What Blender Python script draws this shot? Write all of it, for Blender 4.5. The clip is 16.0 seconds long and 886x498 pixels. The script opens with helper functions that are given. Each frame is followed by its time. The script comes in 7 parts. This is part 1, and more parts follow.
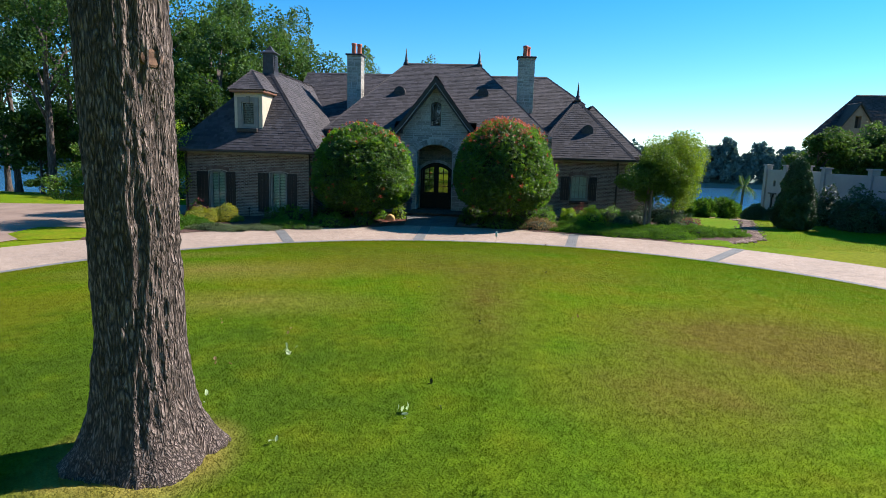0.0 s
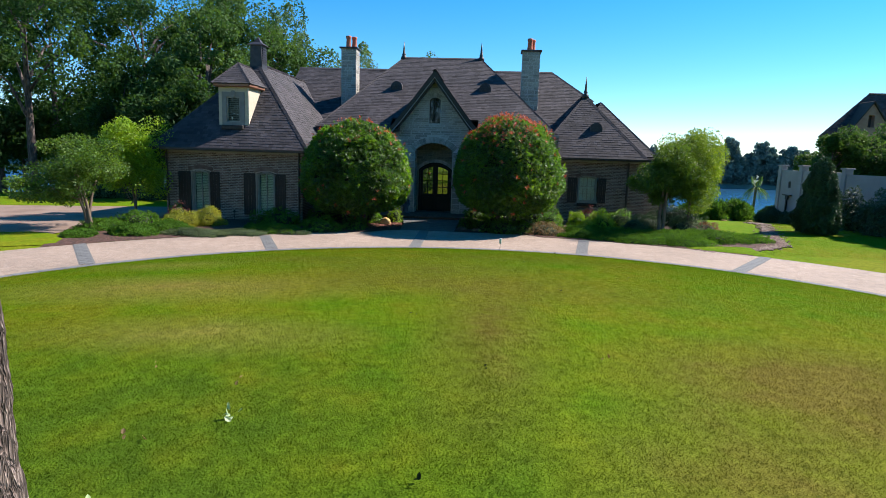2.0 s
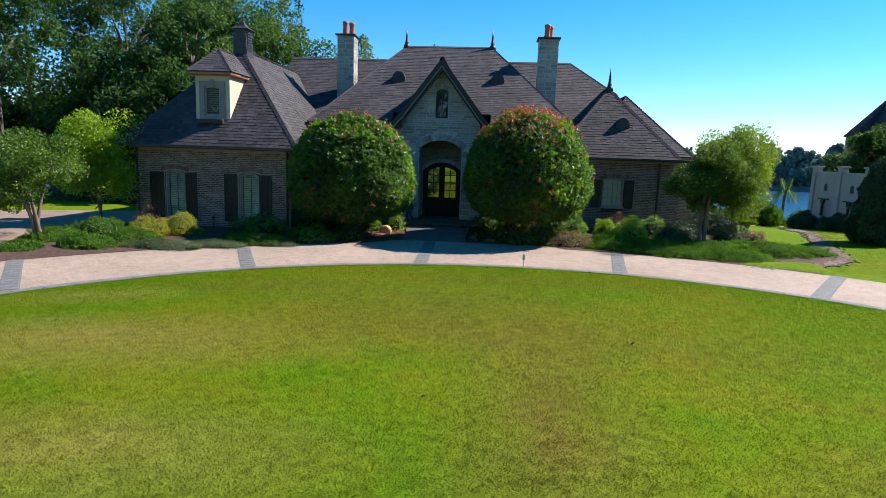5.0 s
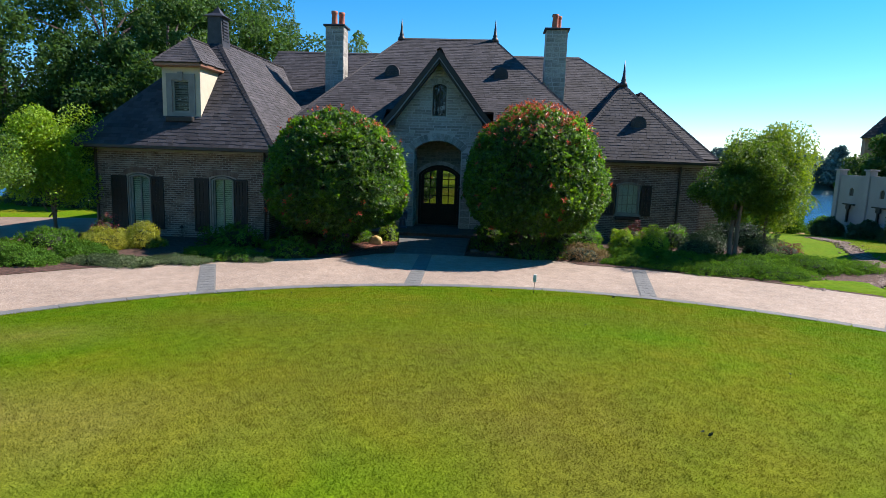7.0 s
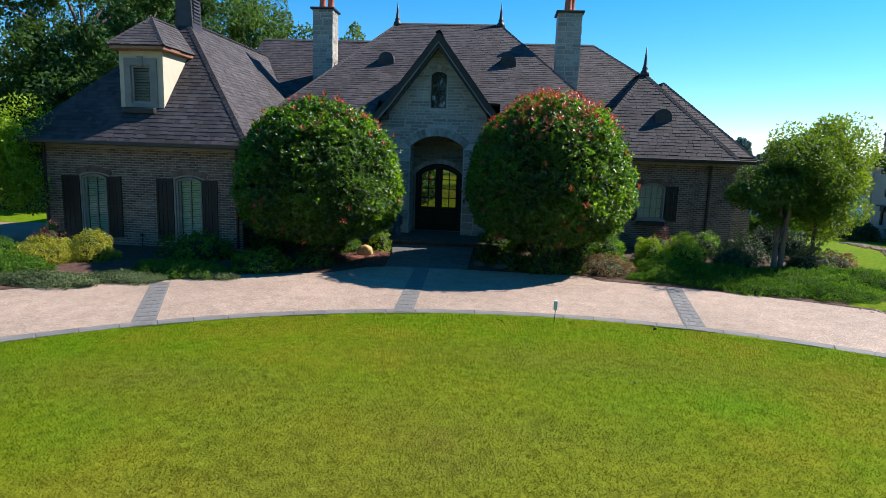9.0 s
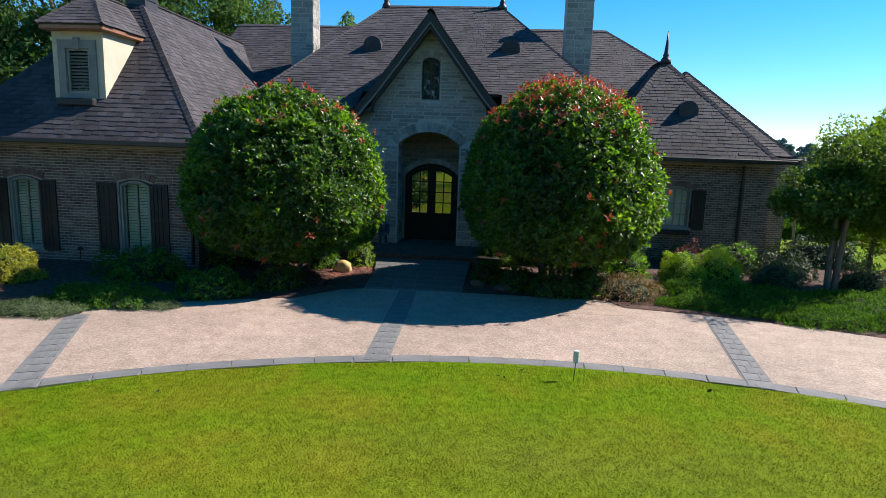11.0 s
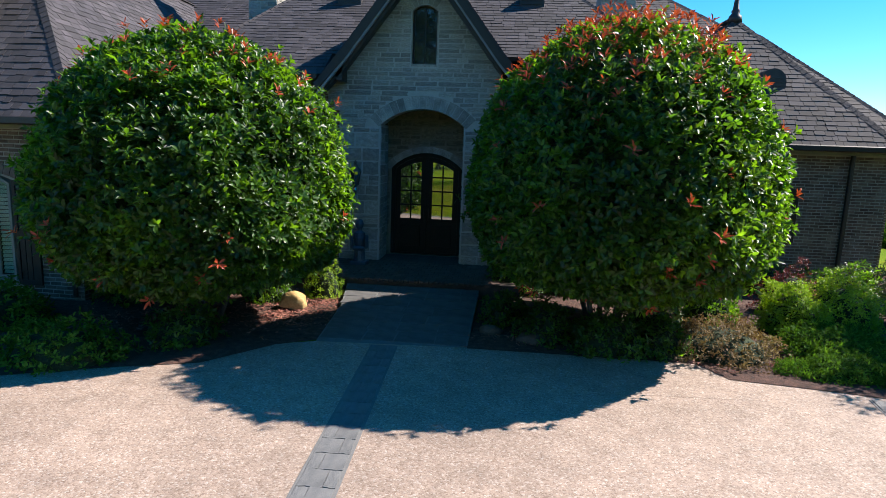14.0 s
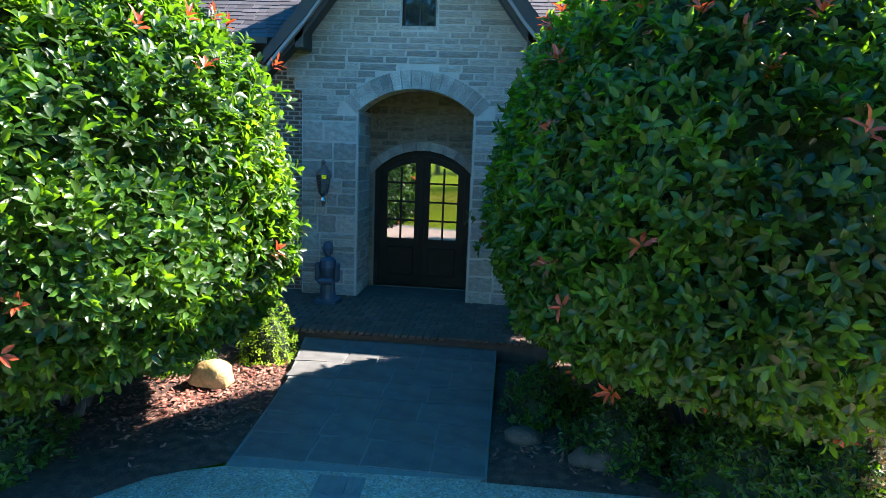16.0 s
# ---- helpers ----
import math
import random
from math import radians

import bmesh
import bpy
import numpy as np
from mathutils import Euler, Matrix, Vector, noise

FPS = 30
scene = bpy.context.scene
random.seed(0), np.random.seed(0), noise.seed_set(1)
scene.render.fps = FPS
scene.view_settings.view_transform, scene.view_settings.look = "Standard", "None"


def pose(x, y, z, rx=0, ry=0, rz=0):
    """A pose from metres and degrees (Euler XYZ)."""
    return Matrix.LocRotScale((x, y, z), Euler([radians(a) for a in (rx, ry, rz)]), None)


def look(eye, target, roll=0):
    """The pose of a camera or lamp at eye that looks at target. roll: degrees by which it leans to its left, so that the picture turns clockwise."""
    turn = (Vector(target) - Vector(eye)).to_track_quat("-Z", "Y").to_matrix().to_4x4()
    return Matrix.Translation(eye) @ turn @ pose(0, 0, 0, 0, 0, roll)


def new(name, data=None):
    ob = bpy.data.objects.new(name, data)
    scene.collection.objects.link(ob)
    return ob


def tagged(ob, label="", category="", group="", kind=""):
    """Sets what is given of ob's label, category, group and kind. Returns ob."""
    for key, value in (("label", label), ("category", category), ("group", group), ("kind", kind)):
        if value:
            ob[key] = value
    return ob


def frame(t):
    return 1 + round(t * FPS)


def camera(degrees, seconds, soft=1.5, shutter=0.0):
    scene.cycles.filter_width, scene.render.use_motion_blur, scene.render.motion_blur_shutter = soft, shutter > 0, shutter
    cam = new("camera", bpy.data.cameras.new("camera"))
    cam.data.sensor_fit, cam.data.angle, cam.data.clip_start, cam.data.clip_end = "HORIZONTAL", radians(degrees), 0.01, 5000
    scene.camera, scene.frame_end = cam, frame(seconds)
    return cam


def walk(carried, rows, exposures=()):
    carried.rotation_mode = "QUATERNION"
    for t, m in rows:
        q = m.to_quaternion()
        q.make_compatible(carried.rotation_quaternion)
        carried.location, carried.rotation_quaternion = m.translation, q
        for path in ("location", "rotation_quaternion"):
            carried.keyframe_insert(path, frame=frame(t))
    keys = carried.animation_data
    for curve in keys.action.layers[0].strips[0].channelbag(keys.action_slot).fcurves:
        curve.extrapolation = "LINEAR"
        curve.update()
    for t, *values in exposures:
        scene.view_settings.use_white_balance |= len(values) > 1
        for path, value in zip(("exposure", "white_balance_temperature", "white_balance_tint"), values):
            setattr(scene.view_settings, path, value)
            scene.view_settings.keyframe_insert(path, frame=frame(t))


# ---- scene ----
cam = camera(74.0, 16.0, soft=0.6)
PATH = [
    (0, (1.066, -0.739, 3.323), (0.907, 1.23, 3.01), 1.7),
    (0.5, (1.043, -0.317, 3.32), (0.885, 1.652, 3.006), 1.8),
    (1, (1.034, 0.195, 3.301), (0.877, 2.164, 2.987), 1.8),
    (1.5, (0.997, 0.72, 3.301), (0.838, 2.689, 2.987), 1.8),
    (2, (0.95, 1.271, 3.304), (0.79, 3.239, 2.99), 1.8),
    (2.5, (0.864, 1.842, 3.303), (0.703, 3.811, 2.989), 1.9),
    (3, (0.715, 2.384, 3.299), (0.553, 4.353, 2.985), 1.9),
    (3.5, (0.543, 2.931, 3.302), (0.384, 4.9, 2.987), 1.9),
    (4, (0.429, 3.493, 3.277), (0.269, 5.461, 2.962), 1.9),
    (6.5, (0.263, 6.705, 3.256), (0.098, 8.674, 2.944), 2.0),
    (7, (0.197, 7.407, 3.268), (0.035, 9.376, 2.959), 2.0),
    (7.5, (0.141, 8.11, 3.323), (-0.023, 10.078, 3.011), 2.0),
    (8, (0.022, 8.793, 3.359), (-0.138, 10.762, 3.042), 2.0),
    (8.5, (-0.068, 9.535, 3.298), (-0.227, 11.504, 2.984), 2.0),
    (9, (0.015, 10.235, 3.243), (-0.152, 12.203, 2.928), 2.0),
    (11.5, (0.004, 13.896, 3.361), (-0.167, 15.862, 3.033), 2.0),
    (12, (-0.05, 14.7, 3.382), (-0.224, 16.666, 3.054), 2.0),
    (12.5, (-0.118, 15.515, 3.368), (-0.292, 17.48, 3.037), 2.1),
    (13, (-0.203, 16.374, 3.25), (-0.376, 18.339, 2.923), 2.1),
    (13.5, (-0.239, 17.276, 3.15), (-0.418, 19.24, 2.819), 2.1),
    (14, (-0.31, 18.159, 3.022), (-0.493, 20.122, 2.688), 2.0),
    (14.5, (-0.379, 19.109, 2.944), (-0.561, 21.071, 2.602), 2.2),
    (15, (-0.398, 20.124, 2.918), (-0.596, 22.085, 2.577), 2.1),
    (15.5, (-0.575, 21.064, 2.888), (-0.762, 23.028, 2.559), 2.2),
    (16, (-0.729, 22.013, 2.855), (-0.908, 23.98, 2.539), 2.3),
]
walk(cam, [(t, look(eye, target, roll)) for t, eye, target, roll in PATH],
     exposures=[(t, ev, 6620.0, 15.0) for t, ev in ((0.0, 1.05), (6.5, 1.03), (9.0, 1.0), (12.5, 1.04), (14.0, 1.22), (15.0, 1.72), (15.5, 2.15), (16.0, 2.7))])

# ---- light ----
SUN_AZ, SUN_EL = radians(24.0), radians(42.0)   # the sun stands to the east-north-east of the house front
sun_dir = Vector((math.cos(SUN_AZ) * math.cos(SUN_EL), math.sin(SUN_AZ) * math.cos(SUN_EL), math.sin(SUN_EL)))
world = bpy.data.worlds.new("world")
scene.world = world
world.use_nodes = True
wn, wl = world.node_tree.nodes, world.node_tree.links
wn.clear()
sky = wn.new("ShaderNodeTexSky")
sky.sky_type, sky.sun_disc = "NISHITA", False
sky.sun_elevation, sky.sun_rotation = SUN_EL, radians(90) - SUN_AZ
sky.altitude = 1200
sky.air_density, sky.dust_density, sky.ozone_density = 1.0, 0.0, 5.0
bg = wn.new("ShaderNodeBackground")
bg.inputs["Strength"].default_value = 0.100
wo = wn.new("ShaderNodeOutputWorld")
vivid = wn.new("ShaderNodeHueSaturation")
vivid.inputs["Saturation"].default_value, vivid.inputs["Hue"].default_value = 1.34, 0.491
wl.new(sky.outputs["Color"], vivid.inputs["Color"])
wl.new(vivid.outputs["Color"], bg.inputs["Color"])
wl.new(bg.outputs["Background"], wo.inputs["Surface"])
sun_data = bpy.data.lights.new("sun", "SUN")
sun_data.energy, sun_data.angle, sun_data.color = 5.0, radians(0.55), (1.0, 0.95, 0.86)
sun = new("sun", sun_data)
sun.matrix_world = look(sun_dir * 50, (0, 0, 0))


# ---- materials ----
def material(name, colors, scale=6.0, rough=0.8, bump=0.0, bump_scale=60.0, grain=0.25, metal=0.0, spec=0.5,
             random_tint=0.0, island=0.0, stretch=(1, 1, 1), translucent=0.0, glow=(1.5, 1.5, 1.0)):
    """A noisy surface: colours blended over a coarse noise, a fine grain over it, and a bump."""
    m = bpy.data.materials.new(name)
    m.use_nodes = True
    n, l = m.node_tree.nodes, m.node_tree.links
    bsdf = n["Principled BSDF"]
    out = n["Material Output"]
    co = n.new("ShaderNodeTexCoord")
    mp = n.new("ShaderNodeMapping")
    mp.inputs["Scale"].default_value = stretch
    l.new(co.outputs["Object"], mp.inputs["Vector"])
    coarse = n.new("ShaderNodeTexNoise")
    coarse.inputs["Scale"].default_value, coarse.inputs["Detail"].default_value = scale, 4.0
    l.new(mp.outputs["Vector"], coarse.inputs["Vector"])
    ramp = n.new("ShaderNodeValToRGB")
    while len(ramp.color_ramp.elements) < len(colors):
        ramp.color_ramp.elements.new(0.5)
    for k, (e, c) in enumerate(zip(ramp.color_ramp.elements, colors)):
        e.position = 0.3 + 0.4 * k / max(1, len(colors) - 1)
        e.color = (*c, 1)
    l.new(coarse.outputs["Fac"], ramp.inputs["Fac"])
    fine = n.new("ShaderNodeTexNoise")
    fine.inputs["Scale"].default_value, fine.inputs["Detail"].default_value = bump_scale, 3.0
    l.new(mp.outputs["Vector"], fine.inputs["Vector"])
    val = n.new("ShaderNodeMapRange")
    val.inputs["To Min"].default_value, val.inputs["To Max"].default_value = 1 - grain, 1 + grain
    val.inputs["From Min"].default_value, val.inputs["From Max"].default_value = 0.25, 0.75
    l.new(fine.outputs["Fac"], val.inputs["Value"])
    hsv = n.new("ShaderNodeHueSaturation")
    l.new(ramp.outputs["Color"], hsv.inputs["Color"])
    value = val.outputs["Result"]
    for amount, node, socket in ((random_tint, "ShaderNodeObjectInfo", "Random"), (island, "ShaderNodeNewGeometry", "Random Per Island")):
        if amount:
            src = n.new(node)
            r = n.new("ShaderNodeMapRange")
            r.inputs["To Min"].default_value, r.inputs["To Max"].default_value = 1 - amount, 1 + amount
            l.new(src.outputs[socket], r.inputs["Value"])
            mul = n.new("ShaderNodeMath")
            mul.operation = "MULTIPLY"
            l.new(value, mul.inputs[0])
            l.new(r.outputs["Result"], mul.inputs[1])
            value = mul.outputs["Value"]
    l.new(value, hsv.inputs["Value"])
    l.new(hsv.outputs["Color"], bsdf.inputs["Base Color"])
    bsdf.inputs["Roughness"].default_value = rough
    bsdf.inputs["Metallic"].default_value = metal
    bsdf.inputs["Specular IOR Level"].default_value = spec
    if bump:
        b = n.new("ShaderNodeBump")
        b.inputs["Strength"].default_value, b.inputs["Distance"].default_value = 1.0, bump
        l.new(fine.outputs["Fac"], b.inputs["Height"])
        l.new(b.outputs["Normal"], bsdf.inputs["Normal"])
    if translucent:
        tr = n.new("ShaderNodeBsdfTranslucent")
        mix = n.new("ShaderNodeMixShader")
        mix.inputs["Fac"].default_value = translucent
        thin = n.new("ShaderNodeVectorMath")   # light that passes a leaf is brighter and yellower than what it throws back
        thin.operation = "MULTIPLY"
        thin.inputs[1].default_value = glow
        l.new(hsv.outputs["Color"], thin.inputs[0])
        l.new(thin.outputs["Vector"], tr.inputs["Color"])
        l.new(bsdf.outputs["BSDF"], mix.inputs[1])
        l.new(tr.outputs["BSDF"], mix.inputs[2])
        l.new(mix.outputs["Shader"], out.inputs["Surface"])
    return m


def glass(name, tint=(0.02, 0.025, 0.03), ior=2.6):
    """A dark reflecting pane in front of an unlit room."""
    m = bpy.data.materials.new(name)
    m.use_nodes = True
    b = m.node_tree.nodes["Principled BSDF"]
    b.inputs["Base Color"].default_value = (*tint, 1)
    b.inputs["Roughness"].default_value = 0.03
    b.inputs["Specular IOR Level"].default_value = 1.0
    b.inputs["IOR"].default_value = ior
    return m


M = dict(
    brick=material("old_brick", [(0.105, 0.062, 0.048), (0.155, 0.104, 0.084), (0.215, 0.165, 0.138)], 3.0, 0.9, 0.004, 90, 0.25, island=0.35),
    mortar=material("pale_mortar", [(0.31, 0.285, 0.25), (0.39, 0.355, 0.31)], 4.0, 0.95, 0.003, 120, 0.15),
    stone=material("pale_limestone", [(0.225, 0.215, 0.19), (0.30, 0.285, 0.255), (0.385, 0.365, 0.325)], 5.0, 0.88, 0.010, 40, 0.30, random_tint=0.28),
    joint=material("stone_mortar", [(0.41, 0.395, 0.355), (0.48, 0.46, 0.42)], 5.0, 0.95, 0.003, 120, 0.1),
    cast=material("cast_stone", [(0.42, 0.40, 0.36), (0.52, 0.50, 0.45)], 3.0, 0.8, 0.002, 100, 0.08),
    roof_deck=material("roof_deck", [(0.035, 0.03, 0.03), (0.05, 0.042, 0.04)], 3.0, 0.9, 0.003, 80, 0.2),
    shingle=material("roof_shingle", [(0.025, 0.023, 0.027), (0.037, 0.033, 0.039), (0.051, 0.045, 0.050)], 0.9, 0.85, 0.0, 60, 0.18, island=0.42),
    ridge=material("ridge_shingle", [(0.034, 0.030, 0.034), (0.052, 0.046, 0.050)], 0.9, 0.85, 0.003, 150, 0.15, random_tint=0.25),
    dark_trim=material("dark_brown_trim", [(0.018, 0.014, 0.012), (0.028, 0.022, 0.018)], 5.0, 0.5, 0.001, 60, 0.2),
    gutter=material("bronze_gutter", [(0.022, 0.015, 0.012), (0.040, 0.026, 0.020)], 3.0, 0.5, 0.0, 60, 0.2),
    copper=material("copper_flashing", [(0.22, 0.10, 0.06), (0.32, 0.15, 0.09)], 3.0, 0.5, 0.0, 60, 0.2, metal=0.3),
    surround=material("grey_cast_stone", [(0.17, 0.165, 0.155), (0.23, 0.225, 0.21)], 3.0, 0.85, 0.002, 100, 0.12),
    cream=material("cream_stucco", [(0.42, 0.37, 0.285), (0.49, 0.43, 0.335)], 3.0, 0.85, 0.003, 120, 0.08),
    shutter=material("dark_stained_shutter", [(0.012, 0.009, 0.008), (0.022, 0.016, 0.013)], 4.0, 0.6, 0.002, 40, 0.3, stretch=(1, 1, 0.1)),
    blind_dim=material("dim_blind", [(0.44, 0.50, 0.40), (0.52, 0.57, 0.47)], 4.0, 0.6, 0.0, 60, 0.08),
    blind=material("white_blind", [(0.50, 0.52, 0.50), (0.58, 0.60, 0.58)], 4.0, 0.6, 0.0, 60, 0.08),
    door=material("dark_door_paint", [(0.010, 0.009, 0.008), (0.018, 0.015, 0.013)], 4.0, 0.5, 0.001, 50, 0.2, spec=0.2),
    clay=material("clay_pot", [(0.36, 0.09, 0.05), (0.46, 0.14, 0.08)], 4.0, 0.75, 0.002, 60, 0.2),
    lead=material("dark_lead", [(0.03, 0.028, 0.03), (0.05, 0.045, 0.05)], 4.0, 0.5, 0.001, 50, 0.2, metal=0.3),
    aged_copper=material("aged_copper", [(0.10, 0.060, 0.048), (0.20, 0.125, 0.10)], 9.0, 0.6, 0.001, 90, 0.3, metal=0.2),
    iron=material("aged_iron", [(0.02, 0.017, 0.016), (0.05, 0.04, 0.035)], 9.0, 0.55, 0.001, 90, 0.3, metal=0.6),
    pane=glass("dark_glass"),
    dull_pane=glass("upper_glass", ior=1.5),
    slate_bed=material("dark_joint", [(0.125, 0.125, 0.122), (0.165, 0.163, 0.158)], 5, 0.9, 0.002, 90, 0.15),
    court=material("worn_tan_concrete", [(0.17, 0.115, 0.088), (0.215, 0.15, 0.117), (0.25, 0.18, 0.142)], 0.8, 0.85, 0.002, 50, 0.3),
    slate=material("grey_slate_paver", [(0.105, 0.107, 0.108), (0.135, 0.137, 0.137), (0.165, 0.163, 0.158)], 1.6, 0.7, 0.003, 60, 0.12, random_tint=0.09),
    flag=material("walk_flagstone", [(0.070, 0.070, 0.068), (0.094, 0.092, 0.09), (0.118, 0.115, 0.109)], 2.5, 0.75, 0.004, 40, 0.2, random_tint=0.10),
    soil=material("red_mulch", [(0.028, 0.014, 0.010), (0.07, 0.032, 0.022), (0.12, 0.060, 0.042)], 9.0, 0.95, 0.02, 70, 0.5),
    bark=material("oak_bark", [(0.030, 0.022, 0.020), (0.070, 0.054, 0.048), (0.16, 0.13, 0.118)], 11.0, 0.95, 0.03, 26, 0.45, stretch=(1, 1, 0.22)),
    thin_bark=material("smooth_bark", [(0.09, 0.065, 0.045), (0.18, 0.13, 0.09)], 9.0, 0.85, 0.004, 40, 0.3, stretch=(1, 1, 0.3)),
    photinia=material("glossy_green_leaf", [(0.012, 0.039, 0.007), (0.022, 0.063, 0.009), (0.042, 0.098, 0.011)], 0.9, 0.39, 0, 20, 0.15, island=0.55, translucent=0.41, glow=(6.8, 5.6, 0.9), spec=0.45),
    red_leaf=material("red_new_leaf", [(0.30, 0.04, 0.016), (0.50, 0.10, 0.035)], 2.0, 0.35, 0, 20, 0.15, island=0.3, translucent=0.25),
    mid_leaf=material("mid_leaf", [(0.024, 0.060, 0.020), (0.042, 0.095, 0.027), (0.070, 0.138, 0.034)], 0.25, 0.6, 0, 20, 0.15, island=0.4, translucent=0.32, glow=(2.4, 2.2, 0.9), spec=0.2),
    pale_leaf=material("pale_leaf", [(0.060, 0.105, 0.045), (0.095, 0.155, 0.060)], 0.25, 0.6, 0, 20, 0.15, island=0.4, translucent=0.35, glow=(2.2, 2.1, 0.9), spec=0.2),
    oak_leaf=material("oak_leaf", [(0.014, 0.038, 0.014), (0.026, 0.065, 0.019), (0.050, 0.105, 0.026)], 0.25, 0.7, 0, 20, 0.15, island=0.4, translucent=0.3, glow=(3.0, 2.7, 0.9), spec=0.15),
    myrtle=material("bright_leaf", [(0.09, 0.165, 0.010), (0.135, 0.22, 0.012), (0.18, 0.27, 0.014)], 0.7, 0.6, 0, 20, 0.15, island=0.35, translucent=0.36, glow=(1.9, 1.8, 0.8)),
    myrtle2=material("green_leaf", [(0.042, 0.098, 0.014), (0.075, 0.145, 0.018)], 0.5, 0.5, 0, 20, 0.15, island=0.45, translucent=0.36, glow=(2.6, 2.2, 0.7), spec=0.32),
    # haze over the lake is put into this pale blue-green leaf colour
    hazy_leaf=material("hazy_far_foliage", [(0.085, 0.145, 0.135), (0.125, 0.20, 0.18)], 0.1, 0.8, 0, 20, 0.15, island=0.35, translucent=0.15),
    juniper=material("juniper", [(0.034, 0.092, 0.012), (0.082, 0.175, 0.024)], 0.8, 0.7, 0, 20, 0.15, island=0.5, translucent=0.28, glow=(2.4, 2.3, 0.8), spec=0.08),
    yellow=material("yellow_green_leaf", [(0.17, 0.220, 0.010), (0.31, 0.29, 0.012)], 1.4, 0.5, 0, 20, 0.15, island=0.35, translucent=0.3),
    rock=material("sandstone_rock", [(0.36, 0.23, 0.08), (0.50, 0.35, 0.15)], 4.0, 0.9, 0.01, 30, 0.2),
    white_paint=material("white_plaster", [(0.27, 0.25, 0.26), (0.33, 0.31, 0.32)], 0.8, 0.8, 0.002, 60, 0.08),
    # garden plaster with deeper shade put into its grey; also the soffit strip's grey
    shade_grey=material("shade_grey_finish", [(0.20, 0.21, 0.23), (0.26, 0.27, 0.29)], 0.8, 0.85, 0.002, 60, 0.1),
    red_brick=material("neighbour_brick", [(0.28, 0.15, 0.12), (0.36, 0.21, 0.17)], 2.0, 0.9, 0.004, 40, 0.2),
)


CONCRETE = bpy.data.materials.new("exposed_aggregate")
CONCRETE.use_nodes = True
xn, xl = CONCRETE.node_tree.nodes, CONCRETE.node_tree.links
x_co = xn.new("ShaderNodeTexCoord")
x_cell = xn.new("ShaderNodeTexVoronoi")
x_cell.inputs["Scale"].default_value = 62.0
xl.new(x_co.outputs["Object"], x_cell.inputs["Vector"])
x_sep = xn.new("ShaderNodeSeparateColor")
xl.new(x_cell.outputs["Color"], x_sep.inputs["Color"])
x_ramp = xn.new("ShaderNodeValToRGB")
x_ramp.color_ramp.interpolation = "CONSTANT"
for x_e, x_p, x_c in zip([x_ramp.color_ramp.elements[0]] + [x_ramp.color_ramp.elements.new(0.2 * k) for k in range(1, 5)], (0.0, 0.14, 0.42, 0.70, 0.90),
                         ((0.215, 0.150, 0.113), (0.275, 0.203, 0.156), (0.305, 0.228, 0.178), (0.34, 0.26, 0.207), (0.40, 0.335, 0.285))):
    x_e.position, x_e.color = x_p, (*x_c, 1)
xl.new(x_sep.outputs["Red"], x_ramp.inputs["Fac"])
x_value = None
for x_scale, x_detail, x_low, x_high in ((0.35, 3.0, 0.86, 1.12), (3.2, 5.0, 0.86, 1.14), (18.0, 3.0, 0.85, 1.15)):
    x_n = xn.new("ShaderNodeTexNoise")
    x_n.inputs["Scale"].default_value, x_n.inputs["Detail"].default_value = x_scale, x_detail
    xl.new(x_co.outputs["Object"], x_n.inputs["Vector"])
    x_r = xn.new("ShaderNodeMapRange")
    x_r.inputs["From Min"].default_value, x_r.inputs["From Max"].default_value = 0.3, 0.7
    x_r.inputs["To Min"].default_value, x_r.inputs["To Max"].default_value = x_low, x_high
    xl.new(x_n.outputs["Fac"], x_r.inputs["Value"])
    if x_value is None:
        x_value = x_r.outputs["Result"]
    else:
        x_m = xn.new("ShaderNodeMath")
        x_m.operation = "MULTIPLY"
        xl.new(x_value, x_m.inputs[0])
        xl.new(x_r.outputs["Result"], x_m.inputs[1])
        x_value = x_m.outputs["Value"]
x_hsv = xn.new("ShaderNodeHueSaturation")
xl.new(x_ramp.outputs["Color"], x_hsv.inputs["Color"])
xl.new(x_value, x_hsv.inputs["Value"])
xl.new(x_hsv.outputs["Color"], xn["Principled BSDF"].inputs["Base Color"])
xn["Principled BSDF"].inputs["Roughness"].default_value = 0.8
x_b = xn.new("ShaderNodeBump")
x_b.inputs["Distance"].default_value, x_b.inputs["Strength"].default_value, x_b.invert = 0.004, 0.6, True
xl.new(x_cell.outputs["Distance"], x_b.inputs["Height"])
xl.new(x_b.outputs["Normal"], xn["Principled BSDF"].inputs["Normal"])
M["concrete"] = CONCRETE


BARK = bpy.data.materials.new("furrowed_oak_bark")
BARK.use_nodes = True
kn, kl = BARK.node_tree.nodes, BARK.node_tree.links
k_co, k_map = kn.new("ShaderNodeTexCoord"), kn.new("ShaderNodeMapping")
k_map.inputs["Scale"].default_value = (1, 1, 0.16)
kl.new(k_co.outputs["Object"], k_map.inputs["Vector"])
k_warp = kn.new("ShaderNodeTexNoise")
k_warp.inputs["Scale"].default_value, k_warp.inputs["Detail"].default_value = 9.0, 3.0
kl.new(k_map.outputs["Vector"], k_warp.inputs["Vector"])
k_add = kn.new("ShaderNodeVectorMath")
k_add.operation = "MULTIPLY_ADD"
k_add.inputs[1].default_value = (0.10, 0.10, 0.10)
kl.new(k_warp.outputs["Color"], k_add.inputs[0])
kl.new(k_map.outputs["Vector"], k_add.inputs[2])
k_heights = []
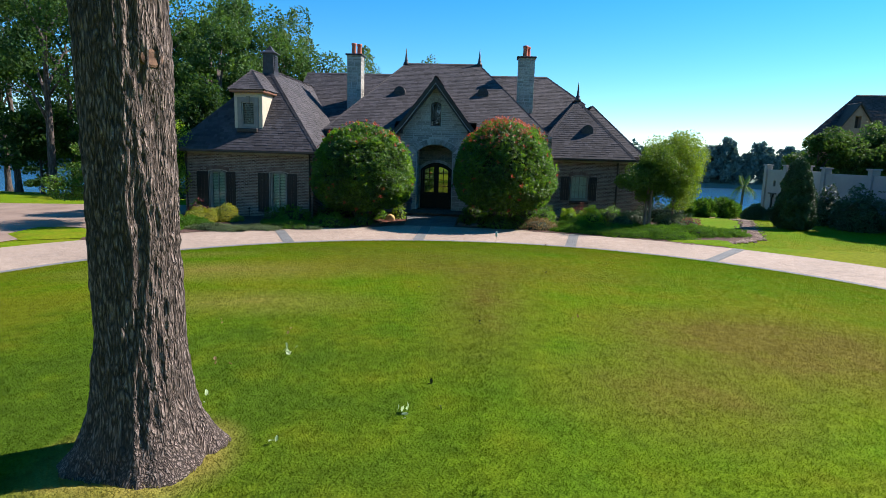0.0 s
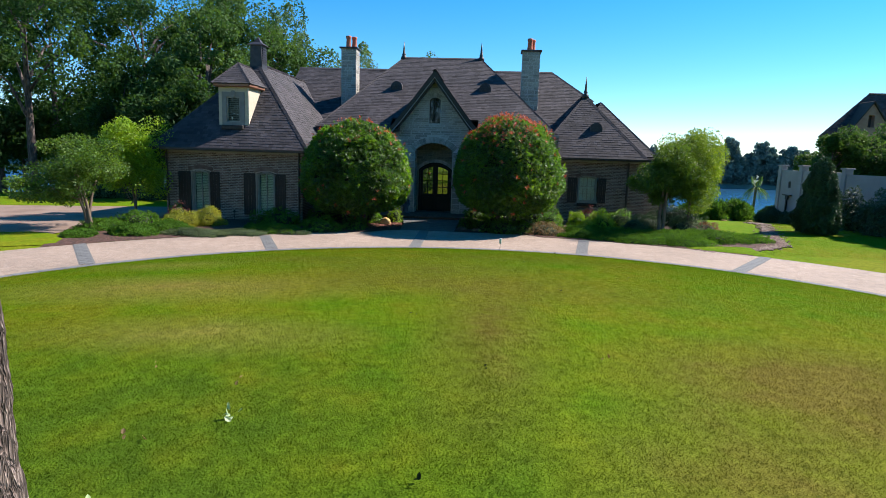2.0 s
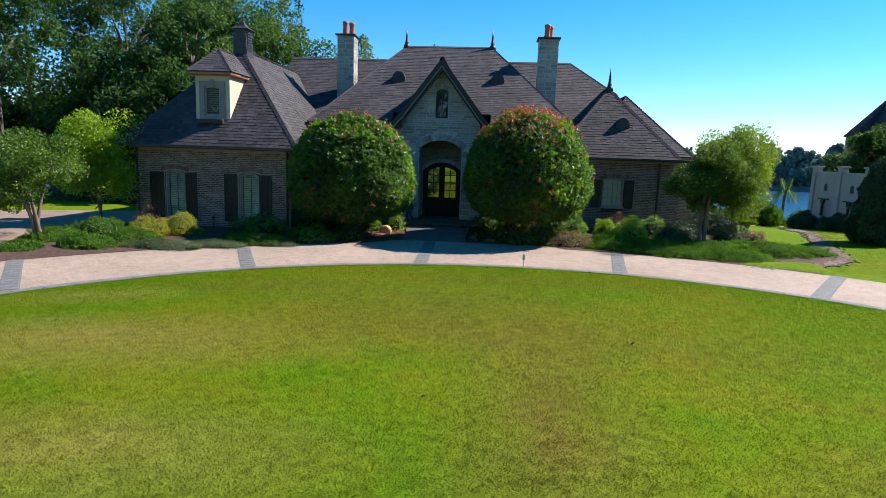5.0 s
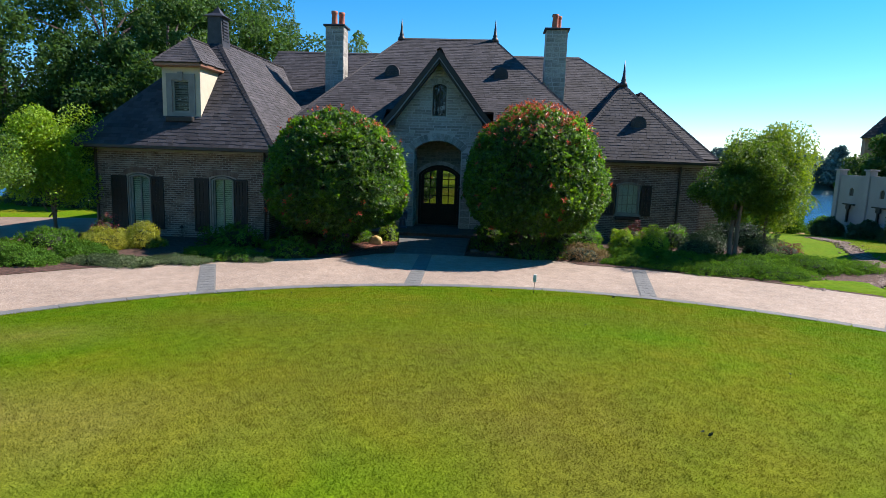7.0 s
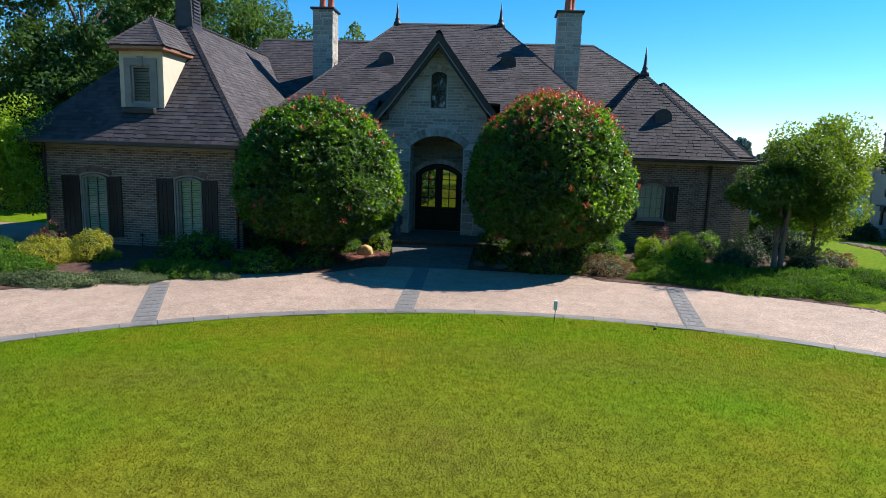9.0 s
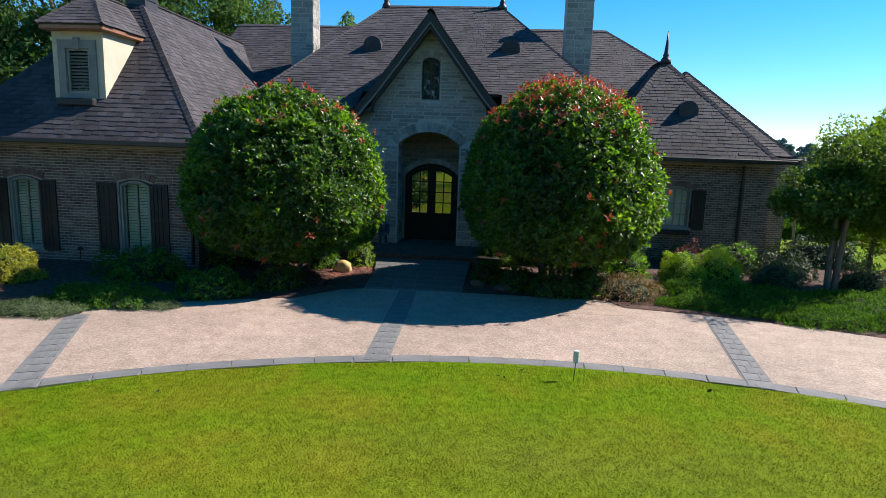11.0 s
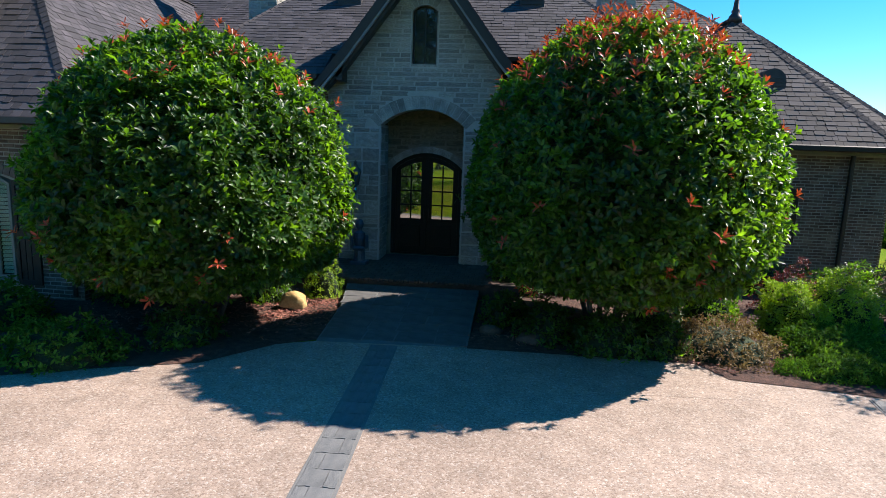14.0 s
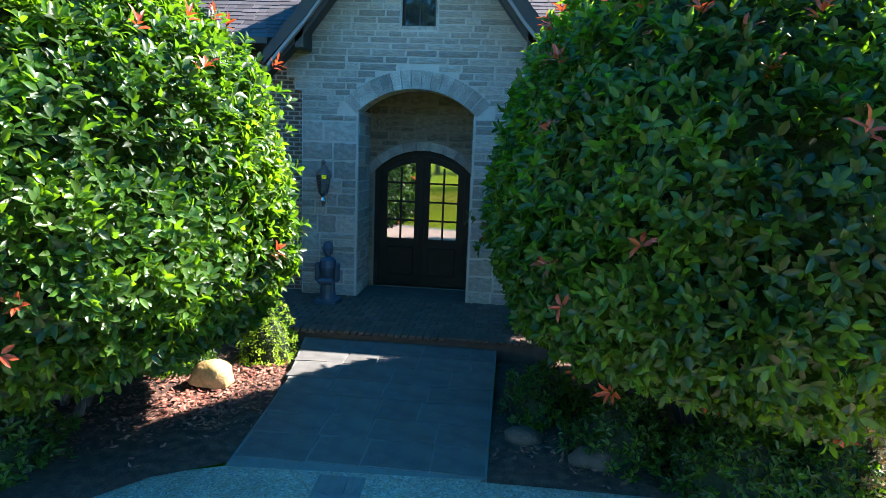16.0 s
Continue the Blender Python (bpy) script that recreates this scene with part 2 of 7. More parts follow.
for k_scale, k_wide in ((36.0, 0.30), (85.0, 0.34)):
    k_v = kn.new("ShaderNodeTexVoronoi")
    k_v.feature = "DISTANCE_TO_EDGE"
    k_v.inputs["Scale"].default_value = k_scale
    kl.new(k_add.outputs["Vector"], k_v.inputs["Vector"])
    k_r = kn.new("ShaderNodeMapRange")
    k_r.interpolation_type = "SMOOTHSTEP"
    k_r.inputs["From Max"].default_value = k_wide
    kl.new(k_v.outputs["Distance"], k_r.inputs["Value"])
    k_heights.append(k_r)
k_h = kn.new("ShaderNodeMath")
k_h.operation = "MULTIPLY_ADD"
k_h.inputs[1].default_value = 0.45
kl.new(k_heights[1].outputs["Result"], k_h.inputs[0])
kl.new(k_heights[0].outputs["Result"], k_h.inputs[2])
k_fine = kn.new("ShaderNodeTexNoise")
k_fine.inputs["Scale"].default_value, k_fine.inputs["Detail"].default_value = 60.0, 4.0
kl.new(k_map.outputs["Vector"], k_fine.inputs["Vector"])
k_h2 = kn.new("ShaderNodeMath")
k_h2.operation = "MULTIPLY_ADD"
k_h2.inputs[1].default_value = 0.5
kl.new(k_fine.outputs["Fac"], k_h2.inputs[0])
kl.new(k_h.outputs["Value"], k_h2.inputs[2])
# colour follows the bump height: furrows near black, plate tops pale
k_ramp = kn.new("ShaderNodeValToRGB")
for k_e, k_p, k_c in zip((k_ramp.color_ramp.elements[0], k_ramp.color_ramp.elements.new(0.4), k_ramp.color_ramp.elements[-1]), (0.10, 0.55, 0.98),
                         ((0.024, 0.017, 0.014), (0.130, 0.094, 0.078), (0.38, 0.30, 0.265))):
    k_e.position, k_e.color = k_p, (*k_c, 1)
k_sc = kn.new("ShaderNodeMath")
k_sc.operation = "MULTIPLY"
k_sc.inputs[1].default_value = 0.52
kl.new(k_h2.outputs["Value"], k_sc.inputs[0])
kl.new(k_sc.outputs["Value"], k_ramp.inputs["Fac"])
kl.new(k_ramp.outputs["Color"], kn["Principled BSDF"].inputs["Base Color"])
kn["Principled BSDF"].inputs["Roughness"].default_value = 0.9
k_b = kn.new("ShaderNodeBump")
k_b.inputs["Strength"].default_value, k_b.inputs["Distance"].default_value = 0.8, 0.030
kl.new(k_h2.outputs["Value"], k_b.inputs["Height"])
kl.new(k_b.outputs["Normal"], kn["Principled BSDF"].inputs["Normal"])
M["trunk_bark"] = BARK


# ---- mesh helpers ----
def finish(bm, name, mat, parent=None, label="", smooth=False):
    me = bpy.data.meshes.new(name)
    bm.to_mesh(me)
    bm.free()
    for mt in (mat if isinstance(mat, (list, tuple)) else [mat]):
        me.materials.append(mt)
    if smooth:
        for p in me.polygons:
            p.use_smooth = True
    ob = new(name, me)
    ob.parent = parent
    if label:
        ob["label"] = label
    return ob


def part(name, bm, mat, parent, label="", smooth=False):
    return finish(bm, name, mat, parent, label, smooth)


def thing(name, at=(0, 0, 0), label="", category="", group="", kind=""):
    ob = new(name)
    ob.location = at
    ob.empty_display_size = 0.2
    return tagged(ob, label, category, group, kind)


def add_box(bm, x0, x1, y0, y1, z0, z1, bevel=0.0):
    vs = [bm.verts.new(p) for p in ((x0, y0, z0), (x1, y0, z0), (x1, y1, z0), (x0, y1, z0), (x0, y0, z1), (x1, y0, z1), (x1, y1, z1), (x0, y1, z1))]
    fs = [bm.faces.new([vs[i] for i in f]) for f in ((0, 3, 2, 1), (4, 5, 6, 7), (0, 1, 5, 4), (1, 2, 6, 5), (2, 3, 7, 6), (3, 0, 4, 7))]
    if bevel:
        es = {e for f in fs for e in f.edges}
        bmesh.ops.bevel(bm, geom=list(es), offset=bevel, segments=1, affect="EDGES")
    return vs


def box(x0, x1, y0, y1, z0, z1, bevel=0.0):
    bm = bmesh.new()
    add_box(bm, x0, x1, y0, y1, z0, z1, bevel)
    return bm


def prism(outline, holes, y0, y1):
    """An upright plate: outline and holes as (x, z) loops, from y0 (front) to y1 (back)."""
    bm = bmesh.new()
    edges = []
    for loop in (outline, *holes):
        vs = [bm.verts.new((x, y0, z)) for x, z in loop]
        edges += [bm.edges.new((vs[i], vs[(i + 1) % len(vs)])) for i in range(len(vs))]
    bmesh.ops.triangle_fill(bm, use_beauty=True, use_dissolve=True, edges=edges, normal=(0, -1, 0))
    faces = list(bm.faces)
    got = bmesh.ops.extrude_face_region(bm, geom=faces)
    bmesh.ops.translate(bm, verts=[v for v in got["geom"] if isinstance(v, bmesh.types.BMVert)], vec=(0, y1 - y0, 0))
    bmesh.ops.recalc_face_normals(bm, faces=bm.faces)
    return bm


def arch_loop(x0, x1, z0, spring, top, n=12):
    """An opening's loop with a segmental head."""
    w, h = (x1 - x0) / 2, top - spring
    cx = (x0 + x1) / 2
    if h < 1e-4:
        return [(x0, z0), (x1, z0), (x1, spring), (x0, spring)]
    r = (w * w + h * h) / (2 * h)
    a = math.asin(min(1.0, w / r))
    return [(x0, z0), (x1, z0)] + [(cx + r * math.sin(a - 2 * a * i / n), top - r + r * math.cos(a - 2 * a * i / n)) for i in range(n + 1)]


def rect_loop(x0, x1, z0, z1):
    return [(x0, z0), (x1, z0), (x1, z1), (x0, z1)]


def lathe(profile, n=12, at=(0, 0, 0)):
    bm = bmesh.new()
    rings = []
    for r, z in profile:
        rings.append([bm.verts.new((at[0] + r * math.cos(2 * math.pi * k / n), at[1] + r * math.sin(2 * math.pi * k / n), at[2] + z)) for k in range(n)])
    for a, b in zip(rings, rings[1:]):
        for k in range(n):
            bm.faces.new((a[k], a[(k + 1) % n], b[(k + 1) % n], b[k]))
    bm.faces.new(rings[0][::-1])
    bm.faces.new(rings[-1])
    return bm


def mesh_arrays(name, verts, faces, mat, parent=None, smooth=False, kind=""):
    """A mesh from arrays: verts (n, 3) and faces (m, 3 or 4)."""
    me = bpy.data.meshes.new(name)
    verts, faces = np.asarray(verts, np.float32), np.asarray(faces, np.int32)
    m, k = faces.shape
    me.vertices.add(len(verts))
    me.vertices.foreach_set("co", verts.ravel())
    me.loops.add(m * k)
    me.loops.foreach_set("vertex_index", faces.ravel())
    me.polygons.add(m)
    me.polygons.foreach_set("loop_start", np.arange(0, m * k, k, dtype=np.int32))
    me.polygons.foreach_set("loop_total", np.full(m, k, np.int32))
    me.update(calc_edges=True)
    me.materials.append(mat)
    me.polygons.foreach_set("use_smooth", np.full(m, bool(smooth)))
    ob = new(name, me)
    ob.parent = parent
    if kind:
        ob["kind"] = kind
    return ob


rng = np.random.default_rng(7)


# ---- ground ----
CX, CY, LAWN_R, DRIVE_R = 1.05, 9.0, 13.2, 17.4


def ground_height(x, y):
    """The lawn is a low dome inside the drive; past the house the land falls to the lake and rises again on the far shore."""
    x, y = np.asarray(x, float), np.asarray(y, float)
    d = LAWN_R - np.hypot(x - CX, np.maximum(y - CY, 0))
    dome = np.where(d > 0, 0.95 * (1 - np.exp(-np.maximum(d, 0) / 8.0)), -0.03)
    back = np.maximum(y - 36, 0)
    fall = -0.08 * back - 0.0016 * np.maximum(y - 62, 0) ** 2
    near = np.maximum(dome + fall, LAKE - 2.5)
    return np.where(y > 330, np.minimum(LAKE - 2.5 + 0.25 * (y - 330), LAKE + 0.8), near)


LAKE = -9.5
GRASS = bpy.data.materials.new("lawn_grass")
GRASS.use_nodes = True
gn, gl = GRASS.node_tree.nodes, GRASS.node_tree.links
g_co = gn.new("ShaderNodeTexCoord")
g_tint = []
for g_scale, g_detail in ((0.16, 3.0), (1.3, 3.0), (45.0, 4.0)):
    g_noise = gn.new("ShaderNodeTexNoise")
    g_noise.inputs["Scale"].default_value, g_noise.inputs["Detail"].default_value = g_scale, g_detail
    gl.new(g_co.outputs["Object"], g_noise.inputs["Vector"])
    g_tint.append(g_noise)
g_ramp = gn.new("ShaderNodeValToRGB")
for g_e, g_p, g_c in zip((g_ramp.color_ramp.elements[0], g_ramp.color_ramp.elements.new(0.5), g_ramp.color_ramp.elements[-1]), (0.40, 0.5, 0.60),
                         ((0.158, 0.182, 0.010), (0.120, 0.184, 0.006), (0.096, 0.187, 0.005))):
    g_e.position, g_e.color = g_p, (*g_c, 1)
g_add = gn.new("ShaderNodeMath")
g_add.operation = "MULTIPLY_ADD"
g_add.inputs[1].default_value = 0.35
gl.new(g_tint[1].outputs["Fac"], g_add.inputs[0])
g_half = gn.new("ShaderNodeMath")
g_half.operation = "MULTIPLY"
g_half.inputs[1].default_value = 0.65
gl.new(g_tint[0].outputs["Fac"], g_half.inputs[0])
gl.new(g_half.outputs["Value"], g_add.inputs[2])
gl.new(g_add.outputs["Value"], g_ramp.inputs["Fac"])
g_color = g_ramp.outputs["Color"]
DRY, STRAW = (0.150, 0.128, 0.022, 1), (0.235, 0.205, 0.045, 1)
# soft ellipses of other grass tones; the first, round the oak, is darker green
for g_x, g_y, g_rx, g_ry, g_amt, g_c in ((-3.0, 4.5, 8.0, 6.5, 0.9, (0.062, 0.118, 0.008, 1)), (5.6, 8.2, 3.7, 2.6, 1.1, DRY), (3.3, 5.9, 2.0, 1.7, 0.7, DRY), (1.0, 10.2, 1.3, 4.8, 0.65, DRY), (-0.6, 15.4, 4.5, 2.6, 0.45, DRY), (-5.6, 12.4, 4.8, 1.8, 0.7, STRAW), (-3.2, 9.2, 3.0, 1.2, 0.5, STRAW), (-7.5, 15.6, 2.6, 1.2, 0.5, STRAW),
                                          (1.2, 18.6, 5.0, 1.6, 0.35, DRY), (0.5, 13.2, 6.5, 1.8, 0.45, DRY), (-4.5, 17.0, 3.0, 1.5, 0.4, DRY), (-1.88, 3.7, 1.0, 1.0, 1.3, (0.30, 0.24, 0.06, 1))):
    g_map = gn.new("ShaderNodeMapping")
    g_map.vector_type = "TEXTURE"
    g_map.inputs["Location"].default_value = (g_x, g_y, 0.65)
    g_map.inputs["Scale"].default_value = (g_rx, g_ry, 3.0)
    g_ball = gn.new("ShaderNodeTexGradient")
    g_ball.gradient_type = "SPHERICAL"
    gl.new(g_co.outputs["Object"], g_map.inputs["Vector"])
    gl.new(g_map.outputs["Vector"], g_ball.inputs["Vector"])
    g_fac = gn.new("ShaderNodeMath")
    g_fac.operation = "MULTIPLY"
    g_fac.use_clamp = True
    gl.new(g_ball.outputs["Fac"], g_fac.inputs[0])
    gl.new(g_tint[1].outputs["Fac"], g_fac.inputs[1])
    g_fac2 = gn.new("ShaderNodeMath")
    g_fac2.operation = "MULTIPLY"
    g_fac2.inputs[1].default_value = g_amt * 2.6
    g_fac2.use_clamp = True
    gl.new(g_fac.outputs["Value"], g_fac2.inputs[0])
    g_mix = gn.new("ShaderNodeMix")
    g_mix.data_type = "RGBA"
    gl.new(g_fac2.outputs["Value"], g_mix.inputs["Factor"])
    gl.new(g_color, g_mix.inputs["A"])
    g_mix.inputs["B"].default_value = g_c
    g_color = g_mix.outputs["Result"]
g_val = gn.new("ShaderNodeMapRange")
g_val.inputs["From Min"].default_value, g_val.inputs["From Max"].default_value = 0.25, 0.75
g_val.inputs["To Min"].default_value, g_val.inputs["To Max"].default_value = 0.70, 1.12
gl.new(g_tint[2].outputs["Fac"], g_val.inputs["Value"])
g_hsv = gn.new("ShaderNodeHueSaturation")
gl.new(g_color, g_hsv.inputs["Color"])
g_mid = gn.new("ShaderNodeTexNoise")
g_mid.inputs["Scale"].default_value, g_mid.inputs["Detail"].default_value = 7.0, 6.0
gl.new(g_co.outputs["Object"], g_mid.inputs["Vector"])
g_mr = gn.new("ShaderNodeMapRange")
g_mr.inputs["From Min"].default_value, g_mr.inputs["From Max"].default_value = 0.3, 0.7
g_mr.inputs["To Min"].default_value, g_mr.inputs["To Max"].default_value = 0.78, 1.2
gl.new(g_mid.outputs["Fac"], g_mr.inputs["Value"])
g_mm = gn.new("ShaderNodeMath")
g_mm.operation = "MULTIPLY"
gl.new(g_val.outputs["Result"], g_mm.inputs[0])
gl.new(g_mr.outputs["Result"], g_mm.inputs[1])
gl.new(g_mm.outputs["Value"], g_hsv.inputs["Value"])
gl.new(g_hsv.outputs["Color"], gn["Principled BSDF"].inputs["Base Color"])
gn["Principled BSDF"].inputs["Roughness"].default_value = 0.9
gn["Principled BSDF"].inputs["Specular IOR Level"].default_value = 0.04
g_bump = gn.new("ShaderNodeBump")
g_bump.inputs["Distance"].default_value = 0.02
gl.new(g_tint[2].outputs["Fac"], g_bump.inputs["Height"])
gl.new(g_bump.outputs["Normal"], gn["Principled BSDF"].inputs["Normal"])
g_tr = gn.new("ShaderNodeBsdfTranslucent")
g_ms = gn.new("ShaderNodeMixShader")
g_ms.inputs["Fac"].default_value = 0.5
gl.new(g_hsv.outputs["Color"], g_tr.inputs["Color"])
gl.new(gn["Principled BSDF"].outputs["BSDF"], g_ms.inputs[1])
gl.new(g_tr.outputs["BSDF"], g_ms.inputs[2])
BLADE = GRASS.copy()
gl.new(g_ms.outputs["Shader"], gn["Material Output"].inputs["Surface"])
BLADE, GRASS = GRASS, BLADE

gx = np.concatenate([-np.geomspace(2500, 45, 22), np.arange(-42, 46, 0.6), np.geomspace(48, 2500, 22)])
gy = np.concatenate([-np.geomspace(800, 22, 12), np.arange(-20, 70, 0.6), np.arange(71, 130, 2.5), np.arange(135, 420, 12), np.geomspace(430, 3500, 14)])
mx, my = np.meshgrid(gx, gy)
nx, ny = len(gx), len(gy)
quad = np.arange((ny - 1) * nx).reshape(ny - 1, nx)[:, :-1].ravel()
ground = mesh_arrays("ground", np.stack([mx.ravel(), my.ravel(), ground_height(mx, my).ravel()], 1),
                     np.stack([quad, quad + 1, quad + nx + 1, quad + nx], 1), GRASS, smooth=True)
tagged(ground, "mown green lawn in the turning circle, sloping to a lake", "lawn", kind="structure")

WATER = bpy.data.materials.new("lake_water")
WATER.use_nodes = True
w_b = WATER.node_tree.nodes["Principled BSDF"]
w_b.inputs["Base Color"].default_value = (0.02, 0.085, 0.17, 1)
w_b.inputs["Roughness"].default_value = 0.12
w_n = WATER.node_tree.nodes.new("ShaderNodeTexNoise")
w_n.inputs["Scale"].default_value = 0.5
w_u = WATER.node_tree.nodes.new("ShaderNodeBump")
w_u.inputs["Distance"].default_value = 1.0
w_c = WATER.node_tree.nodes.new("ShaderNodeTexCoord")
WATER.node_tree.links.new(w_c.outputs["Object"], w_n.inputs["Vector"])
WATER.node_tree.links.new(w_n.outputs["Fac"], w_u.inputs["Height"])
WATER.node_tree.links.new(w_u.outputs["Normal"], w_b.inputs["Normal"])
water = mesh_arrays("water", [(-2500, 75, LAKE), (2500, 75, LAKE), (2500, 700, LAKE), (-2500, 700, LAKE)], [(0, 1, 2, 3)], WATER)
tagged(water, "blue lake with faint ripples behind the house", "lake", kind="structure")


# ---- drive ----
def ring_sheet(bm, r0, r1, a0, a1, z0, z1, n):
    """A curved slab round the lawn's centre; angles in degrees from east."""
    cols = []
    for k in range(n + 1):
        a = radians(a0 + (a1 - a0) * k / n)
        c, s = math.cos(a), math.sin(a)
        cols.append([bm.verts.new((CX + r * c, CY + r * s, z)) for r, z in ((r0, z0), (r1, z0), (r1, z1), (r0, z1))])
    for p, q in zip(cols, cols[1:]):
        for i in range(4):
            j = (i + 1) % 4
            bm.faces.new((p[i], p[j], q[j], q[i]))
    bm.faces.new(cols[0][::-1])
    bm.faces.new(cols[-1])


drive = thing("road", label="curved tan exposed-aggregate drive with grey slate bands", category="driveway", kind="structure")
BORDER = 0.30
# slate bands: foot on the lawn's edge, head on the outer edge, width
BANDS = [((-10.23, 16.50), (-13.1, 20.05), 0.34), ((-6.25, 20.02), (-7.85, 23.35), 0.36), ((-1.78, 21.95), (-1.97, 26.75), 0.36),
         ((4.12, 21.85), (4.80, 25.85), 0.36), ((8.62, 19.92), (10.95, 23.3), 0.36)]
bm = bmesh.new()
ring_sheet(bm, LAWN_R + BORDER, DRIVE_R, -40, 215, -0.12, 0.0, 120)
bmesh.ops.recalc_face_normals(bm, faces=bm.faces)
part("paving", bm, M["concrete"], drive)
def slab(loop, z, depth=0.14):
    bm = bmesh.new()
    f = bm.faces.new([bm.verts.new((x, y, z(y))) for x, y in loop])
    got = bmesh.ops.extrude_face_region(bm, geom=[f])
    bmesh.ops.translate(bm, verts=[v for v in got["geom"] if isinstance(v, bmesh.types.BMVert)], vec=(0, 0, -depth))
    bmesh.ops.triangulate(bm, faces=bm.faces)
    bmesh.ops.recalc_face_normals(bm, faces=bm.faces)
    return bm


def walk_z(y):
    return 0.002 + max(0, y - 26.9) * 0.055


part("apron", slab([(-4.6, 25.2), (3.2, 25.6), (3.0, 26.9), (-0.70, 26.9), (-3.06, 26.75), (-4.2, 26.25)], walk_z), M["concrete"], drive)
front_walk = part("front_walk", slab([(-3.06, 26.75), (-0.70, 26.9), (-0.64, 30.03), (-3.42, 30.03), (-3.16, 28.6)], walk_z), M["slate_bed"], drive, "grey flagstone front walk")
bm = bmesh.new()
f = bm.faces.new([bm.verts.new((x, y, -0.004)) for x, y in ((-15.5, 17.5), (-15.2, 22.0), (-16.2, 24.6), (-16.4, 26.6), (-14.6, 28.2), (-14.52, 33.5), (-18.3, 32.3), (-24.7, 30.3), (-40, 27.5), (-60, 24), (-60, 12), (-20, 10))])
part("motor_court", bm, M["court"], drive, "wide reddish-tan concrete parking court")


# ---- roofs ----
SHINGLE_ROW, SHINGLE_W = 0.165, 0.23


def roof_face(house, pts, name="roof_slope", shingles=True, thick=0.10):
    """One roof plane: a slab, with rows of shingles clipped to its outline. pts run round; the first two are the eave."""
    P = [Vector(p) for p in pts]
    e = (P[1] - P[0]).normalized()
    nrm = Vector((0, 0, 0))
    for i in range(1, len(P) - 1):
        nrm += (P[i] - P[0]).cross(P[i + 1] - P[0])
    nrm.normalize()
    if nrm.z < 0:
        nrm = -nrm
    up = nrm.cross(e)
    if up.z < 0:
        up = -up
    bm = bmesh.new()
    f = bm.faces.new([bm.verts.new(p) for p in P])
    got = bmesh.ops.extrude_face_region(bm, geom=[f])
    bmesh.ops.translate(bm, verts=[v for v in got["geom"] if isinstance(v, bmesh.types.BMVert)], vec=-nrm * thick)
    bmesh.ops.recalc_face_normals(bm, faces=bm.faces)
    slab = part(name, bm, M["roof_deck"], house)
    if not shingles:
        return slab
    uv = [((p - P[0]).dot(e), (p - P[0]).dot(up)) for p in P]
    vmax = max(v for _, v in uv)

    def span(v):
        xs = []
        for (u0, v0), (u1, v1) in zip(uv, uv[1:] + uv[:1]):
            if (v0 <= v < v1) or (v1 <= v < v0):
                xs.append(u0 + (u1 - u0) * (v - v0) / (v1 - v0))
        return (min(xs), max(xs)) if len(xs) >= 2 else None

    r = random.Random(len(pts) * 31 + int(P[0].x * 7))
    verts, faces = [], []
    row, v = 0, 0.0
    while v < vmax - 0.02:
        s0, s1 = span(v + 0.005), span(min(v + SHINGLE_ROW, vmax - 0.005))
        if s0 and s1:
            u = s0[0] - r.random() * SHINGLE_W
            while u < s0[1]:
                w = SHINGLE_W * r.uniform(0.55, 1.5)
                a, b = max(u, s0[0]), min(u + w - 0.010, s0[1])
                c, d = max(u, s1[0]), min(u + w - 0.010, s1[1])
                if b - a > 0.03:
                    c, d = min(max(c, a - 0.2), b), max(min(d, b), a)
                    if d < c:
                        c = d = (c + d) / 2
                    lift = r.uniform(0.010, 0.020)
                    drop = r.choice((0.0, -0.004, -0.016, -0.024)) + r.uniform(-0.004, 0)
                    base = len(verts)
                    for uu, vv, h in ((a, v - 0.01 + drop, lift), (b, v - 0.01 + drop, lift), (d, v + SHINGLE_ROW, 0.004), (c, v + SHINGLE_ROW, 0.004), (a, v - 0.01 + drop, 0.0), (b, v - 0.01 + drop, 0.0)):
                        verts.append(P[0] + e * uu + up * vv + nrm * h)
                    faces += [(base, base + 1, base + 2, base + 3), (base + 4, base + 5, base + 1, base), (base + 4, base, base + 3, base + 3), (base + 5, base + 2, base + 1, base + 1)]
                u += w
        v += SHINGLE_ROW
        row += 1
    if verts:
        tri = []
        for q in faces:
            tri.append(q[:3])
            if len(set(q)) == 4:
                tri.append((q[0], q[2], q[3]))
        mesh_arrays("shingles", [tuple(p) for p in verts], tri, M["shingle"], slab, kind="stuff")
    return slab


def ridge_cap(house, a, b, width=0.115, mat="ridge", name="ridge_cap"):
    """A row of folded caps along a hip or a ridge."""
    a, b = Vector(a), Vector(b)
    d = (b - a)
    n = max(2, int(d.length / 0.17))
    side = d.normalized().cross(Vector((0, 0, 1))).normalized()
    upv = side.cross(d.normalized())
    if upv.z < 0:
        upv = -upv
    ax = d.normalized()
    step = d.length / n
    turn = Matrix((side, ax, upv)).transposed().to_4x4()
    verts = [(off, y, h0 + dz) for y, h0 in ((-0.015, 0.046), (step * 1.10, 0.034)) for off, dz in ((-width, -0.75 * width), (0, 0.0), (width, -0.75 * width))]
    verts += [(x, y, z - 0.012) for x, y, z in verts[:3]]
    cap = None
    for k in range(n):
        if cap is None:
            ob = mesh_arrays(name, verts, [(0, 1, 4, 3), (1, 2, 5, 4), (6, 7, 1, 0), (7, 8, 2, 1)], M[mat], house)
            cap = ob.data
        else:
            ob = new(name, cap)
            ob.parent = house
        ob.matrix_basis = Matrix.Translation(a + ax * step * k) @ turn
    return ob


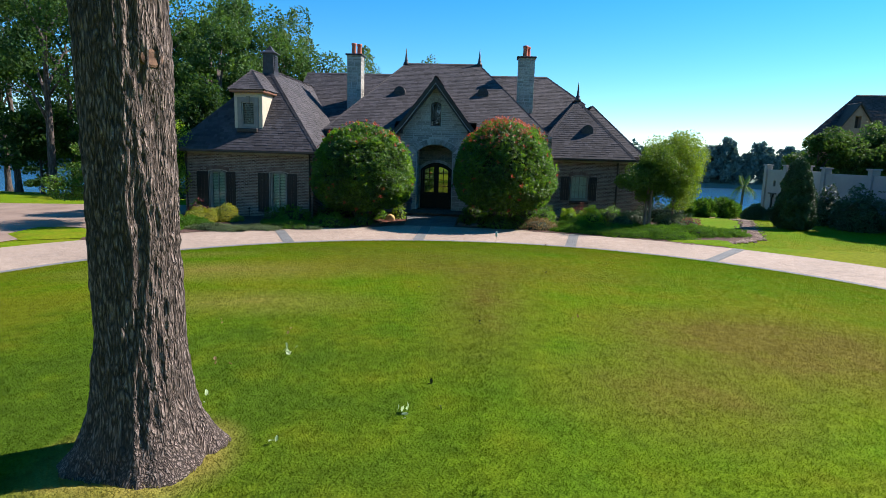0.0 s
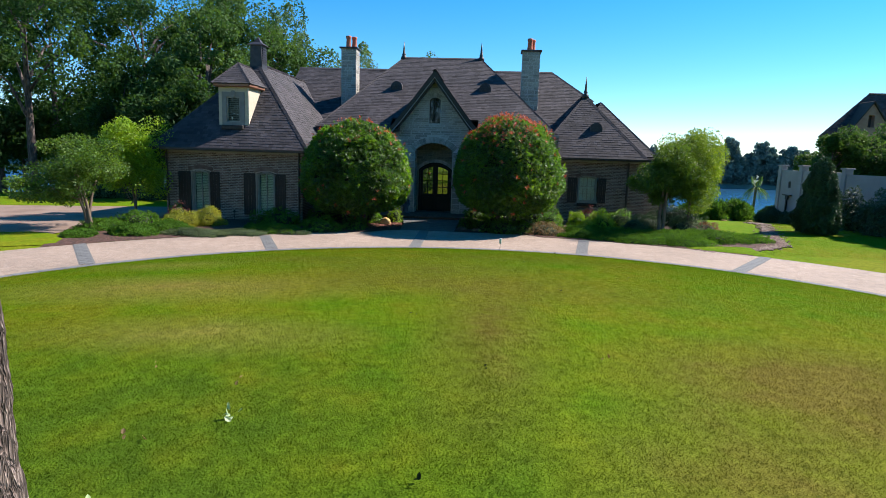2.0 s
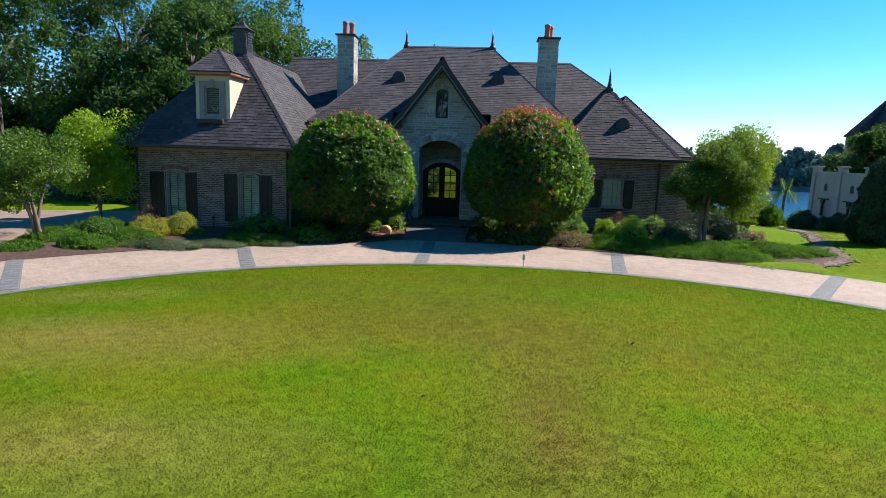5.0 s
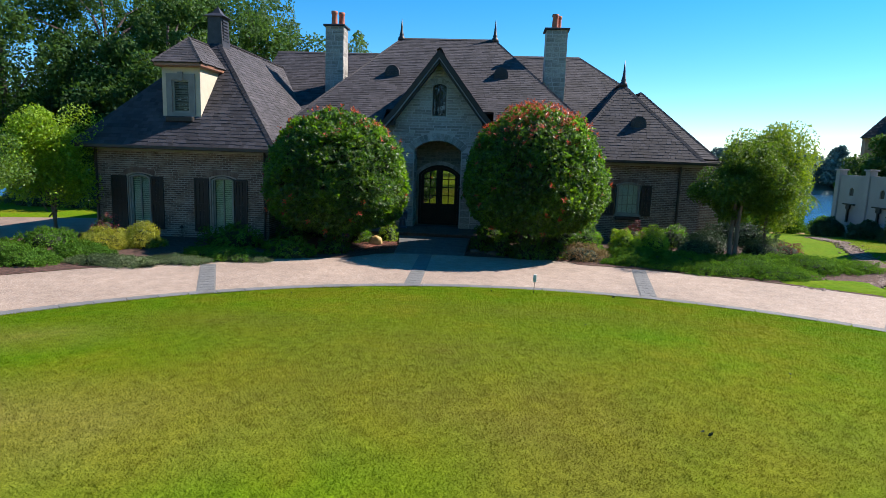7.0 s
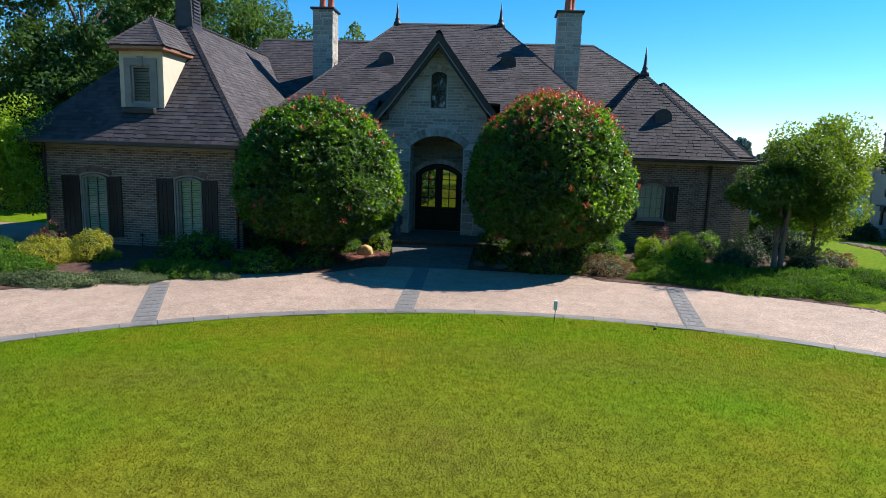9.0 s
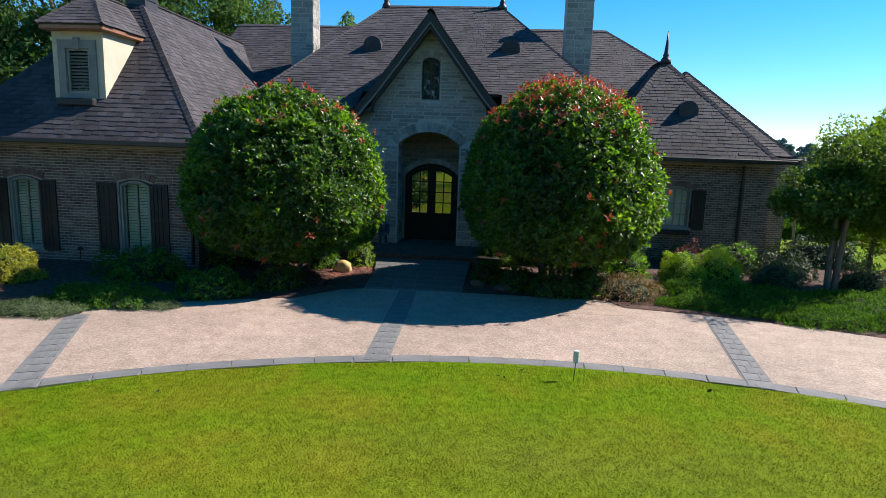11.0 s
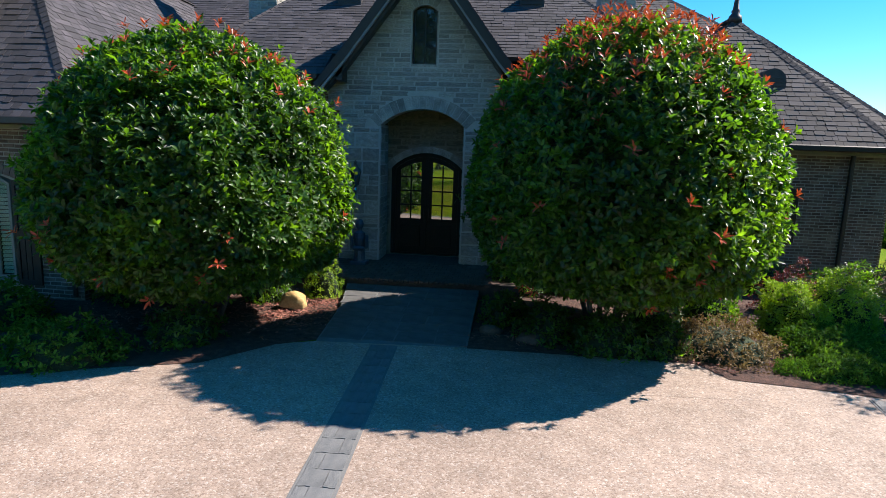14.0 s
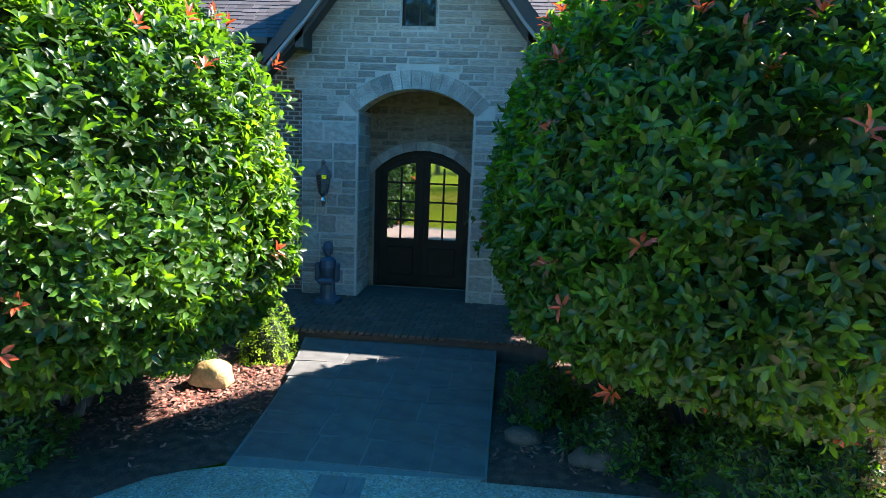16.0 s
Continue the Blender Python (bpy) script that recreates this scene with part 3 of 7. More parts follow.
house = thing("house", (0, 0, 0), "one-storey brick and limestone house with dark steep hipped roofs", "house")

# left wing
LW = dict(x0=-14.95, x1=-7.42, y0=27.55, z=3.33, px=-11.2, py=31.3, pz=7.65, yb=42.0)
peak, rear = (LW["px"], LW["py"], LW["pz"]), (LW["px"], LW["yb"], LW["pz"])
a, b = (LW["x0"], LW["y0"], LW["z"]), (LW["x1"], LW["y0"], LW["z"])
c, d = (LW["x1"], LW["yb"], LW["z"]), (LW["x0"], LW["yb"], LW["z"])
roof_face(house, [a, b, peak])
roof_face(house, [b, c, rear, peak])
roof_face(house, [d, a, peak, rear])
for p, q in ((a, peak), (b, peak), (peak, rear)):
    ridge_cap(house, p, q)
# middle block with the two finials
f1, f2 = (-4.78, 38.0, 9.08), (-0.09, 38.0, 9.08)
a, b = (-8.3, 31.6, 4.62), (3.9, 31.6, 4.62)
c, d = (3.9, 44.4, 4.62), (-8.3, 44.4, 4.62)
k = 0.8 / 6.4
a2, b2, z2 = -8.3 + 3.52 * k, 3.9 - 3.99 * k, 4.62 + 4.46 * k
roof_face(house, [(a2, 32.4, z2), (b2, 32.4, z2), f2, f1])
roof_face(house, [a, (-4.45, 31.6, 4.62), (-4.45, 32.4, z2), (a2, 32.4, z2)])
roof_face(house, [(0.05, 31.6, 4.62), b, (b2, 32.4, z2), (0.05, 32.4, z2)])
roof_face(house, [b, c, f2])
roof_face(house, [d, a, f1])
roof_face(house, [c, d, f1, f2], shingles=False)
for p, q in ((a, f1), (b, f2), (f1, f2)):
    ridge_cap(house, p, q)
# long rear ridge
r1, r2 = (-11.9, 40.0, 8.64), (4.36, 40.0, 8.64)
roof_face(house, [(-11.9, 33.2, 3.6), (6.58, 33.2, 3.6), (6.58, 37.4, 6.72), r2, r1])
roof_face(house, [(6.58, 37.4, 6.72), (6.58, 42.6, 6.72), r2])
roof_face(house, [(6.58, 46.8, 3.6), (-11.9, 46.8, 3.6), r1, r2], shingles=False)
ridge_cap(house, r1, r2)
ridge_cap(house, (6.58, 37.4, 6.72), r2)
# right wing
RW = dict(x0=3.0, x1=8.86, y0=32.8, z=3.42)
top = (5.93, 36.0, 6.86)
a, b = (RW["x0"], RW["y0"], RW["z"]), (RW["x1"], RW["y0"], RW["z"])
c, d, rear = (RW["x1"], 44.0, RW["z"]), (RW["x0"], 44.0, RW["z"]), (5.93, 42.0, 6.86)
roof_face(house, [a, b, top])
roof_face(house, [b, c, rear, top])
roof_face(house, [d, a, top, rear])
for p, q in ((a, top), (b, top), (top, rear)):
    ridge_cap(house, p, q)
a, b, top2 = (4.6, 33.05, 3.56), (9.43, 33.05, 3.56), (6.97, 36.9, 6.60)
c, rear = (9.43, 46.0, 3.56), (6.97, 43.0, 6.60)
roof_face(house, [a, b, top2])
roof_face(house, [b, c, rear, top2])
ridge_cap(house, b, top2)


# ---- walls of the house ----
def unit_block(name, seed, mat, rough=0.05, q=0.06):
    """A hewn block 1 x 1 x 1 with chamfered front edges and an uneven face; the front looks to -y."""
    r = random.Random(seed)
    bm = bmesh.new()
    cols, rows = (-0.5, -0.16, 0.18, 0.5), (-0.5, 0.02, 0.5)
    rim = lambda i, j: i in (0, 3) or j in (0, 2)
    fr = [[bm.verts.new((x * (1 - 2 * q) + r.uniform(-.02, .02), -0.5 + rough * (3.6 + r.uniform(-2.4, 2.4)), z * (1 - 3 * q) + r.uniform(-.04, .04)) if rim(i, j) else
                        (x + r.uniform(-.08, .08), -0.5 - r.uniform(0, rough * 7), z + r.uniform(-.15, .15))) for j, z in enumerate(rows)] for i, x in enumerate(cols)]
    bk = {}
    for i, x in enumerate(cols):
        for j, z in enumerate(rows):
            if rim(i, j):
                bk[i, j] = bm.verts.new((x, 0.5, z))
    for i in range(3):
        for j in range(2):
            bm.faces.new((fr[i][j], fr[i + 1][j], fr[i + 1][j + 1], fr[i][j + 1]))
    ring = [(0, 0), (1, 0), (2, 0), (3, 0), (3, 1), (3, 2), (2, 2), (1, 2), (0, 2), (0, 1)]
    for p, p2 in zip(ring, ring[1:] + ring[:1]):
        bm.faces.new((bk[p], bk[p2], fr[p2[0]][p2[1]], fr[p[0]][p[1]]))
    bmesh.ops.recalc_face_normals(bm, faces=bm.faces)
    me = bpy.data.meshes.new(name)
    bm.to_mesh(me)
    bm.free()
    me.materials.append(mat)
    return me


M["porch_joint"] = material("buff_mortar", [(0.21, 0.18, 0.135), (0.26, 0.225, 0.17)], 5.0, 0.95, 0.003, 120, 0.1)
BROWN_STONE = material("buff_brown_stone", [(0.13, 0.11, 0.08), (0.19, 0.16, 0.115), (0.25, 0.21, 0.15)], 3.5, 0.85, 0.014, 26, 0.22, random_tint=0.25)
PORCH_STONES = [unit_block("stone", 80 + k, BROWN_STONE, 0.022, 0.03) for k in range(5)]
STONES = [unit_block("stone", 40 + k, M["stone"], 0.022, 0.03) for k in range(8)]


def free_spans(x0, x1, blocked):
    spans = [(x0, x1)]
    for b0, b1 in blocked:
        nxt = []
        for s0, s1 in spans:
            if b1 <= s0 or b0 >= s1:
                nxt.append((s0, s1))
            else:
                nxt += [(s0, b0)] * (b0 - s0 > 0.03) + [(b1, s1)] * (s1 - b1 > 0.03)
        spans = nxt
    return spans


def stone_facing(parent, y, z0, z1, span, blocked, seed, hs=(0.17, 0.38), ws=(0.20, 0.68), depth=0.07, turn=None, gap=0.015, blocks=STONES):
    """Coursed hewn stones on a plane that faces -y (or as turn places it); span(z) and blocked(z) give the free stretches of a course."""
    r = random.Random(seed)
    z = z0
    while z < z1 - 0.05:
        h = min(r.uniform(*hs), z1 - z)
        if blocked(z + 0.01) != blocked(z + h - 0.01) or span(z + 0.01) != span(z + h - 0.01):
            h = min(r.uniform(0.085, 0.125), z1 - z)
        if z1 - (z + h) < 0.08:
            h = z1 - z
        ends = [span(z + 0.02), span(z + h - 0.02)]
        a, b = max(e[0] for e in ends), min(e[1] for e in ends)
        bl = blocked(z + 0.01) + blocked(z + h - 0.01) + blocked(z + h / 2)
        if b - a > 0.08:
            for s0, s1 in free_spans(a, b, bl):
                x = s0
                while x < s1 - 0.02:
                    w = r.uniform(*ws)
                    if s1 - (x + w) < 0.16:
                        w = s1 - x
                    # a stone fills its course, or two or three thin ones lie on each other
                    p = r.random()
                    q = r.uniform(0.36, 0.64)
                    if h < 0.21 or p < 0.62:
                        cuts = [(z, h)]
                    elif h < 0.27 or p < 0.85:
                        cuts = [(z, h * q), (z + h * q, h * (1 - q))]
                    else:
                        cuts = [(z, h * 0.3), (z + h * 0.3, h * 0.38), (z + h * 0.68, h * 0.32)]
                    for zz, hh in cuts:
                        wide = [(x, w)] if len(cuts) == 1 or w < 0.42 or r.random() < 0.5 else [(x, w * q), (x + w * q, w * (1 - q))]
                        for xx, ww in wide:
                            ob = new("stone", r.choice(blocks))
                            ob.parent = parent
                            m = Matrix.LocRotScale((xx + ww / 2, y + depth * 0.5 - 0.016 + r.uniform(-.006, .004), zz + hh / 2), Euler((0, r.uniform(-.006, .006), 0)), (ww - gap, depth, hh - gap))
                            ob.matrix_basis = (turn @ m) if turn else m
                    x += w
        z += h


def brick_courses(x0, x1, z0, z1, y, blocked=lambda z: [], turn=None, seed=1):
    """Bricks in running bond on a plane that faces -y: vertices and triangles, 4 sides and a face each."""
    r = random.Random(seed)
    verts, faces = [], []
    L, H, J = 0.218, 0.076, 0.017
    row, z = 0, z0
    while z < z1 - 0.02:
        h = min(H, z1 - z) - J
        for s0, s1 in free_spans(x0, x1, blocked(z + 0.005) + blocked(z + h)):
            x = s0 - (0.5 * L if row % 2 else 0)
            while x < s1 - 0.015:
                a, b = max(x, s0), min(x + L - J, s1)
                if b - a > 0.02:
                    p = y - r.uniform(0.006, 0.015)
                    t = r.uniform(-.004, .004)
                    base = len(verts)
                    for yy, q in ((y + 0.01, 0.0), (p, 0.003)):
                        verts += [(a + q, yy, z + t + q), (b - q, yy, z + t + q), (b - q, yy, z + h + t - q), (a + q, yy, z + h + t - q)]
                    for i, j, k, l in ((0, 1, 5, 4), (1, 2, 6, 5), (2, 3, 7, 6), (3, 0, 4, 7), (4, 5, 6, 7)):
                        faces += [(base + i, base + j, base + k), (base + i, base + k, base + l)]
                x += L
        z += H
        row += 1
    if turn:
        verts = [tuple(turn @ Vector(v)) for v in verts]
    return verts, faces


def brick_facing(parent, *args, **kw):
    v, f = brick_courses(*args, **kw)
    return mesh_arrays("bricks", v, f, M["brick"], parent, kind="stuff")


def rise(x0, x1, spring, top):
    """The blocked stretch of an arched opening at height z, as a function of z."""
    w, h = (x1 - x0) / 2, max(top - spring, 1e-4)
    rad = (w * w + h * h) / (2 * h)
    cx = (x0 + x1) / 2

    def at(z, z0):
        if z < z0 or z > top:
            return []
        if z <= spring:
            return [(x0, x1)]
        q = math.sqrt(max(0, rad * rad - (z - top + rad) ** 2))
        return [(cx - q, cx + q)]
    return at


def voussoirs(parent, x0, x1, spring, top, y0, y1, n, height, mat, name="voussoir", gap=0.012):
    """Wedge stones round a segmental head."""
    w, h = (x1 - x0) / 2, top - spring
    rad = (w * w + h * h) / (2 * h)
    a0 = math.asin(min(1, w / rad)) * 1.06
    cx, cz = (x0 + x1) / 2, top - rad
    for k in range(n):
        t0, t1 = a0 - 2 * a0 * k / n - gap / rad / 2, a0 - 2 * a0 * (k + 1) / n + gap / rad / 2
        loop = [(cx + q * math.sin(t), cz + q * math.cos(t)) for q, t in ((rad, t1), (rad, t0), (rad + height, t0), (rad + height, t1))]
        part(name, prism(loop, [], y0, y1), mat, parent)


CLEAR = bpy.data.materials.new("window_glass")
CLEAR.use_nodes = True
c_n, c_l = CLEAR.node_tree.nodes, CLEAR.node_tree.links
c_t, c_g, c_m = c_n.new("ShaderNodeBsdfTransparent"), c_n.new("ShaderNodeBsdfGlossy"), c_n.new("ShaderNodeMixShader")
c_t.inputs["Color"].default_value = (0.86, 0.92, 0.88, 1)
c_g.inputs["Roughness"].default_value = 0.03
c_m.inputs["Fac"].default_value = 0.022
c_l.new(c_t.outputs["BSDF"], c_m.inputs[1])
c_l.new(c_g.outputs["BSDF"], c_m.inputs[2])
c_l.new(c_m.outputs["Shader"], c_n["Material Output"].inputs["Surface"])
M["clear"] = CLEAR


M["casing"] = material("window_casing", [(0.21, 0.21, 0.185), (0.27, 0.27, 0.24)], 4.0, 0.7, 0.001, 60, 0.12)


def shuttered_window(parent, x0, x1, z0, spring, top, y, slats=True, name="window"):
    """An arched sash with muntins, glass and a white louvred blind behind it, in a cast-stone surround."""
    w = part(name, prism(arch_loop(x0 - 0.05, x1 + 0.05, z0 - 0.02, spring + 0.01, top + 0.06), [arch_loop(x0, x1, z0, spring, top)], y - 0.02, y + 0.16), M["casing"], parent, "arched sash window with white blinds")
    part("frame", prism(arch_loop(x0, x1, z0, spring, top), [arch_loop(x0 + 0.045, x1 - 0.045, z0 + 0.05, spring, top - 0.045)], y + 0.06, y + 0.12), M["casing"], w)
    cx = (x0 + x1) / 2
    part("mullion", box(cx - 0.02, cx + 0.02, y + 0.07, y + 0.11, z0 + 0.05, top - 0.045), M["casing"], w)
    g = part("pane", prism(arch_loop(x0 + 0.04, x1 - 0.04, z0 + 0.04, spring, top - 0.04), [], y + 0.088, y + 0.094), M["clear"], w)
    g.visible_shadow = False
    if slats:
        bm = bmesh.new()
        z = z0 + 0.07
        while z < top - 0.06:
            for a, b in ((x0 + 0.05, cx - 0.02), (cx + 0.02, x1 - 0.05)):
                vs = [bm.verts.new(p) for p in ((a, y + 0.13, z), (b, y + 0.13, z), (b, y + 0.16, z + 0.057), (a, y + 0.16, z + 0.057))]
                bm.faces.new(vs)
                vs = [bm.verts.new((v.co.x, v.co.y + 0.006, v.co.z - 0.004)) for v in vs]
                bm.faces.new(vs[::-1])
            z += 0.076
        part("blind", bm, M["blind_dim"], w, "white louvred blind")
    # dark-coloured panel stands in for the unlit room
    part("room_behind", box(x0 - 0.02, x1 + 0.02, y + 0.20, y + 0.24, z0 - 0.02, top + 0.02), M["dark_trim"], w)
    part("sill", box(x0 - 0.13, x1 + 0.13, y - 0.06, y + 0.05, z0 - 0.10, z0 - 0.02, 0.008), M["casing"], w)
    return w


def shutter(parent, x0, x1, z0, z1, y):
    bm = prism(rect_loop(x0, x1, z0, z1), [rect_loop(x0 + 0.06, x1 - 0.06, z0 + 0.09, (z0 + z1) / 2 - 0.04), rect_loop(x0 + 0.06, x1 - 0.06, (z0 + z1) / 2 + 0.04, z1 - 0.09)], y - 0.045, y)
    s = part("shutter", bm, M["shutter"], parent, "dark stained wooden shutter")
    for a, b in ((z0 + 0.09, (z0 + z1) / 2 - 0.04), ((z0 + z1) / 2 + 0.04, z1 - 0.09)):
        bm = bmesh.new()
        n = 3
        for k in range(n):
            w = (x1 - x0 - 0.12) / n
            add_box(bm, x0 + 0.06 + k * w + 0.006, x0 + 0.06 + (k + 1) * w - 0.006, y - 0.03, y - 0.004, a, b, 0.004)
        part("panel", bm, M["shutter"], s)
    for zz in (z0 + 0.25, z1 - 0.25):
        part("hinge", box(x0 + 0.02, x0 + 0.2, y - 0.052, y - 0.044, zz - 0.015, zz + 0.015), M["iron"], s)
    return s


# left wing
LWY = 28.10
WINS = ((-13.14, -12.42), (-9.98, -9.26))
heads = [(rise(a - 0.16, b + 0.16, 2.26, 2.46), a) for a, b in WINS]
wl_ = part("wall", prism(rect_loop(-14.5, -7.9, -0.3, 3.2), [arch_loop(a - 0.10, b + 0.10, 0.33, 2.20, 2.30) for a, b in WINS], LWY, LWY + 0.25), M["mortar"], house, "weathered brown and grey brick wall")
brick_facing(wl_, -14.5, -7.9, -0.1, 3.13, LWY, blocked=lambda z: [s for f, a in heads for s in f(z, 0.25)], seed=3)
for a, b in WINS:
    shuttered_window(wl_, a, b, 0.36, 2.13, 2.22, LWY)
    voussoirs(wl_, a - 0.16, b + 0.16, 2.24, 2.34, LWY - 0.03, LWY + 0.05, 9, 0.17, M["brick"])
for a, b in ((-13.86, -13.27), (-12.32, -11.86), (-10.68, -10.13), (-9.14, -8.68)):
    shutter(wl_, a, b, 0.27, 2.2, LWY - 0.012)
ws = part("wall", box(-8.15, -7.9, LWY + 0.25, 33, -0.3, 3.2), M["mortar"], house)
TURN_E = Matrix(((0, -1, 0, 0), (1, 0, 0, 0), (0, 0, 1, 0), (0, 0, 0, 1)))   # -y faces become +x faces
brick_facing(ws, LWY, 32.3, -0.1, 3.06, 7.9, turn=TURN_E, seed=4)
part("wall", box(-14.5, -14.25, LWY + 0.25, 42, -0.3, 3.2), M["mortar"], house)
part("frieze_board", box(-14.55, -7.85, LWY - 0.04, LWY + 0.2, 3.13, 3.2, 0.006), M["casing"], house, "dull beige frieze board")
part("soffit", box(-14.9, -7.45, 27.62, LWY + 0.2, 3.2, 3.24), M["cream"], house)
for x0, x1 in ((-14.95, -7.42),):
    part("gutter", box(x0, x1, 27.45, 27.57, 3.19, 3.33, 0.02), M["gutter"], house, "bronze half-round gutter")
part("gutter", box(-7.44, -7.32, 27.5, 32.5, 3.19, 3.33, 0.02), M["gutter"], house)
for xx in (-14.38, -8.02):
    part("downpipe", lathe([(0.045, 0.0), (0.045, 3.1)], 8, (xx, LWY - 0.07, 0.1)), M["gutter"], house, "dark bronze downpipe")

# middle brick wall, behind the bushes
wm = part("wall", prism(rect_loop(-7.9, 4.2, -0.3, 4.5), [rect_loop(-3.6, -0.8, -0.2, 4.4)], 32.36, 32.6), M["mortar"], house, "weathered brick wall under the eave")
brick_facing(wm, -7.9, -5.7, 0.0, 4.4, 32.36, seed=5)
brick_facing(wm, -0.24, 4.2, 0.0, 4.4, 32.36, seed=6)
BRICKS = [unit_block("brick", 70 + k, M["brick"], 0.01) for k in range(3)]
rb = random.Random(11)
for row in range(58):
    for k in range(8):
        x0, x1 = -5.7 + 0.215 * k - (0.107 if row % 2 else 0), -5.7 + 0.215 * (k + 1) - 0.011 - (0.107 if row % 2 else 0)
        x0, x1 = max(x0, -5.7), min(x1, -4.17)
        zz = 0.02 + row * 0.076
        if x1 - x0 > 0.04 and zz > 1.9:
            ob = new("brick", rb.choice(BRICKS))
            ob.parent = wm
            ob.matrix_basis = Matrix.LocRotScale(((x0 + x1) / 2, 32.366 + rb.uniform(-.003, .003), zz + 0.0325), None, (x1 - x0, 0.03, 0.065))
brick_facing(wm, -5.7, -4.17, 0.0, 1.91, 32.36, seed=7)
part("frieze_board", box(-8.0, -4.7, 32.25, 32.4, 4.36, 4.5), M["dark_trim"], house)
part("gutter", box(-8.3, -4.55, 31.48, 31.61, 4.48, 4.62, 0.02), M["gutter"], house)
part("gutter", box(0.15, 3.9, 31.48, 31.61, 4.48, 4.62, 0.02), M["gutter"], house)
part("soffit", box(-8.2, -4.6, 31.6, 32.36, 4.49, 4.52), M["dark_trim"], house)
part("soffit", box(0.2, 3.8, 31.6, 32.36, 4.49, 4.52), M["dark_trim"], house)

# entry gable of limestone
EX, EY = -2.2, 32.07
AX0, AX1, ASP, ATOP = -3.18, -1.21, 3.54, 3.93
GW = (-2.47, -1.91, 4.93, 6.1, 6.22)
SHOULDER = ((1.97, -0.3), (1.97, 3.86), (2.10, 3.86), (2.10, 4.06), (2.24, 4.06), (2.24, 4.24), (2.36, 4.24), (1.69, 5.02), (0.0, 7.2))
we = part("wall", prism([(EX + s_ * x_, z_) for s_, seq in ((-1, ((1.97, -0.3),)), (1, SHOULDER), (-1, SHOULDER[:0:-1])) for x_, z_ in seq],
                        [arch_loop(AX0, AX1, -0.1, ASP, ATOP), arch_loop(*GW)], EY, EY + 0.4), M["joint"], house, "coursed pale limestone gable wall")
arch_at, gwin_at = rise(AX0 - 0.02, AX1 + 0.02, ASP, ATOP), rise(GW[0] - 0.03, GW[1] + 0.03, GW[3], GW[4] + 0.20)
ring_at = rise(AX0 - 0.34, AX1 + 0.34, ASP + 0.02, ATOP + 0.32)


def entry_blocked(z):
    return arch_at(z, 0) + gwin_at(z, GW[2] - 0.06) + (ring_at(z, ASP - 0.05) if z > ASP - 0.05 else [])


def entry_span(z):
    for half, low in ((2.36, 4.24), (2.24, 4.06), (2.10, 3.86), (1.97, -1)):
        if z >= low:
            break
    if z > 4.30:
        half = min(half, 2.36 - (z - 4.24) * 0.86 if z < 5.02 else 1.69 * (7.2 - z) / 2.18)
    return (EX - half, EX + half)


stone_facing(we, EY, 0.30, 7.0, entry_span, entry_blocked, 21)
voussoirs(we, AX0, AX1, ASP, ATOP, EY - 0.022, EY + 0.3, 15, 0.30, M["stone"])
voussoirs(we, GW[0] - 0.03, GW[1] + 0.03, GW[3] + 0.01, GW[4] + 0.03, EY - 0.018, EY + 0.05, 7, 0.20, M["stone"])
# reveal of the porch and its inner wall
porch = part("wall", prism(rect_loop(-3.9, -0.5, -0.2, 4.4), [arch_loop(-3.08, -1.27, 0.3, 2.52, 2.92)], 33.05, 33.3), M["porch_joint"], house, "inner porch wall of buff brown stone")
door_at, dring = rise(-3.10, -1.25, 2.52, 2.94), rise(-3.28, -1.07, 2.52, 3.08)
stone_facing(porch, 33.05, 0.3, 4.2, lambda z: (-3.45, -0.95), lambda z: door_at(z, 0) + dring(z, 2.5), 33, hs=(0.15, 0.30), blocks=PORCH_STONES)
voussoirs(porch, -3.08, -1.27, 2.52, 2.92, 33.0, 33.1, 9, 0.16, M["stone"])
TURN_W = Matrix(((0, 1, 0, 0), (-1, 0, 0, 0), (0, 0, 1, 0), (0, 0, 0, 1)))
for x0, x1 in ((-3.55, AX0), (AX1, -0.85)):
    part("reveal", box(x0, x1, EY + 0.3, 33.06, -0.1, 3.56), M["joint"], house)
stone_facing(we, -AX0 - 0.0, 0.3, 3.5, lambda z: (EY + 0.02, 33.0), lambda z: [], 51, turn=TURN_E, depth=0.03)
stone_facing(we, AX1, 0.3, 3.5, lambda z: (-33.0, -EY - 0.02), lambda z: [], 52, turn=TURN_W, depth=0.03)
part("porch_ceiling", box(-3.8, -0.6, EY + 0.3, 33.1, 4.0, 4.1), M["cream"], house)

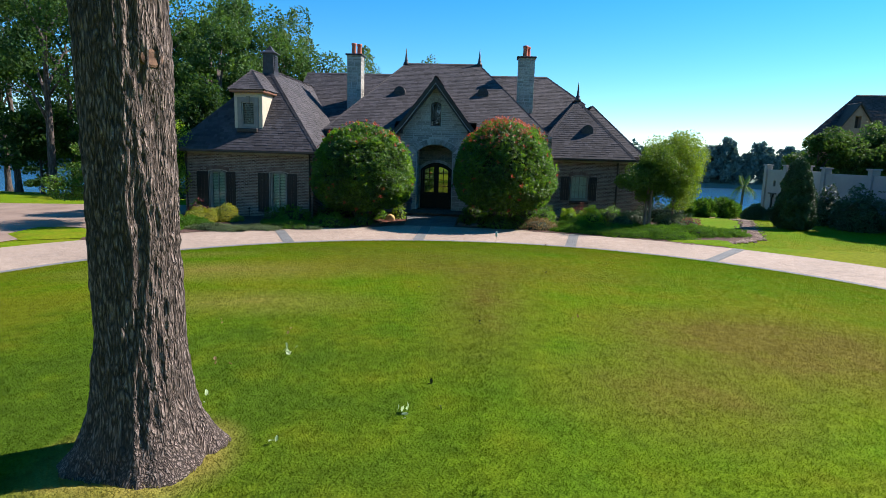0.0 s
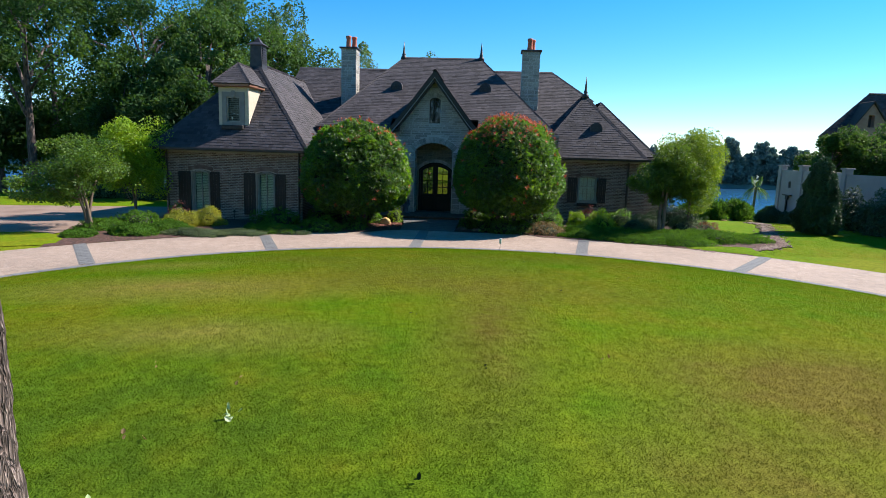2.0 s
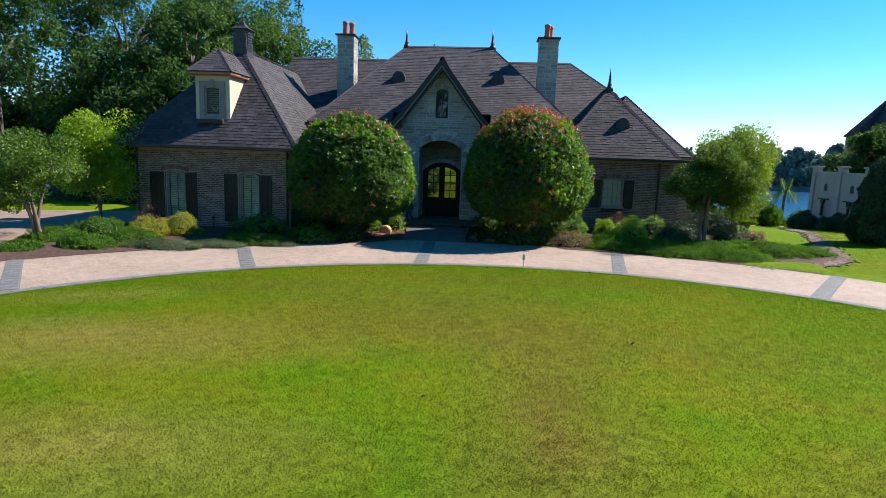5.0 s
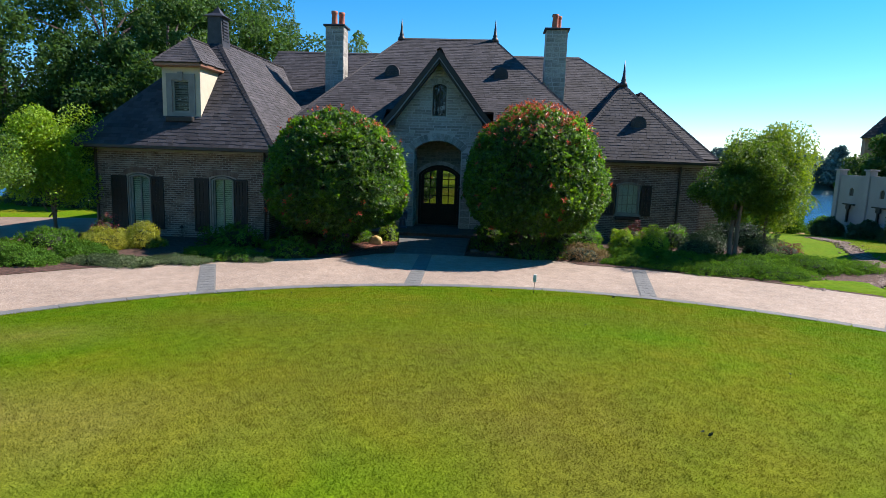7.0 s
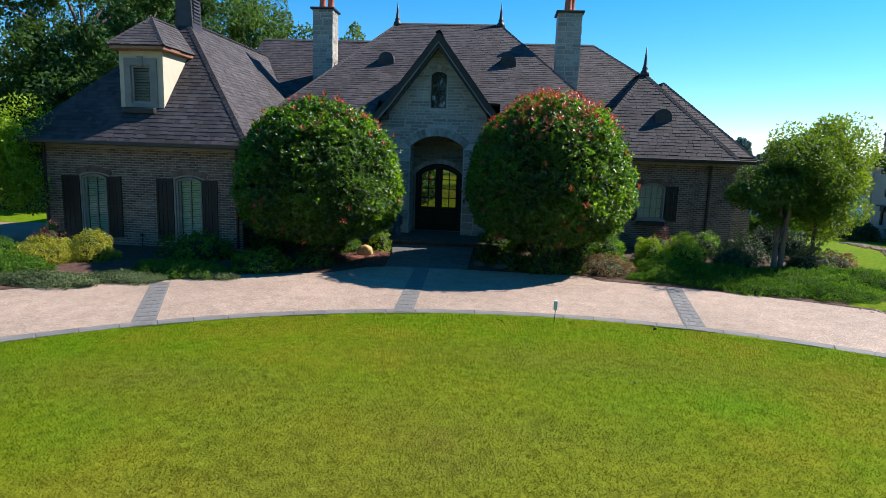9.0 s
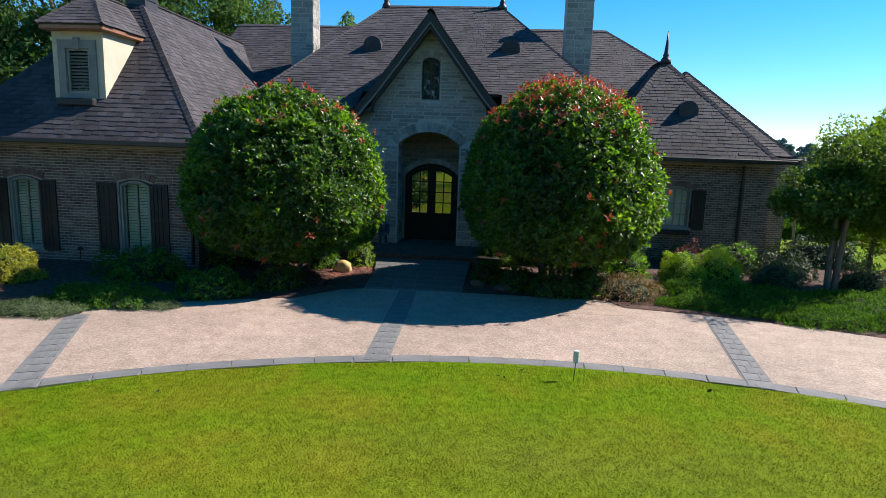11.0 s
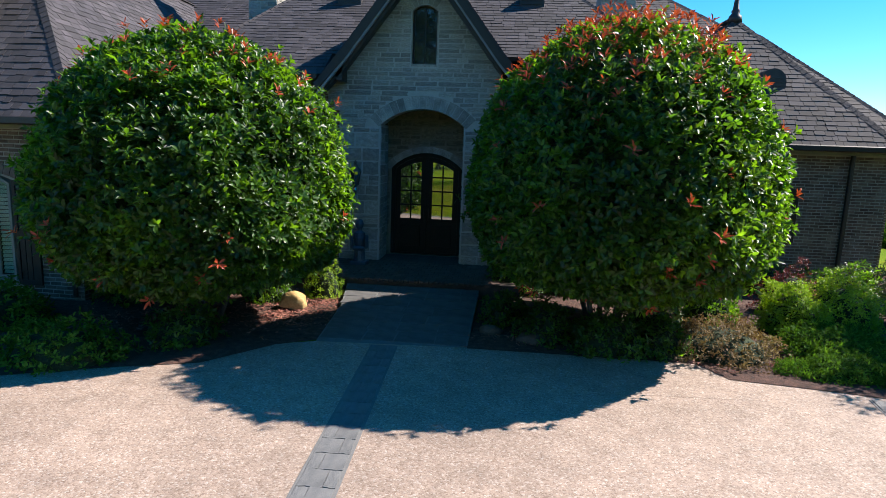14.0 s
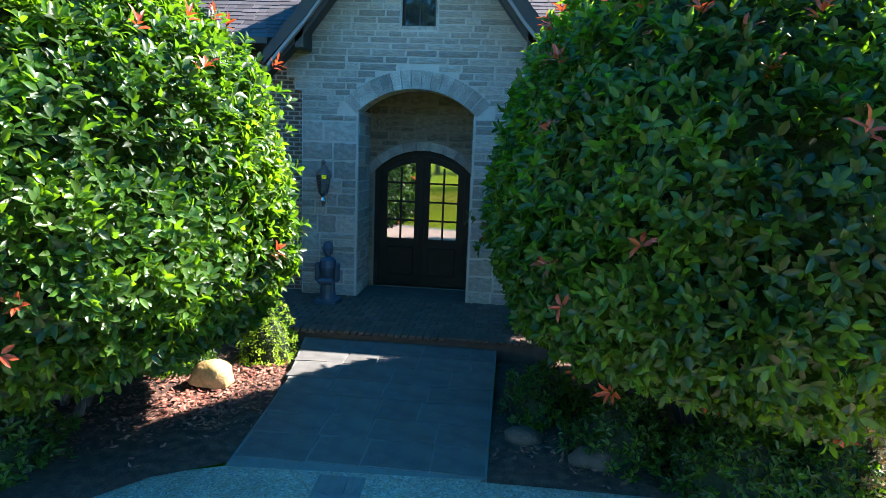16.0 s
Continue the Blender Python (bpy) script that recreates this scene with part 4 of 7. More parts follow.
# front door
fd = part("door", prism(arch_loop(-3.08, -1.27, 0.33, 2.52, 2.92), [arch_loop(-2.98, -1.37, 0.36, 2.50, 2.82)], 33.08, 33.2), M["door"], house, "black arched double door with glazed upper lights")
for x0, x1, side in ((-2.975, -2.185, -1), (-2.165, -1.375, 1)):
    full = rise(-2.975, -1.375, 2.50, 2.815)

    def head(x):
        w, h = 0.80, 0.315
        rad = (w * w + h * h) / (2 * h)
        return 2.815 - rad + math.sqrt(max(0, rad * rad - (x + 2.175) ** 2))
    outer = [(x0, 0.36), (x1, 0.36)] + [(x1 + (x0 - x1) * k / 8, head(x1 + (x0 - x1) * k / 8)) for k in range(9)]
    g0, g1 = x0 + 0.13, x1 - 0.13
    inner = [(g0, 1.24), (g1, 1.24)] + [(g1 + (g0 - g1) * k / 8, head(g1 + (g0 - g1) * k / 8) - 0.12) for k in range(9)]
    leaf = part("leaf", prism(outer, [inner], 33.11, 33.165), M["door"], fd, "black painted door leaf")
    part("panel", box(g0, g1, 33.095, 33.12, 0.52, 1.08, 0.015), M["door"], leaf)
    gm = (g0 + g1) / 2
    part("muntin", box(gm - 0.018, gm + 0.018, 33.115, 33.15, 1.24, 2.6), M["door"], leaf)
    for zz in (1.24 + 0.355, 1.24 + 0.71, 1.24 + 1.065):
        part("muntin", box(g0, g1, 33.117, 33.148, zz - 0.017, zz + 0.017), M["door"], leaf)
    part("pane", prism(inner, [], 33.135, 33.14), M["pane"], leaf)
    hx = x1 - 0.05 if side < 0 else x0 + 0.05
    part("handle", box(hx - 0.012, hx + 0.012, 33.06, 33.085, 1.2, 1.5, 0.006), M["iron"], leaf, "dark iron pull handle")

part("astragal", box(-2.2, -2.15, 33.10, 33.17, 0.36, 2.81, 0.006), M["door"], fd)
# unseen dark panel stands in for the unlit hall
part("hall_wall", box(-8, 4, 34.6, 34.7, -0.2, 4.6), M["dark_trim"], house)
part("wall", box(-14.5, 9.9, 45.6, 45.9, -4, 3.4), M["mortar"], house)
# gable window
gw = part("window", prism(arch_loop(GW[0] - 0.025, GW[1] + 0.025, GW[2] - 0.05, GW[3], GW[4] + 0.025), [arch_loop(*GW)], EY - 0.012, EY + 0.2), M["stone"], we, "narrow arched gable window")
part("frame", prism(arch_loop(*GW), [arch_loop(GW[0] + 0.035, GW[1] - 0.035, GW[2] + 0.035, GW[3], GW[4] - 0.035)], EY + 0.1, EY + 0.14), M["dark_trim"], gw)
part("pane", prism(arch_loop(*GW), [], EY + 0.12, EY + 0.125), M["dull_pane"], gw)
part("mullion", box(-2.2, -2.18, EY + 0.1, EY + 0.14, GW[2], GW[4]), M["dark_trim"], gw)

# gable roof over the entry, flared at the foot
for s in (-1, 1):
    foot, knee, apex = EX + s * 2.42, EX + s * 1.75, EX
    pts = [(foot, 31.55, 4.42), (foot, 34.6, 4.42), (knee, 34.6, 5.22), (knee, 31.55, 5.22)]
    roof_face(house, pts)
    roof_face(house, [(knee, 31.55, 5.22), (knee, 37.4, 5.22), (apex, 37.4, 7.5), (apex, 31.55, 7.5)])
    for k, (dy, depth, mt) in enumerate(((0.0, 0.20, "dark_trim"), (0.10, 0.34, "dark_trim"))):
        drop = 0.02
        loop = [(foot, 4.40 - drop), (knee, 5.20 - drop), (apex, 7.48 - drop), (apex, 7.48 - depth * 1.5), (knee - s * 0.02, 5.20 - depth * 1.35), (foot, 4.40 - depth * 1.1)]
        if s > 0:
            loop = loop[::-1]
        if k == 0:
            strip = [(foot - s * 0.05, 4.20), (knee - s * 0.03, 4.96), (apex, 7.20), (apex, 7.13), (knee - s * 0.05, 4.90), (foot - s * 0.06, 4.14)]
            part("soffit_strip", prism(strip if s < 0 else strip[::-1], [], 31.52, 31.60), M["shade_grey"], house, "pale grey strip under the bargeboard")
        part("bargeboard", prism(loop, [], 31.50 + dy * 1.0, 31.58 + dy * 3.0), M[mt], house, "dark moulded bargeboard" if k == 0 else "shaded inner bargeboard")
    bx = EX + s * 1.86
    br = part("bracket", prism([(bx - 0.07, 4.48), (bx + 0.07, 4.48), (bx + 0.07, 4.85), (bx - 0.07, 4.85)], [], 31.6, 32.06), M["dark_trim"], house, "dark timber bracket")
ridge_cap(house, (EX, 31.5, 7.5), (EX, 37.4, 7.5))

M["porch_side"] = material("dark_step_brick", [(0.06, 0.04, 0.035), (0.10, 0.07, 0.06)], 6, 0.85, 0.003, 60, 0.2)
# porch floor of bricks with a soldier course on the step
pf = part("porch_floor", box(-4.7, 0.2, 30.02, 33.2, -0.1, 0.292), M["porch_side"], house, "red-brown brick porch floor")
PAV = [unit_block("paving_brick", 90 + k, material("porch_brick", [(0.07, 0.04, 0.03), (0.12, 0.068, 0.05)], 4, 0.8, 0.002, 80, 0.25, random_tint=0.3), 0.01) for k in range(1)]
for k in range(38):
    ob = new("brick", PAV[0])
    ob.parent = pf
    ob.matrix_basis = Matrix.LocRotScale((-4.15 + 0.105 * k, 30.06, 0.285), None, (0.095, 0.22, 0.07))
for j in range(9):
    for k in range(18):
        ob = new("brick", PAV[0])
        ob.parent = pf
        ob.matrix_basis = Matrix.LocRotScale((-4.1 + 0.222 * k + (0.11 if j % 2 else 0), 30.28 + 0.22 * j, 0.30), Euler((radians(-90), 0, 0)), (0.21, 0.016, 0.21))

# right wing
RY = 33.3
RWIN = (5.52, 6.40, 1.12, 2.30, 2.42)
wr = part("wall", prism(rect_loop(3.2, 8.95, -0.3, 3.28), [arch_loop(RWIN[0] - 0.1, RWIN[1] + 0.1, RWIN[2] - 0.02, RWIN[3] + 0.02, RWIN[4] + 0.08)], RY, RY + 0.25), M["mortar"], house, "weathered brown and grey brick wall")
rh = rise(RWIN[0] - 0.13, RWIN[1] + 0.13, 2.36, 2.54)
brick_facing(wr, 3.2, 8.95, 0.0, 3.21, RY, blocked=lambda z: rh(z, 1.0), seed=8)
rwin = shuttered_window(wr, RWIN[0], RWIN[1], RWIN[2], RWIN[3], RWIN[4], RY, slats=False)
part("blind", box(RWIN[0] + 0.03, RWIN[1] - 0.03, RY + 0.13, RY + 0.15, RWIN[2] + 0.03, RWIN[4] - 0.02), M["blind"], rwin, "pale closed blind")
for zz in (1.52, 1.90):
    part("muntin", box(RWIN[0] + 0.04, RWIN[1] - 0.04, RY + 0.075, RY + 0.10, zz - 0.012, zz + 0.012), M["casing"], rwin)
for xx in (5.74, 6.18):
    part("muntin", box(xx - 0.010, xx + 0.010, RY + 0.075, RY + 0.10, RWIN[2] + 0.04, RWIN[4] - 0.08), M["casing"], rwin)
voussoirs(wr, RWIN[0] - 0.13, RWIN[1] + 0.13, 2.36, 2.48, RY - 0.03, RY + 0.05, 9, 0.16, M["brick"])
shutter(wr, 4.92, 5.40, 1.05, 2.36, RY - 0.012)
shutter(wr, 6.5, 6.92, 1.05, 2.36, RY - 0.012)
we2 = part("wall", box(8.7, 8.95, RY + 0.25, 36.4, -0.3, 3.14), M["mortar"], house)
brick_facing(we2, RY, 36.4, 0.0, 3.14, -8.95, turn=TURN_E, seed=9)
part("frieze_board", box(3.2, 9.0, RY - 0.04, RY + 0.2, 3.21, 3.28, 0.006), M["casing"], house, "dull beige frieze board")
part("soffit", box(3.1, 9.4, 32.86, RY + 0.2, 3.28, 3.32), M["cream"], house)
part("gutter", box(3.0, 9.42, 32.7, 32.82, 3.28, 3.42, 0.02), M["gutter"], house, "bronze half-round gutter")
part("gutter", box(9.40, 9.52, 32.75, 36.2, 3.30, 3.46, 0.02), M["gutter"], house)
part("downpipe", lathe([(0.055, 0.0), (0.055, 3.1)], 8, (8.02, RY - 0.08, 0.1)), M["gutter"], house, "dark bronze downpipe")
wb = part("wall", box(6.0, 9.9, 36.4, 45, -0.3, 3.3), M["mortar"], house)
brick_facing(wb, 8.4, 9.9, 0.0, 3.25, 36.4, seed=10)
part("gutter", box(9.5, 11.1, 35.9, 36.02, 3.36, 3.5, 0.02), M["gutter"], house)

gw2 = part("wall", box(9.9, 10.95, 36.45, 36.7, -0.3, 3.34), M["mortar"], house, "low brick side wall in the shade")
brick_facing(gw2, 9.9, 10.95, 0.0, 3.32, 36.45, seed=14)
# window boxes' dark ledge under the right window
part("flower_box", box(5.45, 6.47, RY - 0.22, RY - 0.02, 0.86, 1.02, 0.02), M["iron"], wr, "dark iron window box")

# dormer on the left wing
DX0, DX1, DY = -11.99, -10.55, 28.48
dm = part("dormer", prism(rect_loop(DX0, DX1, 4.1, 6.22), [rect_loop(-11.61, -10.95, 4.54, 5.70)], DY, DY + 0.12), M["cream"], house, "cream stucco dormer with a hipped roof")
for x0, x1 in ((DX0, DX0 + 0.1), (DX1 - 0.1, DX1)):
    part("cheek", box(x0, x1, DY + 0.12, 31.0, 4.2, 6.22), M["cream"], dm)
dw = part("window", prism(rect_loop(-11.82, -10.74, 4.40, 5.92), [rect_loop(-11.61, -10.95, 4.54, 5.70)], DY - 0.05, DY + 0.02), M["surround"], dm, "cast-stone framed dormer window")
part("frame", prism(rect_loop(-11.61, -10.95, 4.54, 5.70), [rect_loop(-11.55, -11.01, 4.60, 5.64)], DY + 0.01, DY + 0.06), M["casing"], dw)
gg = part("pane", box(-11.61, -10.95, DY + 0.14, DY + 0.145, 4.54, 5.70), M["clear"], dw)
gg.visible_shadow = False
dark_slat = material("shaded_blind", [(0.05, 0.065, 0.05), (0.08, 0.095, 0.075)], 4.0, 0.6)
for k in range(12):
    part("slat", box(-11.55, -11.01, DY + 0.05, DY + 0.08, 4.60 + k * 0.086, 4.65 + k * 0.086), dark_slat, dw)
# dark-coloured panel in place of the dormer's unlit inside
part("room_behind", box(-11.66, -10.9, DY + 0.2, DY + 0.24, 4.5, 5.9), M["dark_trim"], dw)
part("keystone", box(-11.37, -11.19, DY - 0.075, DY + 0.02, 5.66, 5.98, 0.01), M["surround"], dw)
# sill takes the near-black shutter colour in place of its shadow
part("sill", box(-11.80, -10.76, DY - 0.24, DY + 0.02, 4.20, 4.40, 0.03), M["shutter"], dw, "deep sill box, coloured dark for its shadow")
part("cornice", box(DX0 - 0.14, DX1 + 0.18, DY - 0.28, 31.0, 6.14, 6.32, 0.03), M["copper"], dm, "copper-brown eave of the dormer")
a, b, pk = (DX0 - 0.17, DY - 0.32, 6.3), (DX1 + 0.21, DY - 0.32, 6.3), (-11.46, 29.5, 7.36)
rr = (-11.46, 31.4, 7.36)
for pts in ([a, b, pk], [b, (DX1 + 0.21, 31.0, 6.3), rr, pk], [(DX0 - 0.17, 31.0, 6.3), a, pk, rr]):
    roof_face(dm, pts)
for p, q in ((a, pk), (b, pk), (pk, rr)):
    ridge_cap(dm, p, q, 0.1)

# louvred cupola
cup = part("cupola", prism([(-11.58, 7.0), (-10.88, 7.0), (-10.93, 7.7), (-10.97, 8.5), (-11.5, 8.5), (-11.53, 7.7)], [], 31.1, 31.8), M["lead"], house, "dark metal louvred cupola with a flared cap")
for k in range(7):
    part("louvre", box(-11.0, -10.9, 31.2, 31.7, 7.6 + k * 0.12, 7.66 + k * 0.12), M["lead"], cup)
bm = bmesh.new()
base = [bm.verts.new((x, y, 8.5)) for x, y in ((-11.66, 30.98), (-10.8, 30.98), (-10.8, 31.92), (-11.66, 31.92))]
midr = [bm.verts.new((x, y, 8.66)) for x, y in ((-11.42, 31.25), (-11.04, 31.25), (-11.04, 31.65), (-11.42, 31.65))]
tip = bm.verts.new((-11.23, 31.45, 8.95))
bm.faces.new(base[::-1])
for i in range(4):
    j = (i + 1) % 4
    bm.faces.new((base[i], base[j], midr[j], midr[i]))
    bm.faces.new((midr[i], midr[j], tip))
part("cap", bm, M["lead"], cup)


def chimney(x0, x1, y0, y1, z0, z1, seed, pots):
    ch = part("chimney", box(x0, x1, y0, y1, z0, z1), M["joint"], house, "square pale limestone chimney with clay pots")
    stone_facing(ch, y0, z0 + 0.6, z1, lambda z: (x0, x1), lambda z: [], seed, hs=(0.16, 0.30), ws=(0.22, 0.5), depth=0.07)
    stone_facing(ch, -x1, z0 + 0.6, z1, lambda z: (y0, y1), lambda z: [], seed + 1, hs=(0.16, 0.30), ws=(0.22, 0.5), depth=0.07, turn=TURN_E)
    part("cap", box(x0 - 0.1, x1 + 0.1, y0 - 0.1, y1 + 0.1, z1, z1 + 0.09, 0.02), M["lead"], ch, "dark metal chimney cap")
    for px, py in pots:
        part("chimney_pot", lathe([(0.17, 0), (0.15, 0.1), (0.13, 0.5), (0.16, 0.56), (0.16, 0.66), (0.12, 0.67)], 12, (px, py, z1 + 0.09)), M["clay"], ch, "red clay chimney pot", True)
    return ch


chimney(-8.26, -7.38, 36.5, 37.4, 4.6, 9.32, 61, ((-7.9, 36.8), (-7.62, 37.1)))
chimney(2.32, 3.30, 36.5, 37.4, 4.6, 9.32, 71, ((2.72, 36.8), (2.9, 37.15)))
for x, y, z, h in ((-4.78, 38.0, 9.08, 0.95), (-0.09, 38.0, 9.08, 0.95), (5.93, 36.0, 6.86, 1.05)):
    part("finial", lathe([(0.20, -0.1), (0.17, 0.06), (0.10, 0.14), (0.12, 0.2), (0.085, 0.26), (0.05, h * 0.6), (0.012, h)], 10, (x, y, z)), M["lead"], house, "dark spiked roof finial", True)


def roof_vent(x, y, z, w=0.32, h=0.50, d=0.75):
    """A half-round hooded vent on a roof slope."""
    bm = prism(arch_loop(x - w, x + w, z - 0.25, z + h * 0.35, z + h, 10), [], y, y + d)
    v = part("roof_vent", bm, M["lead"], house, "dark half-round roof vent")
    for k in range(4):
        part("louvre", box(x - w * 0.8, x + w * 0.8, y - 0.02, y + 0.02, z - 0.02 + k * 0.09, z + 0.03 + k * 0.09), M["lead"], v)


for x, y, rz in ((-4.66, 34.75, 6.82), (0.28, 34.75, 6.82), (6.35, 34.1, 4.80)):
    roof_vent(x, y, rz)


# ---- things at the entry ----
def lantern(x, y, z):
    met = M["aged_copper"]
    ob = thing("wall_lantern", (x, y, z), "rusty brown carriage lantern on the stone wall", "lantern", "lanterns by the door")
    part("bracket", box(-0.03, 0.03, -0.02, 0.12, 0.18, 0.26, 0.008), met, ob)
    part("body", lathe([(0.05, -0.32), (0.03, -0.26), (0.07, -0.2), (0.12, 0.05), (0.125, 0.12)], 8, (0, -0.12, 0)), M["pane"], ob, "smoky glass body")
    part("roof", lathe([(0.15, 0.12), (0.13, 0.16), (0.05, 0.24), (0.03, 0.30), (0.045, 0.33), (0.01, 0.38)], 8, (0, -0.12, 0)), met, ob)
    for k in range(8):
        a = 2 * math.pi * k / 8
        bm = bmesh.new()
        p, q = Vector((0.075 * math.cos(a), -0.12 + 0.075 * math.sin(a), -0.2)), Vector((0.13 * math.cos(a), -0.12 + 0.13 * math.sin(a), 0.12))
        s = Vector((-math.sin(a), math.cos(a), 0)) * 0.008
        o = Vector((math.cos(a), math.sin(a), 0)) * 0.008
        vs = [bm.verts.new(v) for v in (p - s, p + s, q + s, q - s, p - s + o, p + s + o, q + s + o, q - s + o)]
        for f in ((0, 1, 2, 3), (4, 7, 6, 5), (0, 4, 5, 1), (2, 6, 7, 3), (1, 5, 6, 2), (0, 3, 7, 4)):
            bm.faces.new([vs[i] for i in f])
        part("rib", bm, met, ob)
    part("finial", lathe([(0.012, -0.42), (0.03, -0.37), (0.05, -0.32)], 8, (0, -0.12, 0)), met, ob)
    return ob


lantern(-3.73, EY - 0.06, 2.32)
lantern(-0.62, EY - 0.06, 2.32)
bm = lathe([(0.15, 0.07), (0.13, 0.20), (0.115, 0.45), (0.15, 0.62), (0.13, 0.74), (0.05, 0.80), (0.05, 0.83), (0.085, 0.88), (0.095, 0.95), (0.07, 1.03), (0.015, 1.06)], 12)
add_box(bm, -0.19, 0.19, -0.17, 0.17, 0.0, 0.08, 0.01)
for sx in (-1, 1):
    add_box(bm, sx * 0.17 - 0.04, sx * 0.17 + 0.04, -0.09, 0.03, 0.38, 0.70, 0.025)
add_box(bm, -0.14, 0.14, -0.16, -0.05, 0.34, 0.44, 0.03)
statue = finish(bm, "statue", material("patinated_bronze", [(0.03, 0.055, 0.095), (0.055, 0.095, 0.145)], 6, 0.5, 0.003, 40, 0.2, metal=0.3))
statue.location = (-3.52, 31.5, 0.30)
tagged(statue, "small blue-grey bronze garden statue on the porch", "statue")


# ---- slate bands and border of the drive ----
FLAGS = [unit_block("flagstone", 130 + k, M["flag"], 0.004, 0.008) for k in range(3)]
SLATE = [unit_block("paver", 120 + k, M["slate"], 0.004, 0.008) for k in range(3)]
rs = random.Random(5)


def paver(parent, x, y, z, w, l, turn):
    """One slate paver, w along its own x and l along its own y."""
    ob = new("paver", rs.choice(SLATE))
    ob.parent = parent
    ob.matrix_basis = Matrix.Translation((x, y, z)) @ Matrix.Rotation(turn, 4, "Z") @ Matrix.Rotation(radians(-90), 4, "X") @ Matrix.Diagonal((w, 0.05, l, 1))


bm = bmesh.new()
ring_sheet(bm, LAWN_R, LAWN_R + BORDER, -20, 200, -0.1, -0.006, 120)
bmesh.ops.recalc_face_normals(bm, faces=bm.faces)
edge = part("border", bm, M["slate_bed"], drive, "grey slate border along the lawn")
step = 0.62 / (LAWN_R + BORDER / 2)
a = radians(20)
while a < radians(155):
    paver(edge, CX + (LAWN_R + BORDER / 2) * math.cos(a), CY + (LAWN_R + BORDER / 2) * math.sin(a), -0.018, BORDER - 0.004, 0.62 - 0.004, a)
    a += step
for (x0, y0), (x1, y1), w in BANDS:
    d = Vector((x1 - x0, y1 - y0, 0))
    turn = math.atan2(d.y, d.x) - math.pi / 2
    bm = box(-w / 2 - 0.03, w / 2 + 0.03, 0.0, d.length, -0.05, 0.005)
    bmesh.ops.transform(bm, matrix=Matrix.Translation((x0, y0, 0)) @ Matrix.Rotation(turn, 4, "Z"), verts=bm.verts)
    band = part("band", bm, M["slate_bed"], drive, "grey slate band across the drive")
    n = max(3, int(d.length / 0.30))
    for k in range(n):
        p = Vector((x0, y0, 0)) + d * ((k + 0.5) / n)
        sx = d.normalized().cross(Vector((0, 0, 1)))
        off = 0.06 if k % 2 else -0.06
        for c, ww in ((-w / 4 + off / 2, w / 2 + off), (w / 4 + off / 2, w / 2 - off)):
            q = p + sx * c
            paver(band, q.x, q.y, -0.012, ww - 0.003, d.length / n - 0.003, turn)


# flagstones of the front walk
rf = random.Random(17)
y = 26.92
while y < 29.95:
    h = min(rf.uniform(0.38, 0.55), 30.0 - y)
    q = (y + h / 2 - 26.75) / 3.28
    x, x1 = -3.04 - 0.34 * q ** 1.5, -0.72 + 0.06 * q
    while x < x1 - 0.05:
        w = rf.uniform(0.4, 0.75)
        if x1 - (x + w) < 0.25:
            w = x1 - x
        ob = new("flagstone", rf.choice(FLAGS))
        ob.parent = front_walk
        ob.matrix_basis = Matrix.Translation((x + w / 2, y + h / 2, walk_z(y + h / 2) - 0.014)) @ Matrix.Rotation(math.atan(0.055), 4, "X") @ Matrix.Rotation(radians(-90), 4, "X") @ Matrix.Diagonal((w - 0.012, 0.05, h - 0.012, 1))
        x += w
    y += h

# ---- beds ----
def bed(name, loop, z, mat, label):
    """A low sheet of mulch with an uneven top."""
    bm = bmesh.new()
    f = bm.faces.new([bm.verts.new((x, y, z)) for x, y in loop])
    bmesh.ops.triangulate(bm, faces=[f])
    for _ in range(4):
        bmesh.ops.subdivide_edges(bm, edges=[e for e in bm.edges if e.calc_length() > 0.45], cuts=1, use_grid_fill=False)
        bmesh.ops.triangulate(bm, faces=[f for f in bm.faces if len(f.verts) > 3])
    for v in bm.verts:
        v.co.z += 0.03 * noise.noise(v.co * 1.7) if not v.is_boundary else (-0.06 if z > 0.04 else -0.01)
    bmesh.ops.recalc_face_normals(bm, faces=bm.faces)
    ob = finish(bm, name, mat, None, "", True)
    if ob.data.polygons[0].normal.z < 0:
        ob.data.flip_normals()
    return tagged(ob, label, "flower bed", kind="structure")


def arc_pts(x_from, x_to, n, r=DRIVE_R - 0.02):
    return [(x_from + (x_to - x_from) * k / n, CY + math.sqrt(r * r - (x_from + (x_to - x_from) * k / n - CX) ** 2)) for k in range(n + 1)]


bed("flower_bed", arc_pts(-13.4, -4.3, 14) + [(-3.6, 26.45), (-3.06, 26.8), (-3.15, 28.6), (-3.4, 30.0), (-4.7, 30.0), (-4.7, 32.3), (-7.9, 32.3), (-7.9, 28.1), (-14.5, 28.1), (-16.2, 26.5), (-16.0, 23.6)], 0.02, M["soil"], "dark red mulch bed before the brick wing")
bed("flower_bed", arc_pts(10.6, 3.0, 10) + [(2.7, 26.84), (-0.70, 26.85), (-0.62, 30.0), (0.2, 30.0), (0.2, 32.3), (4.0, 33.2), (8.4, 33.3), (9.9, 36.4), (11.6, 33.2), (12.6, 30.2), (12.9, 27.6), (12.0, 26.0)], 0.02, M["soil"], "dark red mulch bed along the drive")
grass_patch = bed("grass_verge", arc_pts(11.2, 8.2, 5) + [(8.8, 25.3), (10.2, 25.7), (11.4, 25.6)], 0.05, GRASS, "small verge of green grass beside the drive")
